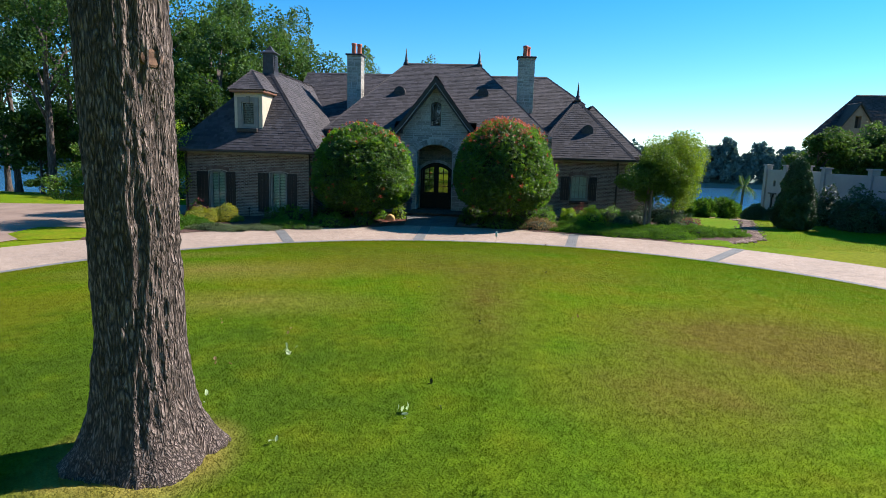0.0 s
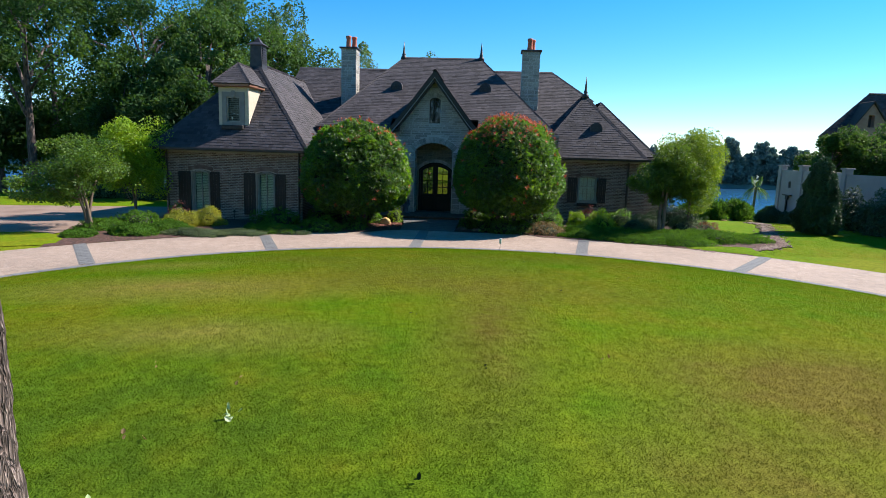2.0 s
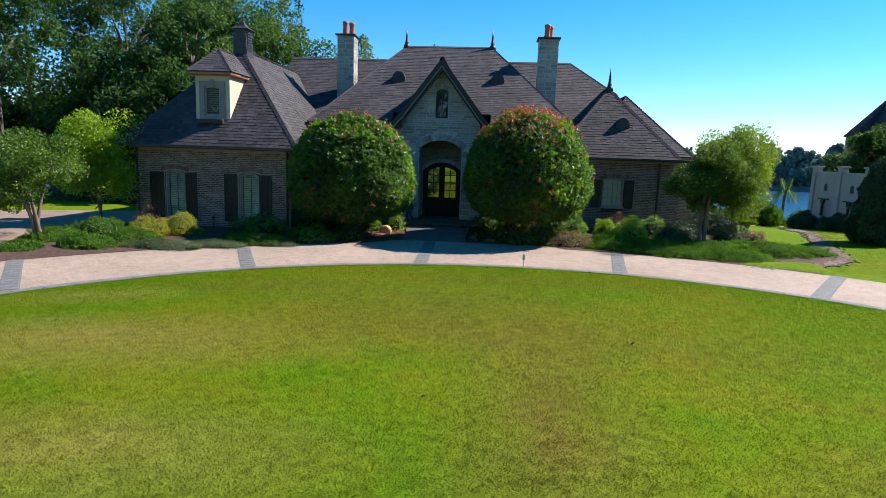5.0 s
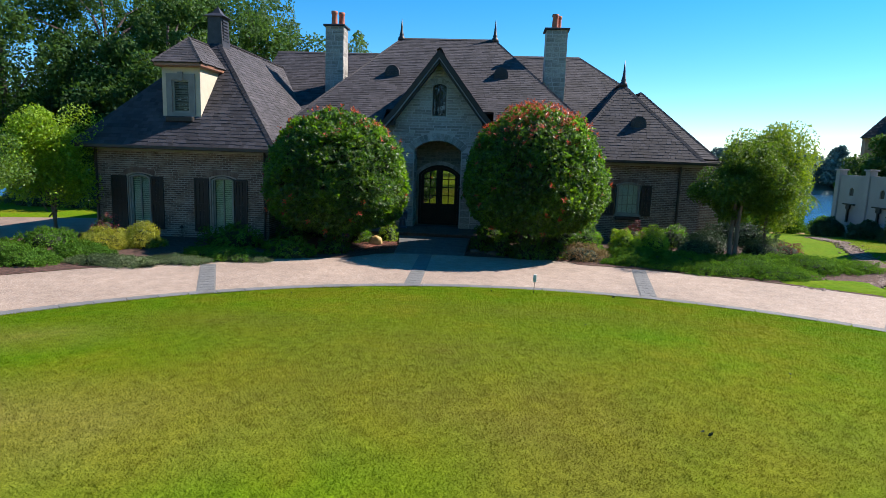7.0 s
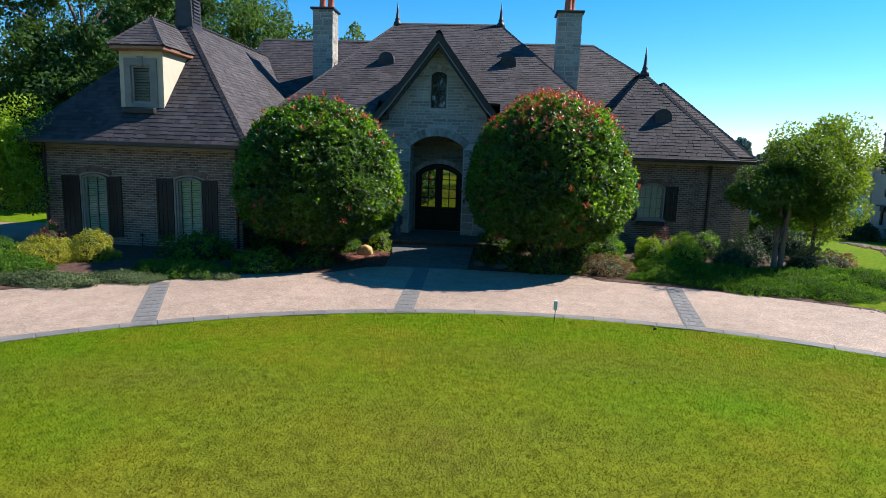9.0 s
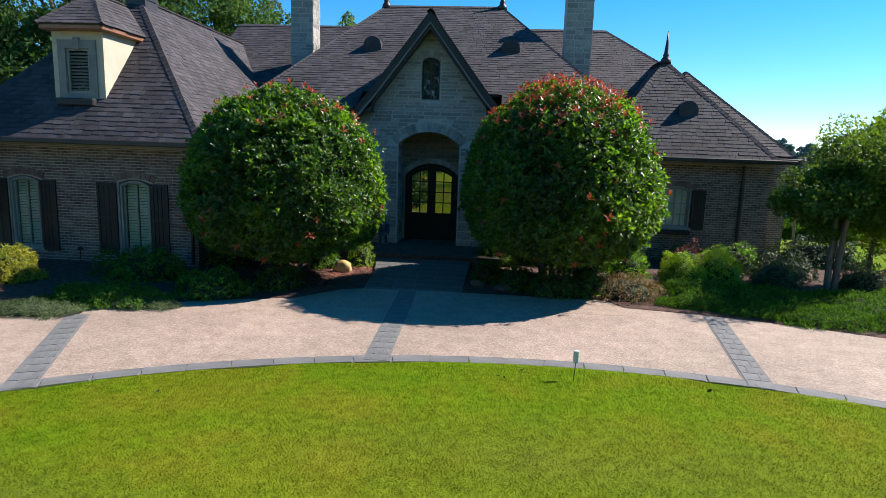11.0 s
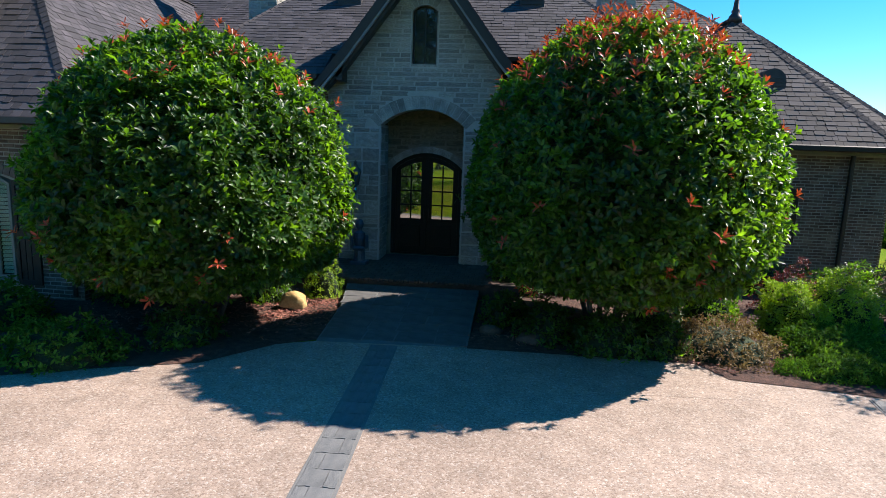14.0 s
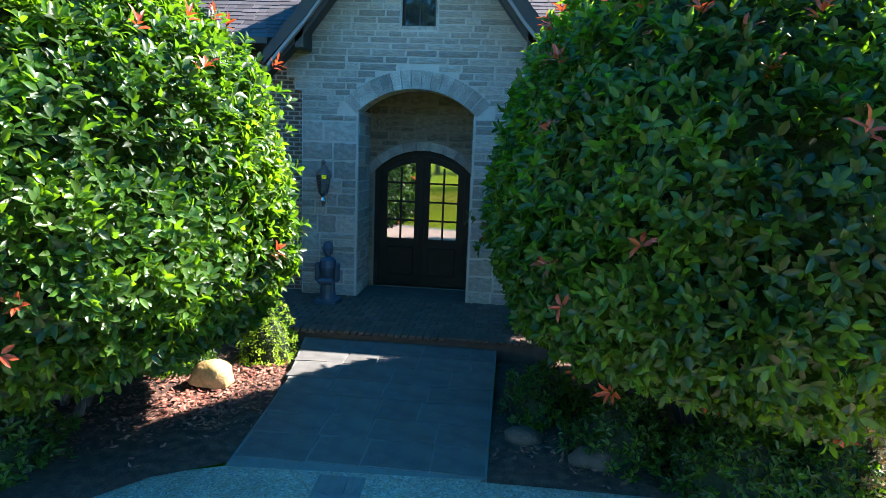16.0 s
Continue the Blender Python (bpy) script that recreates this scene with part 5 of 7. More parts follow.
bed("grass_verge", [(-15.3, 18.2), (-13.3, 19.5), (-13.9, 20.6), (-15.0, 21.4), (-16.2, 21.9), (-17.2, 21.2), (-16.8, 19.4)], 0.05, GRASS, "rounded grass island at the end of the drive")


# ---- foliage ----
def whorl_arrays(points, dirs, k, length, width):
    """Shoots of k leaves each that spread round a direction."""
    n = len(points)
    d = dirs / (np.linalg.norm(dirs, axis=1, keepdims=True) + 1e-9)
    ref = np.where(np.abs(d[:, 2:3]) < 0.9, np.array([[0, 0, 1.0]]), np.array([[1.0, 0, 0]]))
    u = np.cross(d, ref)
    u /= np.linalg.norm(u, axis=1, keepdims=True)
    w = np.cross(d, u)
    ang = (np.arange(k) * 2.4)[None, :, None] + rng.uniform(0, 6.28, (n, 1, 1))
    tilt = rng.uniform(0.45, 1.35, (n, k, 1))
    side = u[:, None] * np.cos(ang) + w[:, None] * np.sin(ang)
    t = d[:, None] * np.cos(tilt) + side * np.sin(tilt)
    nr = d[:, None] * np.sin(tilt) - side * np.cos(tilt)
    s = np.cross(nr, t)
    L = length * rng.uniform(0.65, 1.2, (n, k, 1))
    W = width * rng.uniform(0.8, 1.2, (n, k, 1))
    base = points[:, None] + d[:, None] * rng.uniform(-0.04, 0.04, (n, k, 1)) + t * 0.012
    tip = base + t * L - nr * L * 0.14
    pts = [base, base + t * L * 0.55 - nr * W * 0.06, tip]
    for q, wide in ((0.30, 0.43), (0.70, 0.42)):
        for sgn in (1, -1):
            pts.append(base + t * L * q + s * W * wide * sgn + nr * (W * 0.16 - L * 0.05 * q))
    v = np.stack(pts, 2).reshape(-1, 3)
    f = np.array([[0, 3, 1], [3, 5, 1], [5, 2, 1], [2, 6, 1], [6, 4, 1], [4, 0, 1]])
    return v, (np.arange(n * k)[:, None, None] * 7 + f[None]).reshape(-1, 3)


def card_arrays(points, size, up=0.5, aspect=0.6):
    """Small diamond leaves, two triangles each."""
    n = len(points)
    nr = rng.normal(0, 1, (n, 3)) + np.array([0, 0, up])
    nr /= np.linalg.norm(nr, axis=1, keepdims=True)
    t = rng.normal(0, 1, (n, 3))
    t -= nr * (t * nr).sum(1, keepdims=True)
    t /= np.linalg.norm(t, axis=1, keepdims=True)
    s = np.cross(nr, t)
    L = size * rng.uniform(0.55, 1.3, (n, 1))
    v = np.stack([points - t * L / 2, points + s * L * aspect / 2 - nr * L * 0.1, points + t * L / 2, points - s * L * aspect / 2 - nr * L * 0.1], 1).reshape(-1, 3)
    f = np.array([[0, 1, 2], [0, 2, 3]])
    return v, (np.arange(n)[:, None, None] * 4 + f[None]).reshape(-1, 3)


def tube(path, radii, n=8, wob=0.0):
    """A tapered limb along a path."""
    bm = bmesh.new()
    rings = []
    for k, (p, r) in enumerate(zip(path, radii)):
        p = Vector(p)
        q = (Vector(path[min(k + 1, len(path) - 1)]) - Vector(path[max(k - 1, 0)])).normalized()
        a = q.orthogonal().normalized() if abs(q.z) < 0.95 else Vector((1, 0, 0))
        a = (a - q * a.dot(q)).normalized()
        b = q.cross(a)
        rings.append([bm.verts.new(p + (a * math.cos(2 * math.pi * i / n) + b * math.sin(2 * math.pi * i / n)) * r * (1 + wob * math.sin(3 * i + k))) for i in range(n)])
    for r0, r1 in zip(rings, rings[1:]):
        for i in range(n):
            bm.faces.new((r0[i], r0[(i + 1) % n], r1[(i + 1) % n], r1[i]))
    bm.faces.new(rings[-1])
    return bm


def clump_points(n, centre, radii, clumps, seed, spread=0.28, shell=0.45):
    """Points in clumps that fill an ellipsoid's outer part unevenly."""
    g = np.random.default_rng(seed)
    c = g.normal(0, 1, (clumps, 3))
    c /= np.linalg.norm(c, axis=1, keepdims=True)
    c *= g.uniform(shell, 0.95, (clumps, 1))
    size = g.uniform(0.6, 1.3, clumps)
    pick = g.integers(0, clumps, n)
    off = g.normal(0, 1, (n, 3))
    off /= np.linalg.norm(off, axis=1, keepdims=True)
    off *= g.uniform(0.3, 1.0, (n, 1)) ** 0.5
    p = c[pick] + off * (size[pick] * spread)[:, None] * np.array([1, 1, 0.75])
    return p * np.array(radii) + np.array(centre), c * np.array(radii) + np.array(centre)


def tree(name, x, y, height, radius, z_low, trunk_r, mat, leaves, size, seed, label, bark="bark", group="", clumps=34, stems=1, category="tree", spread=0.30, shift=(0, 0), shell=0.45):
    """A tapered trunk or several stems, limbs that run to the clumps, and an uneven crown of many small leaves."""
    z0 = float(ground_height(x, y)) - 0.05
    ob = thing(name, (x, y, z0), label, category, group)
    r = random.Random(seed)
    mid = (z_low + height) / 2
    pts, centres = clump_points(leaves, (*shift, mid), (radius, radius, (height - z_low) / 2), clumps, seed, spread, shell)
    for s in range(stems):
        bx, by = (r.uniform(-.12, .12), r.uniform(-.12, .12)) if stems > 1 else (0, 0)
        tx, ty = (shift[0] * 0.6 + r.uniform(-.5, .5) * radius * 0.8, shift[1] * 0.6 + r.uniform(-.5, .5) * radius * 0.8) if stems > 1 else (r.uniform(-.05, .05) * height * 0.3, r.uniform(-.05, .05) * height * 0.3)
        H = height * 0.72
        bend = 1.7 if stems > 1 else 1.0
        path = [(bx + (tx - bx) * q ** bend + 0.02 * trunk_r / 0.07 * math.sin(q * 9 + s) * (stems > 1), by + (ty - by) * q ** bend, H * q) for q in (0, 0.06, 0.3, 0.55, 0.8, 1.0)]
        rad = [trunk_r * q for q in (1.35, 1.0, 0.85, 0.65, 0.4, 0.15)]
        part("trunk" if stems == 1 else "stem", tube(path, rad, 9, 0.04), M[bark], ob, smooth=True)
    for k in range(min(9, clumps)):
        c = centres[k * len(centres) // min(9, clumps)]
        zs = max(z_low * 0.75, min(c[2] - 0.25 * (height - z_low), H * 0.9))
        f = zs / H
        st = (tx * f, ty * f, zs)
        m = ((st[0] + c[0]) / 2, (st[1] + c[1]) / 2, (st[2] + c[2]) / 2 + 0.04 * height)
        part("limb", tube([st, m, tuple(c)], [trunk_r * 0.42, trunk_r * 0.25, trunk_r * 0.07], 6), M[bark], ob, smooth=True)
    v, f = card_arrays(pts, size)
    mesh_arrays("crown", v, f, M[mat], ob, kind="stuff")
    return ob


SHOOTS = []
for k in range(4):
    v, f = whorl_arrays(np.zeros((1, 3)), np.array([[0.0, 0.0, 1.0]]), 7, 0.125, 0.036)
    tmp = mesh_arrays("new_shoot", v, f, M["red_leaf"])
    SHOOTS.append(tmp.data)
    bpy.data.objects.remove(tmp)


def big_bush(x, y, r, z0, z1, shoots, seed, label, tips=0.08, deep=1.0):
    ob = thing("photinia_bush", (x, y, 0), label, "bush", "clipped bushes beside the front walk")
    g = np.random.default_rng(seed)
    p = g.normal(0, 1, (shoots, 3))
    p /= np.linalg.norm(p, axis=1, keepdims=True)
    lump = np.array([noise.noise(Vector(q) * 2.6 + Vector((seed, 3, 1))) * 0.06 + noise.noise(Vector(q) * 7 + Vector((seed, 0, 4))) * 0.035 for q in p])[:, None]
    zc = z0 + 0.36 * (z1 - z0)                      # widest below the middle, fuller at the foot than a ball
    pz = p[:, 2:3]
    hr = np.where(pz < 0, (1 - np.abs(pz) ** 2.7) ** (1 / 2.7), np.sqrt(np.maximum(1e-6, 1 - pz ** 2)) ** 0.93)
    flat = p[:, :2] / (np.linalg.norm(p[:, :2], axis=1, keepdims=True) + 1e-9)
    body = np.concatenate([flat * hr * r * np.array([1.0, deep]), np.where(pz < 0, pz * (zc - z0), pz * (z1 - zc))], 1)
    depth = g.uniform(0.0, 1.0, (shoots, 1)) ** 2.2 * 0.16
    depth = depth - (g.uniform(0, 1, (shoots, 1)) < 0.035) * g.uniform(0.02, 0.085, (shoots, 1))
    pos = body * (1.0 - depth + lump) * 0.945 + np.array([0, 0, zc])
    out = np.concatenate([flat * hr / r, np.where(pz < 0, pz / (zc - z0), pz / (z1 - zc))], 1)
    out /= np.linalg.norm(out, axis=1, keepdims=True)
    dirs = out + g.normal(0, 0.38, (shoots, 3)) + np.array([0, 0, 0.55])
    red = (g.uniform(0, 1, shoots) < np.clip(0.0035 + tips * np.maximum(p[:, 2] - 0.35, 0) ** 1.5, 0.004, 0.55)) & (depth[:, 0] < 0.06)
    v, f = whorl_arrays(pos[~red], dirs[~red], 6, 0.112, 0.050)
    mesh_arrays("foliage", v, f, M["photinia"], ob, smooth=True, kind="stuff")
    for q, o in zip(pos[red] + out[red] * g.uniform(0.04, 0.20, (int(red.sum()), 1)), out[red]):
        sh = new("new_shoot", SHOOTS[int(g.integers(0, len(SHOOTS)))])
        sh.parent = ob
        sh.matrix_basis = Matrix.Translation(Vector(q)) @ (Vector(o) + Vector((0, 0, 0.9))).to_track_quat("Z", "Y").to_matrix().to_4x4() @ Matrix.Rotation(float(g.uniform(0, 6)), 4, "Z")
    # solid core; the shade between the leaves is put into its dark colour
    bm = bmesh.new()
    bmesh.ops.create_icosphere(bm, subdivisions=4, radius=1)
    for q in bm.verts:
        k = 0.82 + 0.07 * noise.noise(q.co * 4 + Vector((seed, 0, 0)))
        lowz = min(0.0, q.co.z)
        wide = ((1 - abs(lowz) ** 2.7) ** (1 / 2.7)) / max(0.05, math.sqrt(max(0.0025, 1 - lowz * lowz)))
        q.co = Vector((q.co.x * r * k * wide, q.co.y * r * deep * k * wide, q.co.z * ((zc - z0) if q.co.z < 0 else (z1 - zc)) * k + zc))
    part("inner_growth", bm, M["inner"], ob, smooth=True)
    for k in range(6):
        a = k * 1.05 + seed
        part("stem", tube([(0.25 * math.cos(a), 0.25 * math.sin(a), 0), (0.6 * math.cos(a), 0.6 * math.sin(a), z0 + 0.3), (1.1 * math.cos(a), 1.1 * math.sin(a), z0 + 1.3)], [0.05, 0.04, 0.03], 7), M["bark"], ob)
    return ob


# near-black green: the bushes' inner shade as a colour, also on withered leaves
M["inner"] = material("dark_foliage", [(0.010, 0.022, 0.006), (0.02, 0.035, 0.010)], 5, 0.95, 0.03, 25, 0.4)
big_bush(-5.2, 27.4, 2.46, 0.58, 4.78, 15500, 3, "tall clipped photinia with glossy green leaves and few red tips", 0.07)
big_bush(1.6, 28.1, 2.50, 0.74, 5.16, 15500, 8, "tall clipped photinia with glossy leaves and red new tips", 0.5, 1.13)


def shrub(x, y, r, h, mat, shoots, leaf, seed, label, name="shrub", flat=1.0, group="", ry=None, leafw=0.45, category="shrub"):
    """A low shrub: short stems under a lumpy dome of small leaves."""
    ob = thing(name, (x, y, 0.02), label, category, group)
    g = np.random.default_rng(seed)
    ry = ry or r
    p = g.normal(0, 1, (shoots, 3))
    p[:, 2] = np.abs(p[:, 2])
    p /= np.linalg.norm(p, axis=1, keepdims=True)
    lump = np.array([noise.noise(Vector((q[0] * r * 2.8 + seed, q[1] * ry * 2.2, q[2] * 2))) for q in p])[:, None] * 0.40
    k = (1 - g.uniform(0, 1, (shoots, 1)) ** 2 * 0.45 + lump)
    pos = p * k * np.array([r, ry, h])
    dirs = p * np.array([1, 1, 1.2]) + g.normal(0, 0.4, (shoots, 3)) + np.array([0, 0, 0.3])
    v, f = whorl_arrays(pos, dirs, 5, leaf, leaf * leafw)
    mesh_arrays("foliage", v, f, M[mat], ob, kind="stuff")
    # dark core whose colour stands for the shade under the leaves
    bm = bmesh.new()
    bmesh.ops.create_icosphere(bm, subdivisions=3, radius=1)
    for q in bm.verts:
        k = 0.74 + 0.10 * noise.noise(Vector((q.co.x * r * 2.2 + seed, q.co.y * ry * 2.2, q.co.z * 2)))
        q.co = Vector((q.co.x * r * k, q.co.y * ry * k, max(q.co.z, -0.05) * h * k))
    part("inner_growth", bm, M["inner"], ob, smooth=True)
    for q in range(3):
        a = q * 2.1 + seed
        part("stem", tube([(0.04 * math.cos(a), 0.04 * math.sin(a), -0.03), (0.3 * r * math.cos(a), 0.3 * ry * math.sin(a), h * 0.6)], [0.018, 0.008], 5), M["thin_bark"], ob)
    return ob


M["holly"] = material("dark_holly_leaf", [(0.020, 0.055, 0.016), (0.035, 0.085, 0.025)], 0.9, 0.4, 0, 20, 0.15, island=0.35, translucent=0.12)
M["barberry"] = material("dark_red_leaf", [(0.10, 0.018, 0.018), (0.20, 0.035, 0.03)], 2.0, 0.5, 0, 20, 0.15, island=0.35, translucent=0.2)
M["grey_green"] = material("grey_green_leaf", [(0.045, 0.080, 0.022), (0.085, 0.125, 0.04)], 2.0, 0.6, 0, 20, 0.15, island=0.35, translucent=0.15)
M["lime"] = material("lime_leaf", [(0.15, 0.27, 0.010), (0.23, 0.36, 0.014)], 2.0, 0.5, 0, 20, 0.15, island=0.3, translucent=0.38, glow=(1.7, 1.6, 0.8))
M["dry"] = material("dry_brown_leaf", [(0.13, 0.075, 0.035), (0.22, 0.155, 0.055)], 2.0, 0.7, 0, 20, 0.15, island=0.4, translucent=0.2)
for row in (
    # x, y, r, h, material, shoots, leaf, label, flat radius in y
    (-12.15, 25.0, 0.82, 0.58, "yellow", 2500, 0.05, "rounded golden-yellow shrub beside the drive", None),
    (-11.2, 25.65, 0.6, 0.76, "yellow", 1800, 0.05, "rounded golden-yellow shrub beside the drive", None),
    (-12.9, 26.3, 0.6, 0.9, "barberry", 350, 0.05, "dark red barberry shrub in the bed", None),
    (-3.72, 29.45, 0.38, 0.72, "lime", 420, 0.045, "small clipped boxwood ball by the porch", None),
    (4.98, 28.9, 0.52, 0.92, "lime", 1500, 0.055, "rounded lime-green shrub in the bed", None),
    (6.1, 29.4, 0.74, 0.95, "lime", 1900, 0.052, "airy light green shrub in the bed", None),
    (5.55, 30.3, 0.6, 0.95, "barberry", 500, 0.05, "dark red barberry below the window", None),
    (3.25, 27.45, 0.92, 0.5, "dry", 900, 0.055, "low browning shrub at the edge of the drive", None),
    (2.4, 28.3, 0.5, 0.7, "grey_green", 350, 0.06, "sparse green shrub under the photinia", None),
    (4.0, 31.2, 0.6, 0.7, "photinia", 350, 0.08, "dark green shrub in the shade", None),
    (7.7, 29.6, 0.75, 0.75, "grey_green", 600, 0.06, "grey-green shrub at the wall's corner", None),
    (9.95, 29.4, 0.85, 0.75, "grey_green", 700, 0.06, "grey-green shrub near the small tree", None),
    (11.2, 30.2, 0.65, 0.55, "barberry", 500, 0.05, "dark red low shrub at the bed's end", None),
    (10.6, 33.2, 1.7, 0.95, "holly", 1700, 0.07, "dark green clipped hedge beside the house", 0.5),
    (-8.6, 26.6, 1.2, 0.7, "juniper", 700, 0.08, "spreading dark filler shrub added for shade by the wing", 0.7),
    (-6.2, 25.3, 0.9, 0.5, "juniper", 500, 0.08, "spreading dark green shrub under the photinia", 0.6),
    (-14.1, 25.1, 0.85, 0.5, "juniper", 600, 0.08, "spreading green juniper in the bed", None),
    # filler shrubs added to cover sunlit mulch and stems where deep shade belongs
    (1.5, 27.15, 0.7, 0.62, "photinia", 420, 0.08, "low dark filler shrub added for shade under the photinia", 0.45),
    (2.3, 27.3, 0.5, 0.55, "photinia", 300, 0.08, "low dark filler shrub added for shade under the photinia", None),
    (0.6, 27.6, 0.5, 0.6, "photinia", 300, 0.08, "low dark filler shrub added for shade under the photinia", None),
    (-0.1, 28.4, 0.45, 0.5, "photinia", 250, 0.08, "low dark filler shrub added for shade under the photinia", None),
    (0.1, 30.7, 0.7, 0.85, "photinia", 420, 0.08, "dark filler shrub added for shade by the porch", 0.5),
    (1.5, 31.1, 0.9, 0.95, "photinia", 520, 0.08, "dark filler shrub added for shade at the wall", 0.6),
    (3.0, 30.7, 0.8, 0.9, "photinia", 460, 0.08, "dark filler shrub added for shade at the wall", 0.6),
    (3.75, 29.5, 0.6, 0.75, "photinia", 380, 0.08, "dark filler shrub added behind the dry shrub", None),
    (-4.75, 28.95, 0.45, 0.55, "photinia", 260, 0.08, "low dark shrub behind the golden rock", None),
    (-6.6, 29.9, 0.9, 0.9, "photinia", 480, 0.08, "dark filler shrub added for shade at the wall", 0.6),
    (-7.2, 28.4, 0.6, 0.7, "photinia", 320, 0.08, "dark filler shrub added for shade by the wing", None),
    (-5.0, 26.4, 0.55, 0.55, "photinia", 300, 0.08, "low dark filler shrub added for shade under the photinia", None),
    (-17.6, 36.6, 1.9, 1.7, "holly", 1500, 0.10, "dark evergreen hedge behind the parking court", 1.0),
    (-20.8, 36.9, 1.9, 1.6, "holly", 1500, 0.10, "dark evergreen hedge behind the parking court", 1.0),
    (-24.0, 37.0, 1.8, 1.4, "holly", 1400, 0.10, "dark evergreen hedge behind the parking court", 1.0),
    # fillers added to darken the bright mulch strip before the wall
    (7.3, 31.7, 0.9, 0.8, "photinia", 460, 0.08, "dark filler shrub added at the foot of the brick wall", 0.6),
    (8.6, 31.0, 0.9, 0.75, "holly", 700, 0.07, "dark filler evergreen added behind the small tree", 0.7),
    (6.0, 32.0, 0.7, 0.65, "photinia", 360, 0.08, "dark filler shrub added at the foot of the brick wall", 0.5),
    (-13.1, 26.6, 0.45, 0.8, "lime", 350, 0.06, "light green shrub near the wall", None),
):
    shrub(row[0], row[1], row[2], row[3], row[4], row[5], row[6], int(abs(row[0] * 37) + row[1] * 11), row[7], ry=row[8])
# ground covers
for row in (
    (-12.5, 22.2, 0.95, 0.33, "juniper", 1000, 0.09, "low spreading juniper mat beside the drive", 0.6),
    (-10.2, 22.65, 1.35, 0.22, "grey_green", 1300, 0.06, "low grey-green ground cover along the drive", 0.5),
    (-13.9, 21.2, 0.5, 0.22, "juniper", 700, 0.08, "low spreading juniper mat beside the drive", 0.6),
    (-8.0, 24.4, 1.3, 0.28, "juniper", 1000, 0.08, "low dark ground cover in the shade", 0.7),
    (4.75, 26.75, 0.85, 0.22, "juniper", 900, 0.07, "low green ground cover at the edge of the drive", 0.45),
    (5.1, 27.7, 0.85, 0.4, "juniper", 900, 0.085, "spreading juniper at the edge of the drive", 0.8),
    (6.3, 27.2, 1.5, 0.35, "juniper", 1500, 0.085, "spreading juniper at the edge of the drive", 1.1),
    (8.4, 26.9, 1.7, 0.38, "juniper", 1800, 0.085, "spreading juniper carpet beside the drive", 1.3),
    (5.9, 26.45, 0.9, 0.24, "juniper", 900, 0.07, "low green ground cover at the edge of the drive", 0.6),
    (7.2, 25.95, 1.2, 0.24, "juniper", 1100, 0.07, "low green ground cover at the edge of the drive", 0.65),
    (8.9, 25.7, 1.1, 0.26, "juniper", 1000, 0.07, "low green ground cover at the edge of the drive", 0.7),
    (12.2, 27.9, 1.0, 0.26, "juniper", 900, 0.07, "spreading juniper carpet with pale tips", 0.9),
    (-11.9, 23.7, 0.8, 0.32, "juniper", 1100, 0.08, "low spreading juniper mat beside the drive", 0.6),
    (-14.4, 23.3, 1.0, 0.35, "juniper", 1000, 0.08, "low spreading juniper mat under the small tree", 0.8),
    (-8.8, 23.35, 1.0, 0.16, "grey_green", 900, 0.05, "low grey-green ground cover along the drive", 0.45),
    (-7.2, 24.2, 0.9, 0.14, "grey_green", 700, 0.05, "low grey-green ground cover along the drive", 0.4),
    (10.6, 27.6, 1.6, 0.38, "juniper", 1700, 0.085, "spreading juniper carpet with pale tips", 1.2),
):
    shrub(row[0], row[1], row[2], row[3], row[4], int(row[5] * 1.7), row[6] * 0.85, int(abs(row[0] * 37) + row[1] * 13), row[7], name="ground_cover", ry=row[8], leafw=0.34, category="ground cover")


def boulder(x, y, z, sx, sy, sz, seed, label, mat="rock", name="rock", group=""):
    bm = bmesh.new()
    bmesh.ops.create_icosphere(bm, subdivisions=3, radius=1)
    for v in bm.verts:
        k = 1 + 0.25 * noise.noise(v.co * 1.3 + Vector((seed, 0, 0))) + 0.08 * noise.noise(v.co * 4 + Vector((0, seed, 0)))
        v.co = Vector((v.co.x * sx * k, v.co.y * sy * k, v.co.z * sz * k + sz * 0.6))
    ob = finish(bm, name, M[mat], None, "", True)
    ob.location = (x, y, z)
    return tagged(ob, label, "rock", group)


M["dark_rock"] = material("dark_rock", [(0.055, 0.038, 0.028), (0.11, 0.075, 0.055)], 4, 0.9, 0.01, 30, 0.2)
rg = random.Random(12)
bm = bmesh.new()
for k in range(15):
    q = Vector((rg.gauss(0, 1), rg.gauss(0, 1), rg.gauss(0, 0.8))).normalized()
    bm.verts.new((q.x * 0.27, q.y * 0.22, q.z * 0.25 + 0.14))
bmesh.ops.convex_hull(bm, input=bm.verts)
bmesh.ops.triangulate(bm, faces=bm.faces)
for _ in range(3):
    bmesh.ops.subdivide_edges(bm, edges=list(bm.edges), cuts=1, use_grid_fill=True, smooth=0.22)
for q in bm.verts:
    q.co += q.co.normalized() * (0.022 * noise.noise(q.co * 9) + 0.009 * noise.noise(q.co * 28))
gold = finish(bm, "rock", M["rock"], None, "", True)
gold.location = (-4.02, 28.4, 0.0)
tagged(gold, "golden angular sandstone boulder on red mulch", "rock")
for k, (x, y, s) in enumerate(((0.3, 27.35, 0.15), (-0.35, 27.7, 0.13), (9.2, 28.6, 0.18))):
    boulder(x, y, 0.0, s * 1.5, s, s * 0.7, 5 + k, "small dark brown rock lying in the mulch", "dark_rock")

way = [(9.2, 24.55), (10.2, 24.75), (12.0, 25.9), (13.2, 27.2), (13.9, 29.4), (15.2, 32.8), (16.5, 36.5), (18.2, 41.8)]
edge_l = [(x - 0.18, y + 0.34) for x, y in way[:6]]
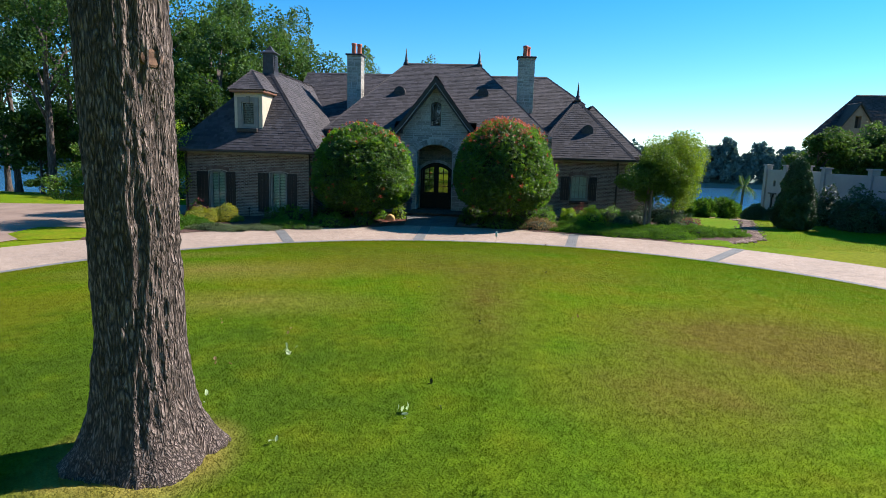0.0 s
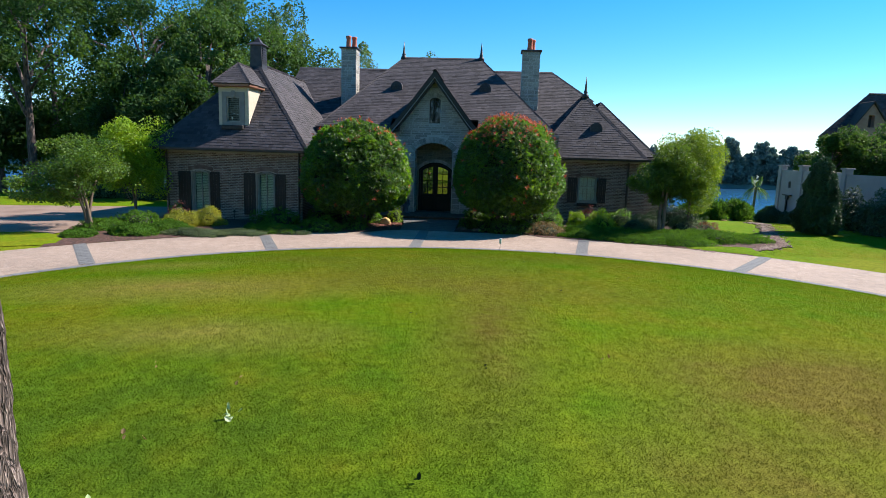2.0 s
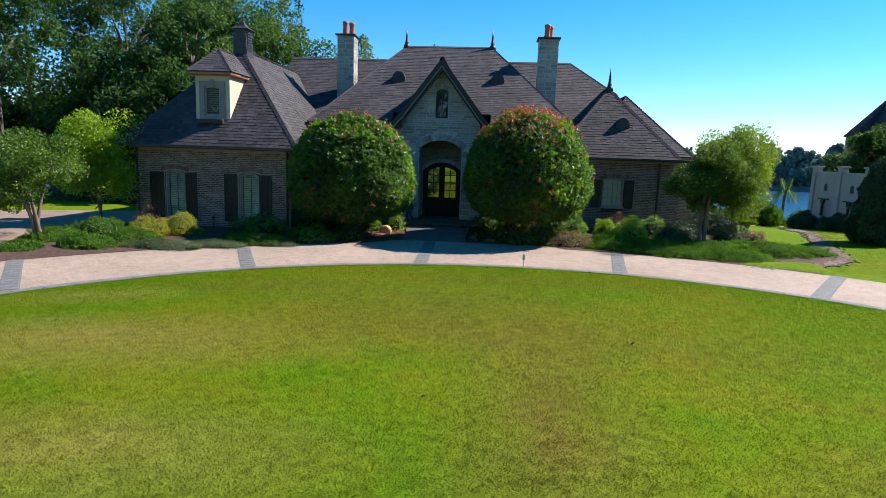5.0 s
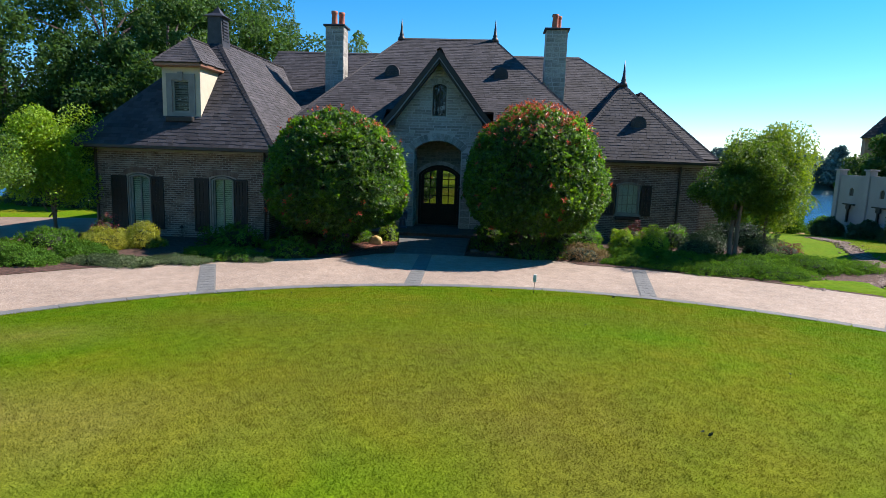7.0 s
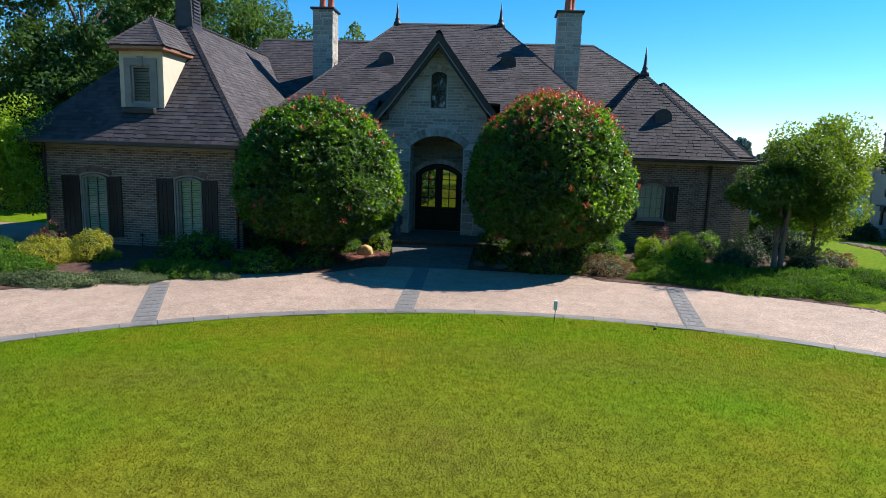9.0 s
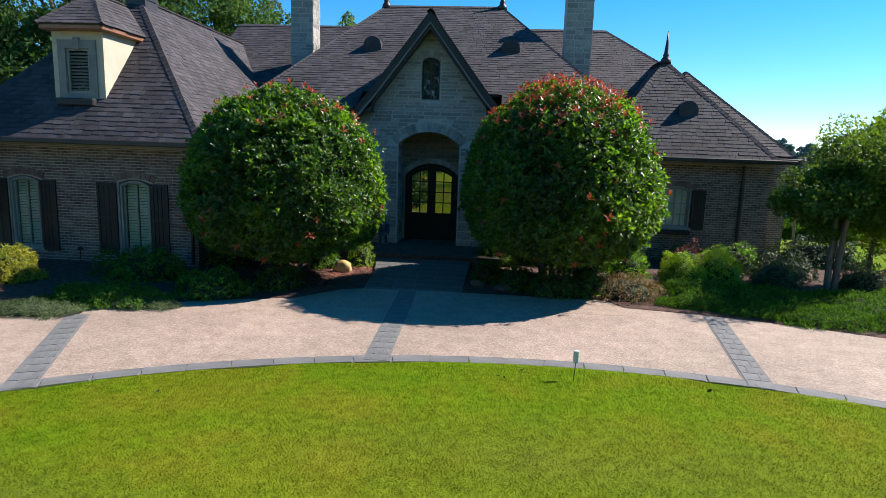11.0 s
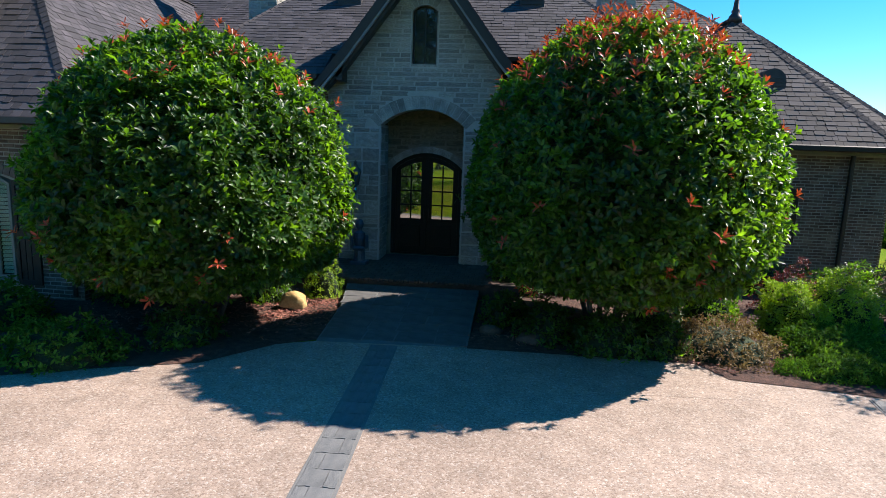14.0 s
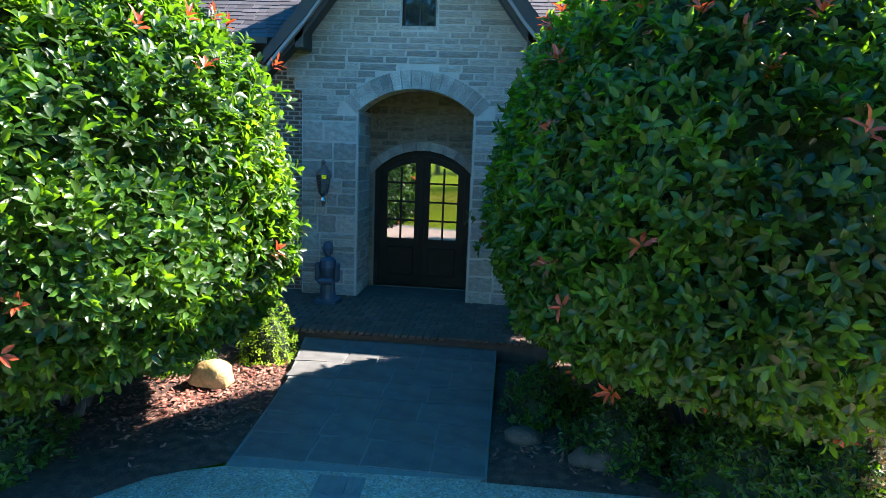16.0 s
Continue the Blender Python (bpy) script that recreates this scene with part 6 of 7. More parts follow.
edge_r = [(x + 0.30, y - 0.26) for x, y in way[:6]]
bed("flower_bed", edge_r + edge_l[::-1], 0.012, M["soil"], "strip of brown mulch under the river stones")

# river stones beside the right lawn
rk = random.Random(9)
bm = bmesh.new()
for (ax, ay), (bx, by) in zip(way, way[1:]):
    for _ in range(380):
        q = rk.random()
        x, y = ax + (bx - ax) * q + rk.gauss(0, 0.22), ay + (by - ay) * q + rk.gauss(0, 0.2)
        s = rk.uniform(0.022, 0.062)
        got = bmesh.ops.create_icosphere(bm, subdivisions=1, radius=s)
        for v in got["verts"]:
            v.co = Vector((v.co.x * 1.2 + x, v.co.y + y, v.co.z * 0.6 + float(ground_height(x, y)) + 0.02))
M["pebble"] = material("river_stone", [(0.12, 0.075, 0.055), (0.26, 0.18, 0.14)], 3, 0.8, 0.003, 40, 0.2, island=0.3)
tagged(finish(bm, "river_stones", M["pebble"], None, "", True), "winding bed of brown river stones in the grass", "stones", kind="stuff")

# small trees in the beds
tree("crape_myrtle", -14.65, 22.9, 3.8, 2.0, 0.95, 0.075, "myrtle2", 20000, 0.10, 4, "small multi-stemmed tree with airy green leaves", "thin_bark", "small trees by the drive", 40, 3, spread=0.36, shift=(-0.75, 0), shell=0.25)
tree("ornamental_tree", -15.75, 27.4, 5.25, 1.42, 0.9, 0.06, "lime", 40000, 0.10, 5, "small bright yellow-green tree at the wing's corner", "thin_bark", "small trees by the drive", 46, 2, spread=0.5, shell=0.1)
# one tree as two crowns: shaded side dark, sunlit side bright by leaf colour
tree("crape_myrtle", 8.65, 28.6, 4.45, 1.72, 1.25, 0.085, "myrtle2", 38000, 0.088, 6, "small multi-stemmed tree, arching crown coloured for its shaded side", "thin_bark", "small trees by the drive", 60, 2, spread=0.36, shift=(0.35, 0.2), shell=0.15)
tree("ornamental_tree", 10.15, 29.75, 4.75, 1.55, 0.95, 0.07, "myrtle", 40000, 0.088, 26, "second crown added in yellow-green for the tree's sunlit side", "thin_bark", "small trees by the drive", 50, 1, spread=0.45, shell=0.12)
tree("ornamental_tree", 14.6, 43.0, 4.4, 1.1, 1.6, 0.05, "grey_green", 700, 0.12, 16, "thin half-bare tree behind the house", "thin_bark", "small trees by the drive", 16, 2, spread=0.3)


# ---- the big oak by the lawn ----
OX, OY = -1.88, 3.85
oz = float(ground_height(OX, OY))
KZ = 3.99 - oz
oak = thing("oak_tree", (OX, OY, oz), "massive old oak with deeply furrowed bark and flared roots", "tree", "tall trees")
rows_z = np.concatenate([np.linspace(-0.1, 1.3, 90), np.linspace(1.32, 5.2, 190)[0:], np.linspace(5.25, 7.5, 14)])
seg = 200
ov = np.zeros((len(rows_z), seg, 3))
for i, z in enumerate(rows_z):
    flare = 0.315 + 0.12 * math.exp(-max(z, 0) / 0.9) + 0.12 * math.exp(-max(z, 0) / 0.22) + 0.011 * max(z - 1, 0)
    for j in range(seg):
        a = 2 * math.pi * j / seg
        c, s = math.cos(a), math.sin(a)
        root = (0.12 + 0.07 * c) * max(0, math.cos(2.5 * (a - 0.35))) ** 2 * math.exp(-max(z, 0) / 0.35) + 0.10 * max(0, math.cos(3 * a + 1.2)) * math.exp(-max(z, 0) / 0.25)
        warp = 0.35 * noise.noise(Vector((c * 1.5, s * 1.5, z * 0.9)))
        p = Vector((c * 4.2 + warp, s * 4.2 - warp, z * 1.25))
        ridge = 1 - abs(noise.noise(p)) * 2.2
        p2 = Vector((c * 9 + warp * 2, s * 9, z * 4.2))
        plate = 1 - abs(noise.noise(p2)) * 2.0
        h = 0.026 * ridge + 0.016 * plate + 0.010 * noise.noise(Vector((c * 26, s * 26, z * 14)))
        knot = math.exp(-((a - 5.85) / 0.20) ** 2 - ((z - KZ) / 0.16) ** 2) * 0.085 - math.exp(-((a - 5.85) / 0.11) ** 2 - ((z - KZ) / 0.09) ** 2) * 0.10
        rad = flare + root + h - 0.03 + knot
        ov[i, j] = (c * rad + 0.02 * math.sin(z * 0.9), s * rad, z)
idx = np.arange(len(rows_z) * seg).reshape(len(rows_z), seg)
of = np.stack([idx[:-1], np.roll(idx, -1, 1)[:-1], np.roll(idx, -1, 1)[1:], idx[1:]], -1).reshape(-1, 4)
mesh_arrays("trunk", ov.reshape(-1, 3), of, M["trunk_bark"], oak, smooth=True)
scar = part("knot_scar", lathe([(0.066, -0.02), (0.062, 0.006), (0.045, 0.014), (0.02, 0.010), (0.0, 0.008)], 14), material("cut_wood", [(0.085, 0.042, 0.026), (0.17, 0.09, 0.055)], 14, 0.9, 0.004, 60, 0.3), oak, "pale brown healed branch scar")
ka = 5.85
scar.matrix_basis = Matrix.Translation((math.cos(ka) * 0.352, math.sin(ka) * 0.352, KZ)) @ Vector((math.cos(ka), math.sin(ka), 0)).to_track_quat("Z", "Y").to_matrix().to_4x4() @ Matrix.Diagonal((1.5, 1.1, 1, 1))
ro = random.Random(3)
opts, ocen = clump_points(16000, (0, 0, 11.5), (7.0, 7.0, 4.2), 44, 12, 0.26)
for k in range(9):
    c = ocen[k * 4]
    part("limb", tube([(0, 0, 6.6 + 0.1 * k), (c[0] * 0.5, c[1] * 0.5, (6.8 + c[2]) / 2 + 0.5), tuple(c)], [0.22, 0.13, 0.04], 8), M["bark"], oak, smooth=True)
v, f = card_arrays(opts, 0.28)
mesh_arrays("crown", v, f, M["oak_leaf"], oak, kind="stuff")
# a low spray of leaves that hangs into view beside the trunk
part("limb", tube([(0.1, 0.2, 6.7), (0.3, 1.6, 6.2), (0.2, 3.4, 5.55)], [0.07, 0.04, 0.012], 6), M["bark"], oak)
g_ = np.random.default_rng(4)
hp = np.array([0.15, 3.6, 5.45]) + g_.normal(0, 1, (240, 3)) * np.array([0.45, 0.5, 0.16])
v, f = whorl_arrays(hp, g_.normal(0, 1, (240, 3)) + np.array([0, 0, -0.4]), 3, 0.15, 0.07)
mesh_arrays("spray", v, f, M["myrtle"], oak, kind="stuff")

# ---- woods beside and behind the house ----
for k, (x, y, h, r, zl, n) in enumerate((
    (-44, 52, 21, 6.5, 4.0, 13000), (-36, 49, 20, 6.0, 4.5, 13000), (-28.5, 50, 20, 6.2, 5.0, 15000), (-34, 60, 22, 6.5, 3.0, 12000),
    (-22.5, 47, 18.5, 5.6, 3.2, 15000), (-25, 57, 21, 6.5, 3.0, 14000), (-18.5, 54, 17.5, 5.2, 3.0, 14000), (-52, 60, 22, 7.0, 4.0, 10000),
    (-21.8, 64, 21.6, 3.6, 5.0, 8000), (-14.0, 67, 18.2, 3.4, 5.0, 6000), (-7.8, 68, 17.6, 3.0, 7.0, 5000), (-5.4, 70, 16.6, 2.4, 7.0, 3500),
    (-31, 40, 19, 5.0, 5.5, 9000), (-47, 43, 20, 6.0, 5.0, 9000), (-19.3, 42.5, 13.5, 3.6, 4.2, 11000),
)):
    far = y > 62
    tree("tree", x, y, h, r, zl, 0.30 + 0.01 * (k % 4), "pale_leaf" if far else ("mid_leaf" if x > -26 else "oak_leaf"), int(n * 1.25), 0.26, 100 + k, "tall airy pale green tree behind the house" if far else "tall leafy oak in the dark lakeside wood", "bark", "tall trees", 46, spread=0.22)
for k, (x, y, h, r) in enumerate(((-42, 66, 4, 2.5), (-33, 66, 3.2, 2.2), (-50, 62, 3.5, 2.4), (-27, 64, 3.4, 2.2))):
    tree("understory_tree", x, y, h, r, 0.4, 0.06, "oak_leaf", 1500, 0.3, 300 + k, "low leafy sapling at the lake shore", "bark", "saplings at the shore", 14)
for k, (x, y) in enumerate(((-45, 57), (-41, 60.5), (-37.5, 54.5), (-33.5, 57.5), (-30, 62), (-26, 52), (-49, 52), (-22, 44.5), (-29, 45), (-35.5, 44.5))):
    tree("understory_tree", x, y, 10.5 - 2.2 * (k > 6), 3.7, 1.8 - 0.9 * (k > 6), 0.13, "oak_leaf", 7000, 0.36, 330 + k, "leafy middle-sized tree in the dark wood", "bark", "tall trees", 36, spread=0.32, shell=0.2)
# added sunward of the court so that their shadows cover the lawn strip
for k, (x, y, h, r) in enumerate(((-18.2, 38.4, 8.6, 2.6), (-21.4, 39.6, 9.6, 2.9), (-24.6, 40.4, 9.8, 3.0))):
    tree("understory_tree", x, y, h, r, 1.8, 0.11, "oak_leaf", 9000, 0.26, 360 + k, "leafy middle-sized tree in the dark wood", "bark", "tall trees", 40, spread=0.34, shell=0.15)
# unseen trees added behind the start of the walk, mirrored in the door's glass
for k, (x, y, h, r) in enumerate(((-14, -22, 17, 6), (-4, -28, 18, 6.5), (7, -25, 17, 6), (17, -20, 16, 6), (-22, -12, 16, 6), (26, -10, 16, 6), (-9, -34, 21, 7), (1, -35, 22, 7), (12, -34, 21, 7), (-19, -30, 21, 7))):
    tree("tree", x, y, h, r, 3.0, 0.32, "oak_leaf", 6000, 0.5, 400 + k, "unseen leafy oak added beyond the lawn for reflections", "bark", "tall trees", 34, spread=0.28)

# ---- beyond the side lawn ----
holly = thing("holly_tree", (17.3, 32.3, float(ground_height(17.3, 32.3))), "dense dark green columnar holly before the garden wall", "tree")
part("trunk", tube([(0, 0, -0.05), (0.02, 0, 1.5), (0.0, 0.02, 3.4)], [0.09, 0.07, 0.02], 8), M["thin_bark"], holly)
gh = np.random.default_rng(21)
qh = 1 - np.sqrt(gh.uniform(0, 1, 9000))
ah = gh.uniform(0, 6.283, 9000)
lumps = np.array([noise.noise(Vector((math.cos(a) * 2.2, math.sin(a) * 2.2, q * 7))) for a, q in zip(ah, qh)])
rh = (1.06 * (1 - qh) ** 0.50 * np.minimum(1, 0.75 + qh * 2.2)) * (1 - gh.uniform(0, 1, 9000) ** 2 * 0.3 + 0.36 * lumps)
hp = np.stack([np.cos(ah) * rh, np.sin(ah) * rh, 0.1 + 3.75 * qh], 1)
v, f = whorl_arrays(hp, np.stack([np.cos(ah), np.sin(ah), np.full(9000, 0.5)], 1) + gh.normal(0, 0.4, (9000, 3)), 5, 0.11, 0.05)
mesh_arrays("crown", v, f, M["holly"], holly, kind="stuff")
# dark core, inner shade of the holly put into its colour
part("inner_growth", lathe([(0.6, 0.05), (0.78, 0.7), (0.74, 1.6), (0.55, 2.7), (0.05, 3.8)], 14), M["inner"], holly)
for k, (x, y, h, r) in enumerate(((20.6, 35.4, 2.0, 1.2), (20.9, 32.6, 2.2, 1.3), (20.9, 38.4, 1.5, 1.1), (21.4, 42.6, 1.0, 0.9), (21.2, 46.0, 1.1, 0.9))):
    shrub(x, y, r, h, "holly", 1600, 0.11, 500 + k, "dark evergreen shrub before the grey wall", name="evergreen_shrub").location.z = float(ground_height(x, y))
# trees added out of view, heights set so their shadows end on the lawn
for k, (x, y, h) in enumerate(((29.5, 34.5, 10.0), (31.5, 29.0, 12.5), (34.5, 24.5, 16.0), (35.0, 36.0, 16.0), (36.5, 44.5, 16.0), (43.5, 50.0, 16.0), (33.0, 39.5, 13.5), (31.8, 42.2, 12.5), (38.0, 48.6, 16.0))):
    tree("tree", x, y, h, 4.3 if k < 7 else 3.0, 5.0, 0.24, "oak_leaf", 15000, 0.62, 23 + k, "unseen leafy tree added to shade the side lawn", "bark", "tall trees", 36, spread=0.28)
for k, (x, y, h, r) in enumerate(((31.0, 57.5, 9.0, 2.8), (35.0, 57.0, 9.8, 3.2), (39.5, 56.0, 9.6, 3.2), (37.2, 60.0, 9.8, 3.0))):
    tree("tree", x, y, h, r, 1.6, 0.13, "mid_leaf", 14000, 0.27, 520 + k, "leafy green tree behind the garden wall", "bark", "trees behind the wall", 26, spread=0.33)

# palm by the lake path
M["palm_leaf"] = material("palm_leaf", [(0.040, 0.10, 0.014), (0.075, 0.155, 0.022)], 2.0, 0.5, 0, 20, 0.15, translucent=0.35, glow=(1.9, 1.8, 0.8))
pz = float(ground_height(22.3, 51.6))
palm = thing("palm_tree", (22.3, 51.6, pz), "small windmill palm with drooping green fronds", "palm")
part("trunk", tube([(0, 0, -0.1), (0.05, 0, 1.5), (0.1, 0, 2.8)], [0.16, 0.10, 0.09], 8), M["thin_bark"], palm)
for k in range(20):
    # a feathery frond: a bowed midrib with narrow leaflets that hang from both sides
    a, young = k * 2.399, k >= 16
    ln = (0.5 if young else 0.92) + 0.18 * math.sin(k * 1.7)
    dr = 0.15 if young else 1.0 + 0.55 * ((k * 7) % 5) / 5
    lift = 1.1 if young else 0.42
    bm = bmesh.new()
    out, side = Vector((math.cos(a), math.sin(a), 0)), Vector((-math.sin(a), math.cos(a), 0))
    rib = [Vector((0.1, 0, 2.78)) + out * ln * q + Vector((0, 0, lift * q - dr * 1.25 * q * q)) for q in (i / 15 for i in range(16))]
    for p, q in zip(rib, rib[1:]):
        bm.faces.new([bm.verts.new(v) for v in (p - side * 0.012, q - side * 0.010, q + side * 0.010, p + side * 0.012)])
    for i in range(2, 16):
        for s_ in (-1, 1):
            span = 0.34 * math.sin(math.pi * (0.15 + 0.8 * i / 15)) ** 0.6
            tip = rib[i] + side * s_ * span * 0.75 + out * span * 0.35 - Vector((0, 0, span * 0.65))
            mid = (rib[i] + tip) / 2 + Vector((0, 0, 0.03))
            bm.faces.new([bm.verts.new(v) for v in (rib[i] - out * 0.016, mid - out * 0.026, tip, mid + out * 0.026)])
    part("frond", bm, M["palm_leaf"], palm)
for k, (x, y, r, h) in enumerate(((18.6, 50.2, 1.5, 1.35), (20.3, 50.4, 1.5, 1.45), (17.0, 50.6, 1.2, 1.0), (23.6, 50.2, 1.2, 1.0))):
    s = shrub(x, y, r, h, "juniper", 1600, 0.34, 540 + k, "spiky dark spreading juniper on the lake bank", name="spreading_juniper", leafw=0.2)
    s.location.z = float(ground_height(x, y))
for k, (x, y, s) in enumerate(((19.4, 48.9, 0.17), (20.9, 48.6, 0.15), (22.1, 49.9, 0.22), (22.7, 50.1, 0.18), (18.6, 47.6, 0.12))):
    boulder(x, y, float(ground_height(x, y)), s * 1.9, s, s * 0.45, 40 + k, "pale flat rock on the lake bank")

# garden wall with posts
gwall = thing("garden_wall", (0, 0, 0), "pale plastered garden wall with posts and small niches", "wall")
# the nearer sections are greyer: tree shade is put into their colour
SECT = [((22.6, 47.9), (22.58, 44.8), "white_paint"), ((22.58, 44.8), (22.55, 41.9), "white_paint"), ((22.55, 41.9), (22.5, 39.5), "white_paint"), ((22.5, 39.5), (22.4, 34.5), "shade_grey"), ((22.4, 34.5), (22.2, 27.0), "shade_grey")]
for (ax, ay), (bx, by), mt in SECT:
    d = Vector((bx - ax, by - ay, 0))
    m = Matrix.Translation((ax, ay, 0)) @ Matrix.Rotation(math.atan2(d.y, d.x), 4, "Z")
    zt = 3.02 if mt == "white_paint" else 2.92
    holes = [arch_loop(d.length / 2 - 0.22, d.length / 2 + 0.22, 1.75, 2.0, 2.25)] if mt == "white_paint" else []
    bm = prism(rect_loop(0, d.length, -2.2, zt), holes, -0.12, 0.12)
    bmesh.ops.transform(bm, matrix=m, verts=bm.verts)
    sec = part("panel", bm, M[mt], gwall)
    if holes:
        bm = box(d.length / 2 - 0.3, d.length / 2 + 0.3, -0.05, 0.05, 1.6, 2.4)
        bmesh.ops.transform(bm, matrix=m, verts=bm.verts)
        part("niche", bm, M["dark_trim"], sec)
        for z0, z1, w in ((1.18, 1.26, 0.62), (0.1, 1.2, 0.07), (0.92, 1.18, 0.2)):
            bm = box(d.length / 2 - w, d.length / 2 + w, -0.26, -0.16, z0, z1, 0.01)
            bmesh.ops.transform(bm, matrix=m, verts=bm.verts)
            part("iron_bracket", bm, M["iron"], sec, "black iron trellis bracket")
    bm = box(-0.22, 0.22, -0.22, 0.22, -2.2, zt + 0.28, 0.02)
    bmesh.ops.transform(bm, matrix=m, verts=bm.verts)
    post = part("post", bm, M[mt], gwall)
    bm = box(-0.29, 0.29, -0.29, 0.29, zt + 0.28, zt + 0.38, 0.02)
    bmesh.ops.transform(bm, matrix=m, verts=bm.verts)
    part("cap", bm, M[mt], post)

# neighbour's house
nh = thing("neighbour_house", (0, 0, 0), "brown brick house with a steep dark roof beyond trees", "house")
part("wall", box(40.5, 64, 71.0, 74.4, -5.5, 6.7), M["red_brick"], nh)
part("wall", box(37.0, 40.5, 70.6, 71.2, -5.5, 6.7), M["red_brick"], nh)
ea, eb, ec, ed = (36.2, 70.2, 6.6), (65, 70.2, 6.6), (65, 75, 6.6), (39.6, 75, 6.6)
n1, n2 = (42.3, 72.6, 11.6), (58, 72.6, 11.6)
for pts in ([ea, eb, n2, n1], [ed, ea, n1]):
    roof_face(nh, pts)
for pts in ([eb, ec, n2], [ec, ed, n1, n2]):
    roof_face(nh, pts, shingles=False)
part("gable_wall", prism([(38.8, 5.0), (43.8, 5.0), (43.8, 6.7), (41.2, 10.2), (38.8, 6.7)], [rect_loop(40.85, 41.5, 7.7, 9.0)], 69.6, 70.4), M["red_brick"], nh, "pinkish brick gable")
part("window", box(40.85, 41.5, 70.2, 70.25, 7.7, 9.0), M["pane"], nh)
for s in (-1, 1):
    roof_face(nh, [(41.2 + s * 2.9, 69.4, 6.3), (41.2 + s * 2.9, 72, 6.3), (41.2, 72, 10.5), (41.2, 69.4, 10.5)], shingles=False)

# ---- far shore ----
g = np.random.default_rng(77)
fp = []
for k in range(270):
    x = -330 + 760 * (k + g.uniform(-.4, .4)) / 270
    y = 342 + g.uniform(-5, 14)
    h = g.uniform(13, 22)
    r = g.uniform(4.5, 8)
    p, _ = clump_points(700, (x, y, LAKE + 1.5 + h * 0.52), (r, r * 0.7, h * 0.52), 12, 1000 + k, 0.42)
    fp.append(p)
for k, (x, h) in enumerate(((128.5, 28.5), (121, 24), (147, 28), (163.5, 24), (182, 25), (196, 22), (236, 27), (60, 24), (-180, 26), (-260, 28), (154, 20), (138, 19))):
    p, _ = clump_points(1800, (x, 340, LAKE + h * 0.62), (6.5, 5, h * 0.40), 22, 2000 + k, 0.30)
    fp.append(p)
# far trees and bank carry the distance haze in their colour
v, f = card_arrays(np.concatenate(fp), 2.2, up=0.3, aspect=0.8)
woods = mesh_arrays("far_woods", v, f, M["hazy_leaf"], kind="stuff")
tagged(woods, "wooded shore across the lake, tinted blue-green for haze", "woods")
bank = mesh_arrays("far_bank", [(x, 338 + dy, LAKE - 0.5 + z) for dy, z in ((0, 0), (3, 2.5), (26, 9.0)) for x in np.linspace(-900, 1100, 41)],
                   [(r * 41 + c, r * 41 + c + 1, (r + 1) * 41 + c + 1, (r + 1) * 41 + c) for r in range(2) for c in range(40)], M["hazy_leaf"])
tagged(bank, "overgrown bank of the far shore, tinted for haze", "shore", kind="structure")
hx = np.linspace(-2400, 2600, 90)
hz = 20 + 14 * np.sin(hx * 0.0031 + 1) + 9 * np.sin(hx * 0.0083) + 4 * np.sin(hx * 0.021)
# blue of the hills is haze put into the colour
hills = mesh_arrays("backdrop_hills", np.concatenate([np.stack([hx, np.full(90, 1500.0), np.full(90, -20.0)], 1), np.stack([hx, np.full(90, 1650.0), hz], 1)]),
                    [(k, k + 1, 91 + k, 90 + k) for k in range(89)], material("haze_blue_woods", [(0.05, 0.10, 0.12), (0.07, 0.13, 0.15)], 0.02, 0.9), smooth=True)
tagged(hills, "low wooded hills on the horizon, tinted blue for haze", "hills", kind="structure")

# ---- small things on the lawn ----
lamp = thing("lawn_marker", (1.27, 21.45, float(ground_height(1.27, 21.45))), "small white marker head on a thin dark stake", "marker")
part("stake", tube([(0, 0, -0.1), (0.02, 0.0, 0.3)], [0.006, 0.006], 6), M["iron"], lamp)
part("head", box(-0.02, 0.055, -0.03, 0.03, 0.28, 0.46, 0.008), M["blind"], lamp, "white plastic head")
path_light = thing("path_light", (-11.03, 27.75, 0.0), "small dark garden light on a stake by the brick wall", "garden light")
part("stake", tube([(0, 0, -0.05), (0, 0, 0.40)], [0.012, 0.012], 8), M["iron"], path_light)
part("cap", lathe([(0.075, 0.40), (0.07, 0.43), (0.03, 0.47), (0.008, 0.49)], 12), M["iron"], path_light)
M["fresh"] = material("cut_leaf_green", [(0.20, 0.30, 0.13), (0.35, 0.42, 0.25)], 5, 0.6, 0, 20, 0.2, island=0.3, translucent=0.2)
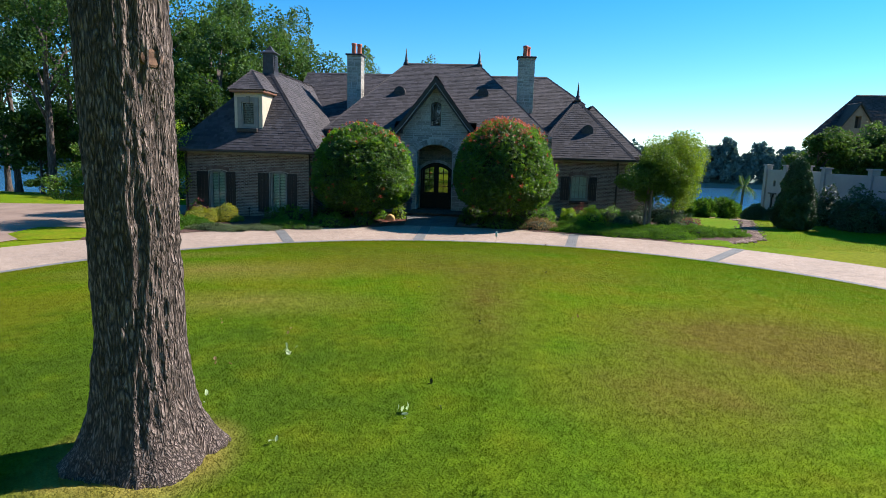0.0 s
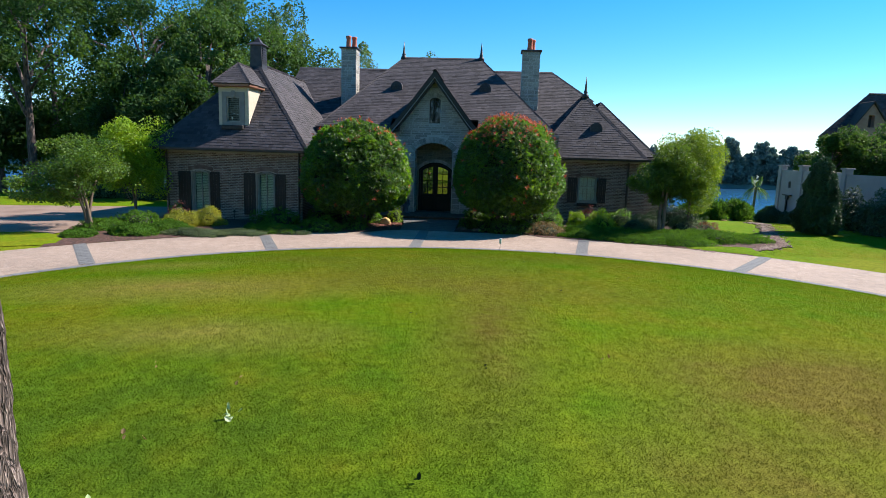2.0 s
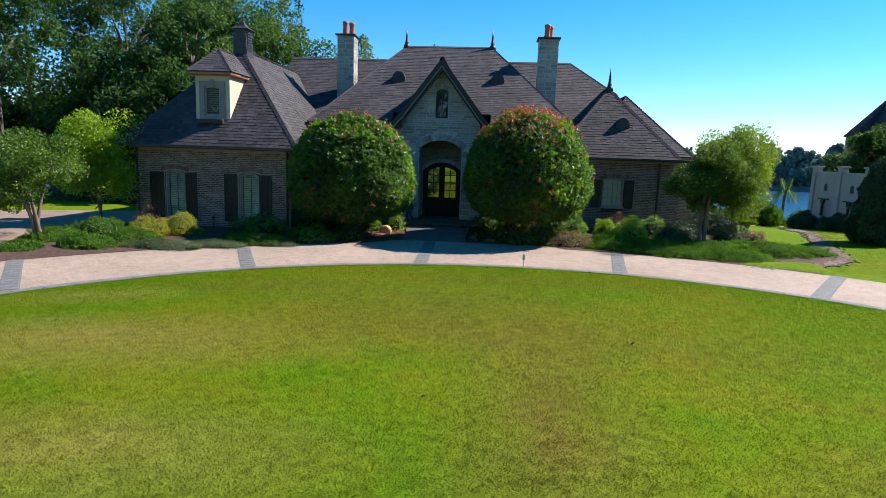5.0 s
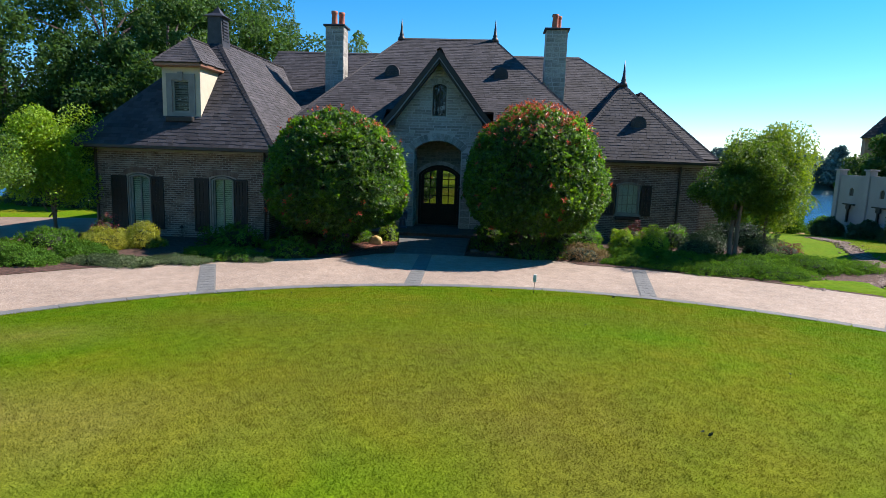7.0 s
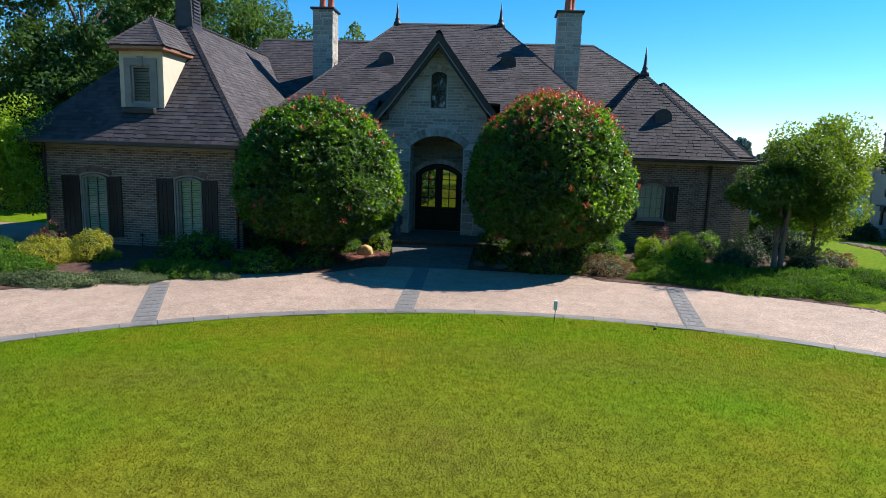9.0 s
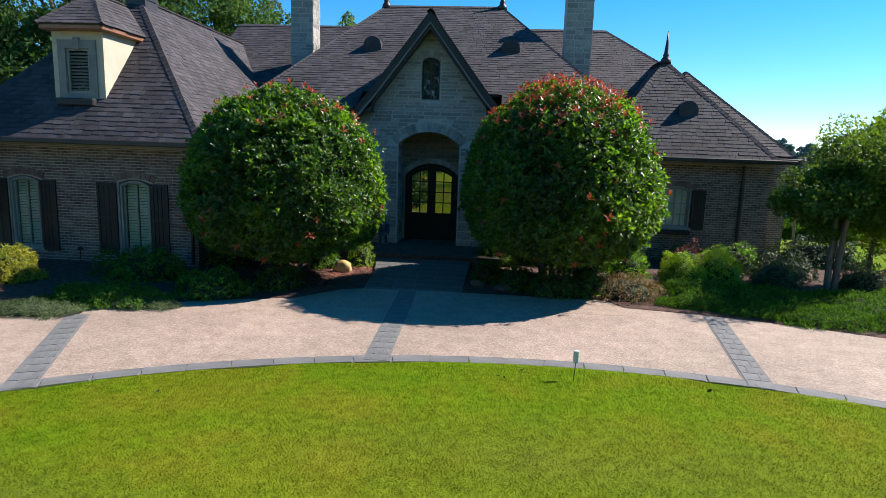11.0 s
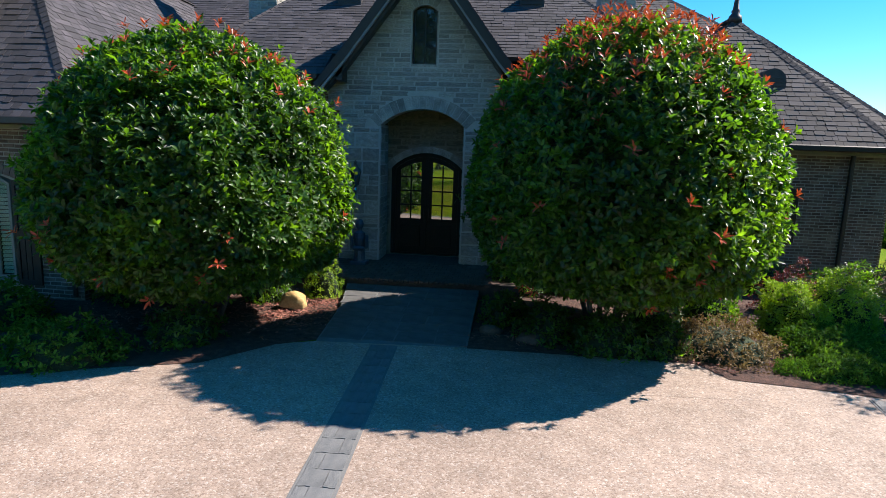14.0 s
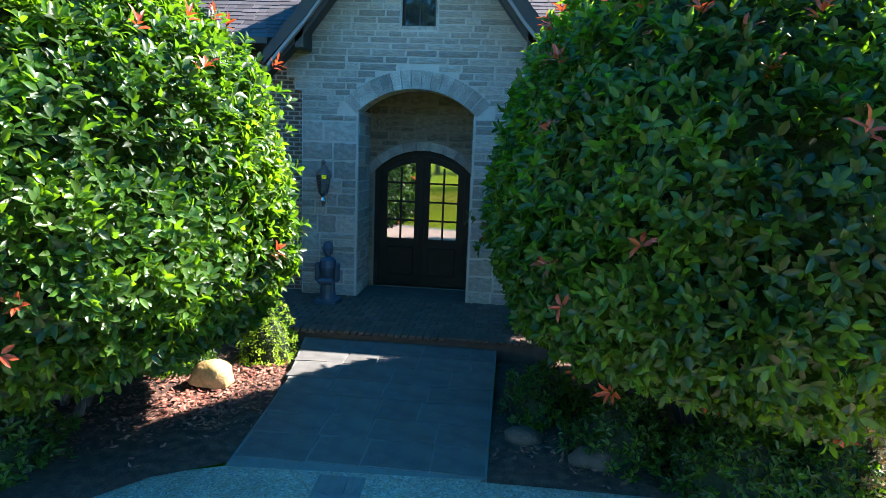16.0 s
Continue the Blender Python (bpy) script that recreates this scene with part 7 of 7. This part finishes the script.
for k, (x, y, big, mt) in enumerate(((0.28, 4.78, 1, "fresh"), (-1.52, 6.5, 1, "fresh"), (-2.28, 5.96, 0, "dry"), (-2.05, 5.98, 0, "dry"), (2.5, 8.75, 0, "dry"), (-0.79, 4.1, 0, "fresh"), (-3.05, 7.76, 0, "dry"), (-1.82, 7.42, 0, "dry"),
                                    (2.37, 12.97, 0, "inner"), (0.96, 8.1, 0, "inner"), (-0.25, 10.55, 0, "inner"), (0.2, 21.3, 0, "inner"), (-0.57, 21.7, 0, "inner"), (0.55, 21.75, 0, "inner"), (-1.67, 21.1, 0, "inner"),
                                    (-4.2, 20.0, 0, "inner"), (3.1, 21.3, 0, "inner"), (-1.9, 4.9, 1, "fresh"), (0.5, 5.5, 0, "inner"), (0.6, 5.0, 0, "inner"), (1.9, 17.6, 0, "inner"), (4.2, 15.2, 0, "inner"))):
    z = float(ground_height(x, y)) + 0.03
    gk = np.random.default_rng(600 + k)
    label = "pale green oak sprig lying on the lawn" if big else ("dry brown leaf lying on the lawn" if mt == "dry" else "dark withered leaf lying on the lawn")
    ob = thing("fallen_sprig" if big else "fallen_leaf", (x, y, z), label, "leaf", "fallen leaves")
    for q in gk.normal(0, 0.07 if big else 0.02, (7 if big else 2, 3)) * np.array([1, 1, 0.12]):
        v, f = whorl_arrays(q[None], gk.normal(0, 1, (1, 3)) + np.array([[0, 0, 0.6]]), 1, 0.085 if big else 0.06, 0.04)
        mesh_arrays("leaf", v, f, M[mt], ob)

# red mulch chips and leaf litter near the walk
g = np.random.default_rng(31)
lit = []
for cx, cy, sx, sy, n in ((-4.2, 28.5, 1.2, 0.8, 700), (-3.6, 29.3, 0.4, 0.7, 700), (-4.0, 27.8, 0.6, 0.5, 500), (3.0, 27.4, 0.8, 0.6, 400), (0.2, 27.6, 0.9, 0.5, 250), (-5.6, 27.2, 1.5, 0.6, 500)):
    lit.append(np.stack([g.normal(cx, sx * 0.6, n), g.normal(cy, sy * 0.6, n), g.uniform(0.03, 0.06, n)], 1))
lit = np.concatenate(lit)
keep = ~((lit[:, 0] > -3.05) & (lit[:, 0] < -0.75) & (lit[:, 1] > 26.5)) & (np.hypot(lit[:, 0] - CX, lit[:, 1] - CY) > DRIVE_R + 0.1)
v, f = card_arrays(lit[keep], 0.075, up=3.0, aspect=0.5)
M["litter"] = material("red_leaf_litter", [(0.16, 0.05, 0.035), (0.34, 0.14, 0.10)], 6, 0.85, 0, 20, 0.2, island=0.4)
tagged(mesh_arrays("leaf_litter", v, f, M["litter"], kind="stuff"), "red-brown fallen leaves scattered on the mulch", "leaf litter")

# ---- grass blades of the lawn ----
g = np.random.default_rng(55)


def blades(x, y, h, name, label):
    n = len(x)
    z = ground_height(x, y)
    a = g.uniform(0, 6.283, n)
    w = 0.0036 * g.uniform(0.7, 1.4, n)
    hh = h * g.uniform(0.5, 1.3, n)
    lx, ly = g.normal(0, 0.9, n) * hh, g.normal(0, 0.9, n) * hh
    p = np.stack([x, y, z - 0.004], 1)
    s = np.stack([np.cos(a) * w, np.sin(a) * w, 0 * a], 1)
    v = np.stack([p - s, p + s, p + np.stack([lx, ly, hh], 1)], 1).reshape(-1, 3)
    ob = mesh_arrays(name, v, np.arange(3 * n).reshape(n, 3), BLADE, kind="stuff")
    return tagged(ob, label, "grass")


cand_x, cand_y = g.uniform(-12.5, 14.5, 1500000), 0.5 + 21.9 * g.uniform(0, 1, 1500000) ** 1.15
# thicker towards the near end of the lawn and along its rim
dist = np.hypot(cand_x - CX, np.maximum(cand_y - CY, 0))
inside = (dist < LAWN_R + 0.03) & (np.abs(cand_x - 0.3) < 2.2 + 0.78 * (cand_y + 0.5)) & (np.hypot(cand_x - OX, cand_y - OY) > 0.5)
blades(cand_x[inside], cand_y[inside], 0.029, "grass", "short mown green grass of the lawn")
rx, ry_ = g.uniform(10.5, 26, 60000), g.uniform(24, 40, 60000)
ok = (np.hypot(rx - CX, ry_ - CY) > DRIVE_R) & (rx > np.interp(ry_, [24.7, 25.9, 27.2, 29.4, 32.8, 36.5, 41.8], [11.2, 12.5, 13.7, 14.4, 15.7, 17.0, 18.7]))
blades(rx[ok], ry_[ok], 0.06, "grass", "mown grass of the side lawn")
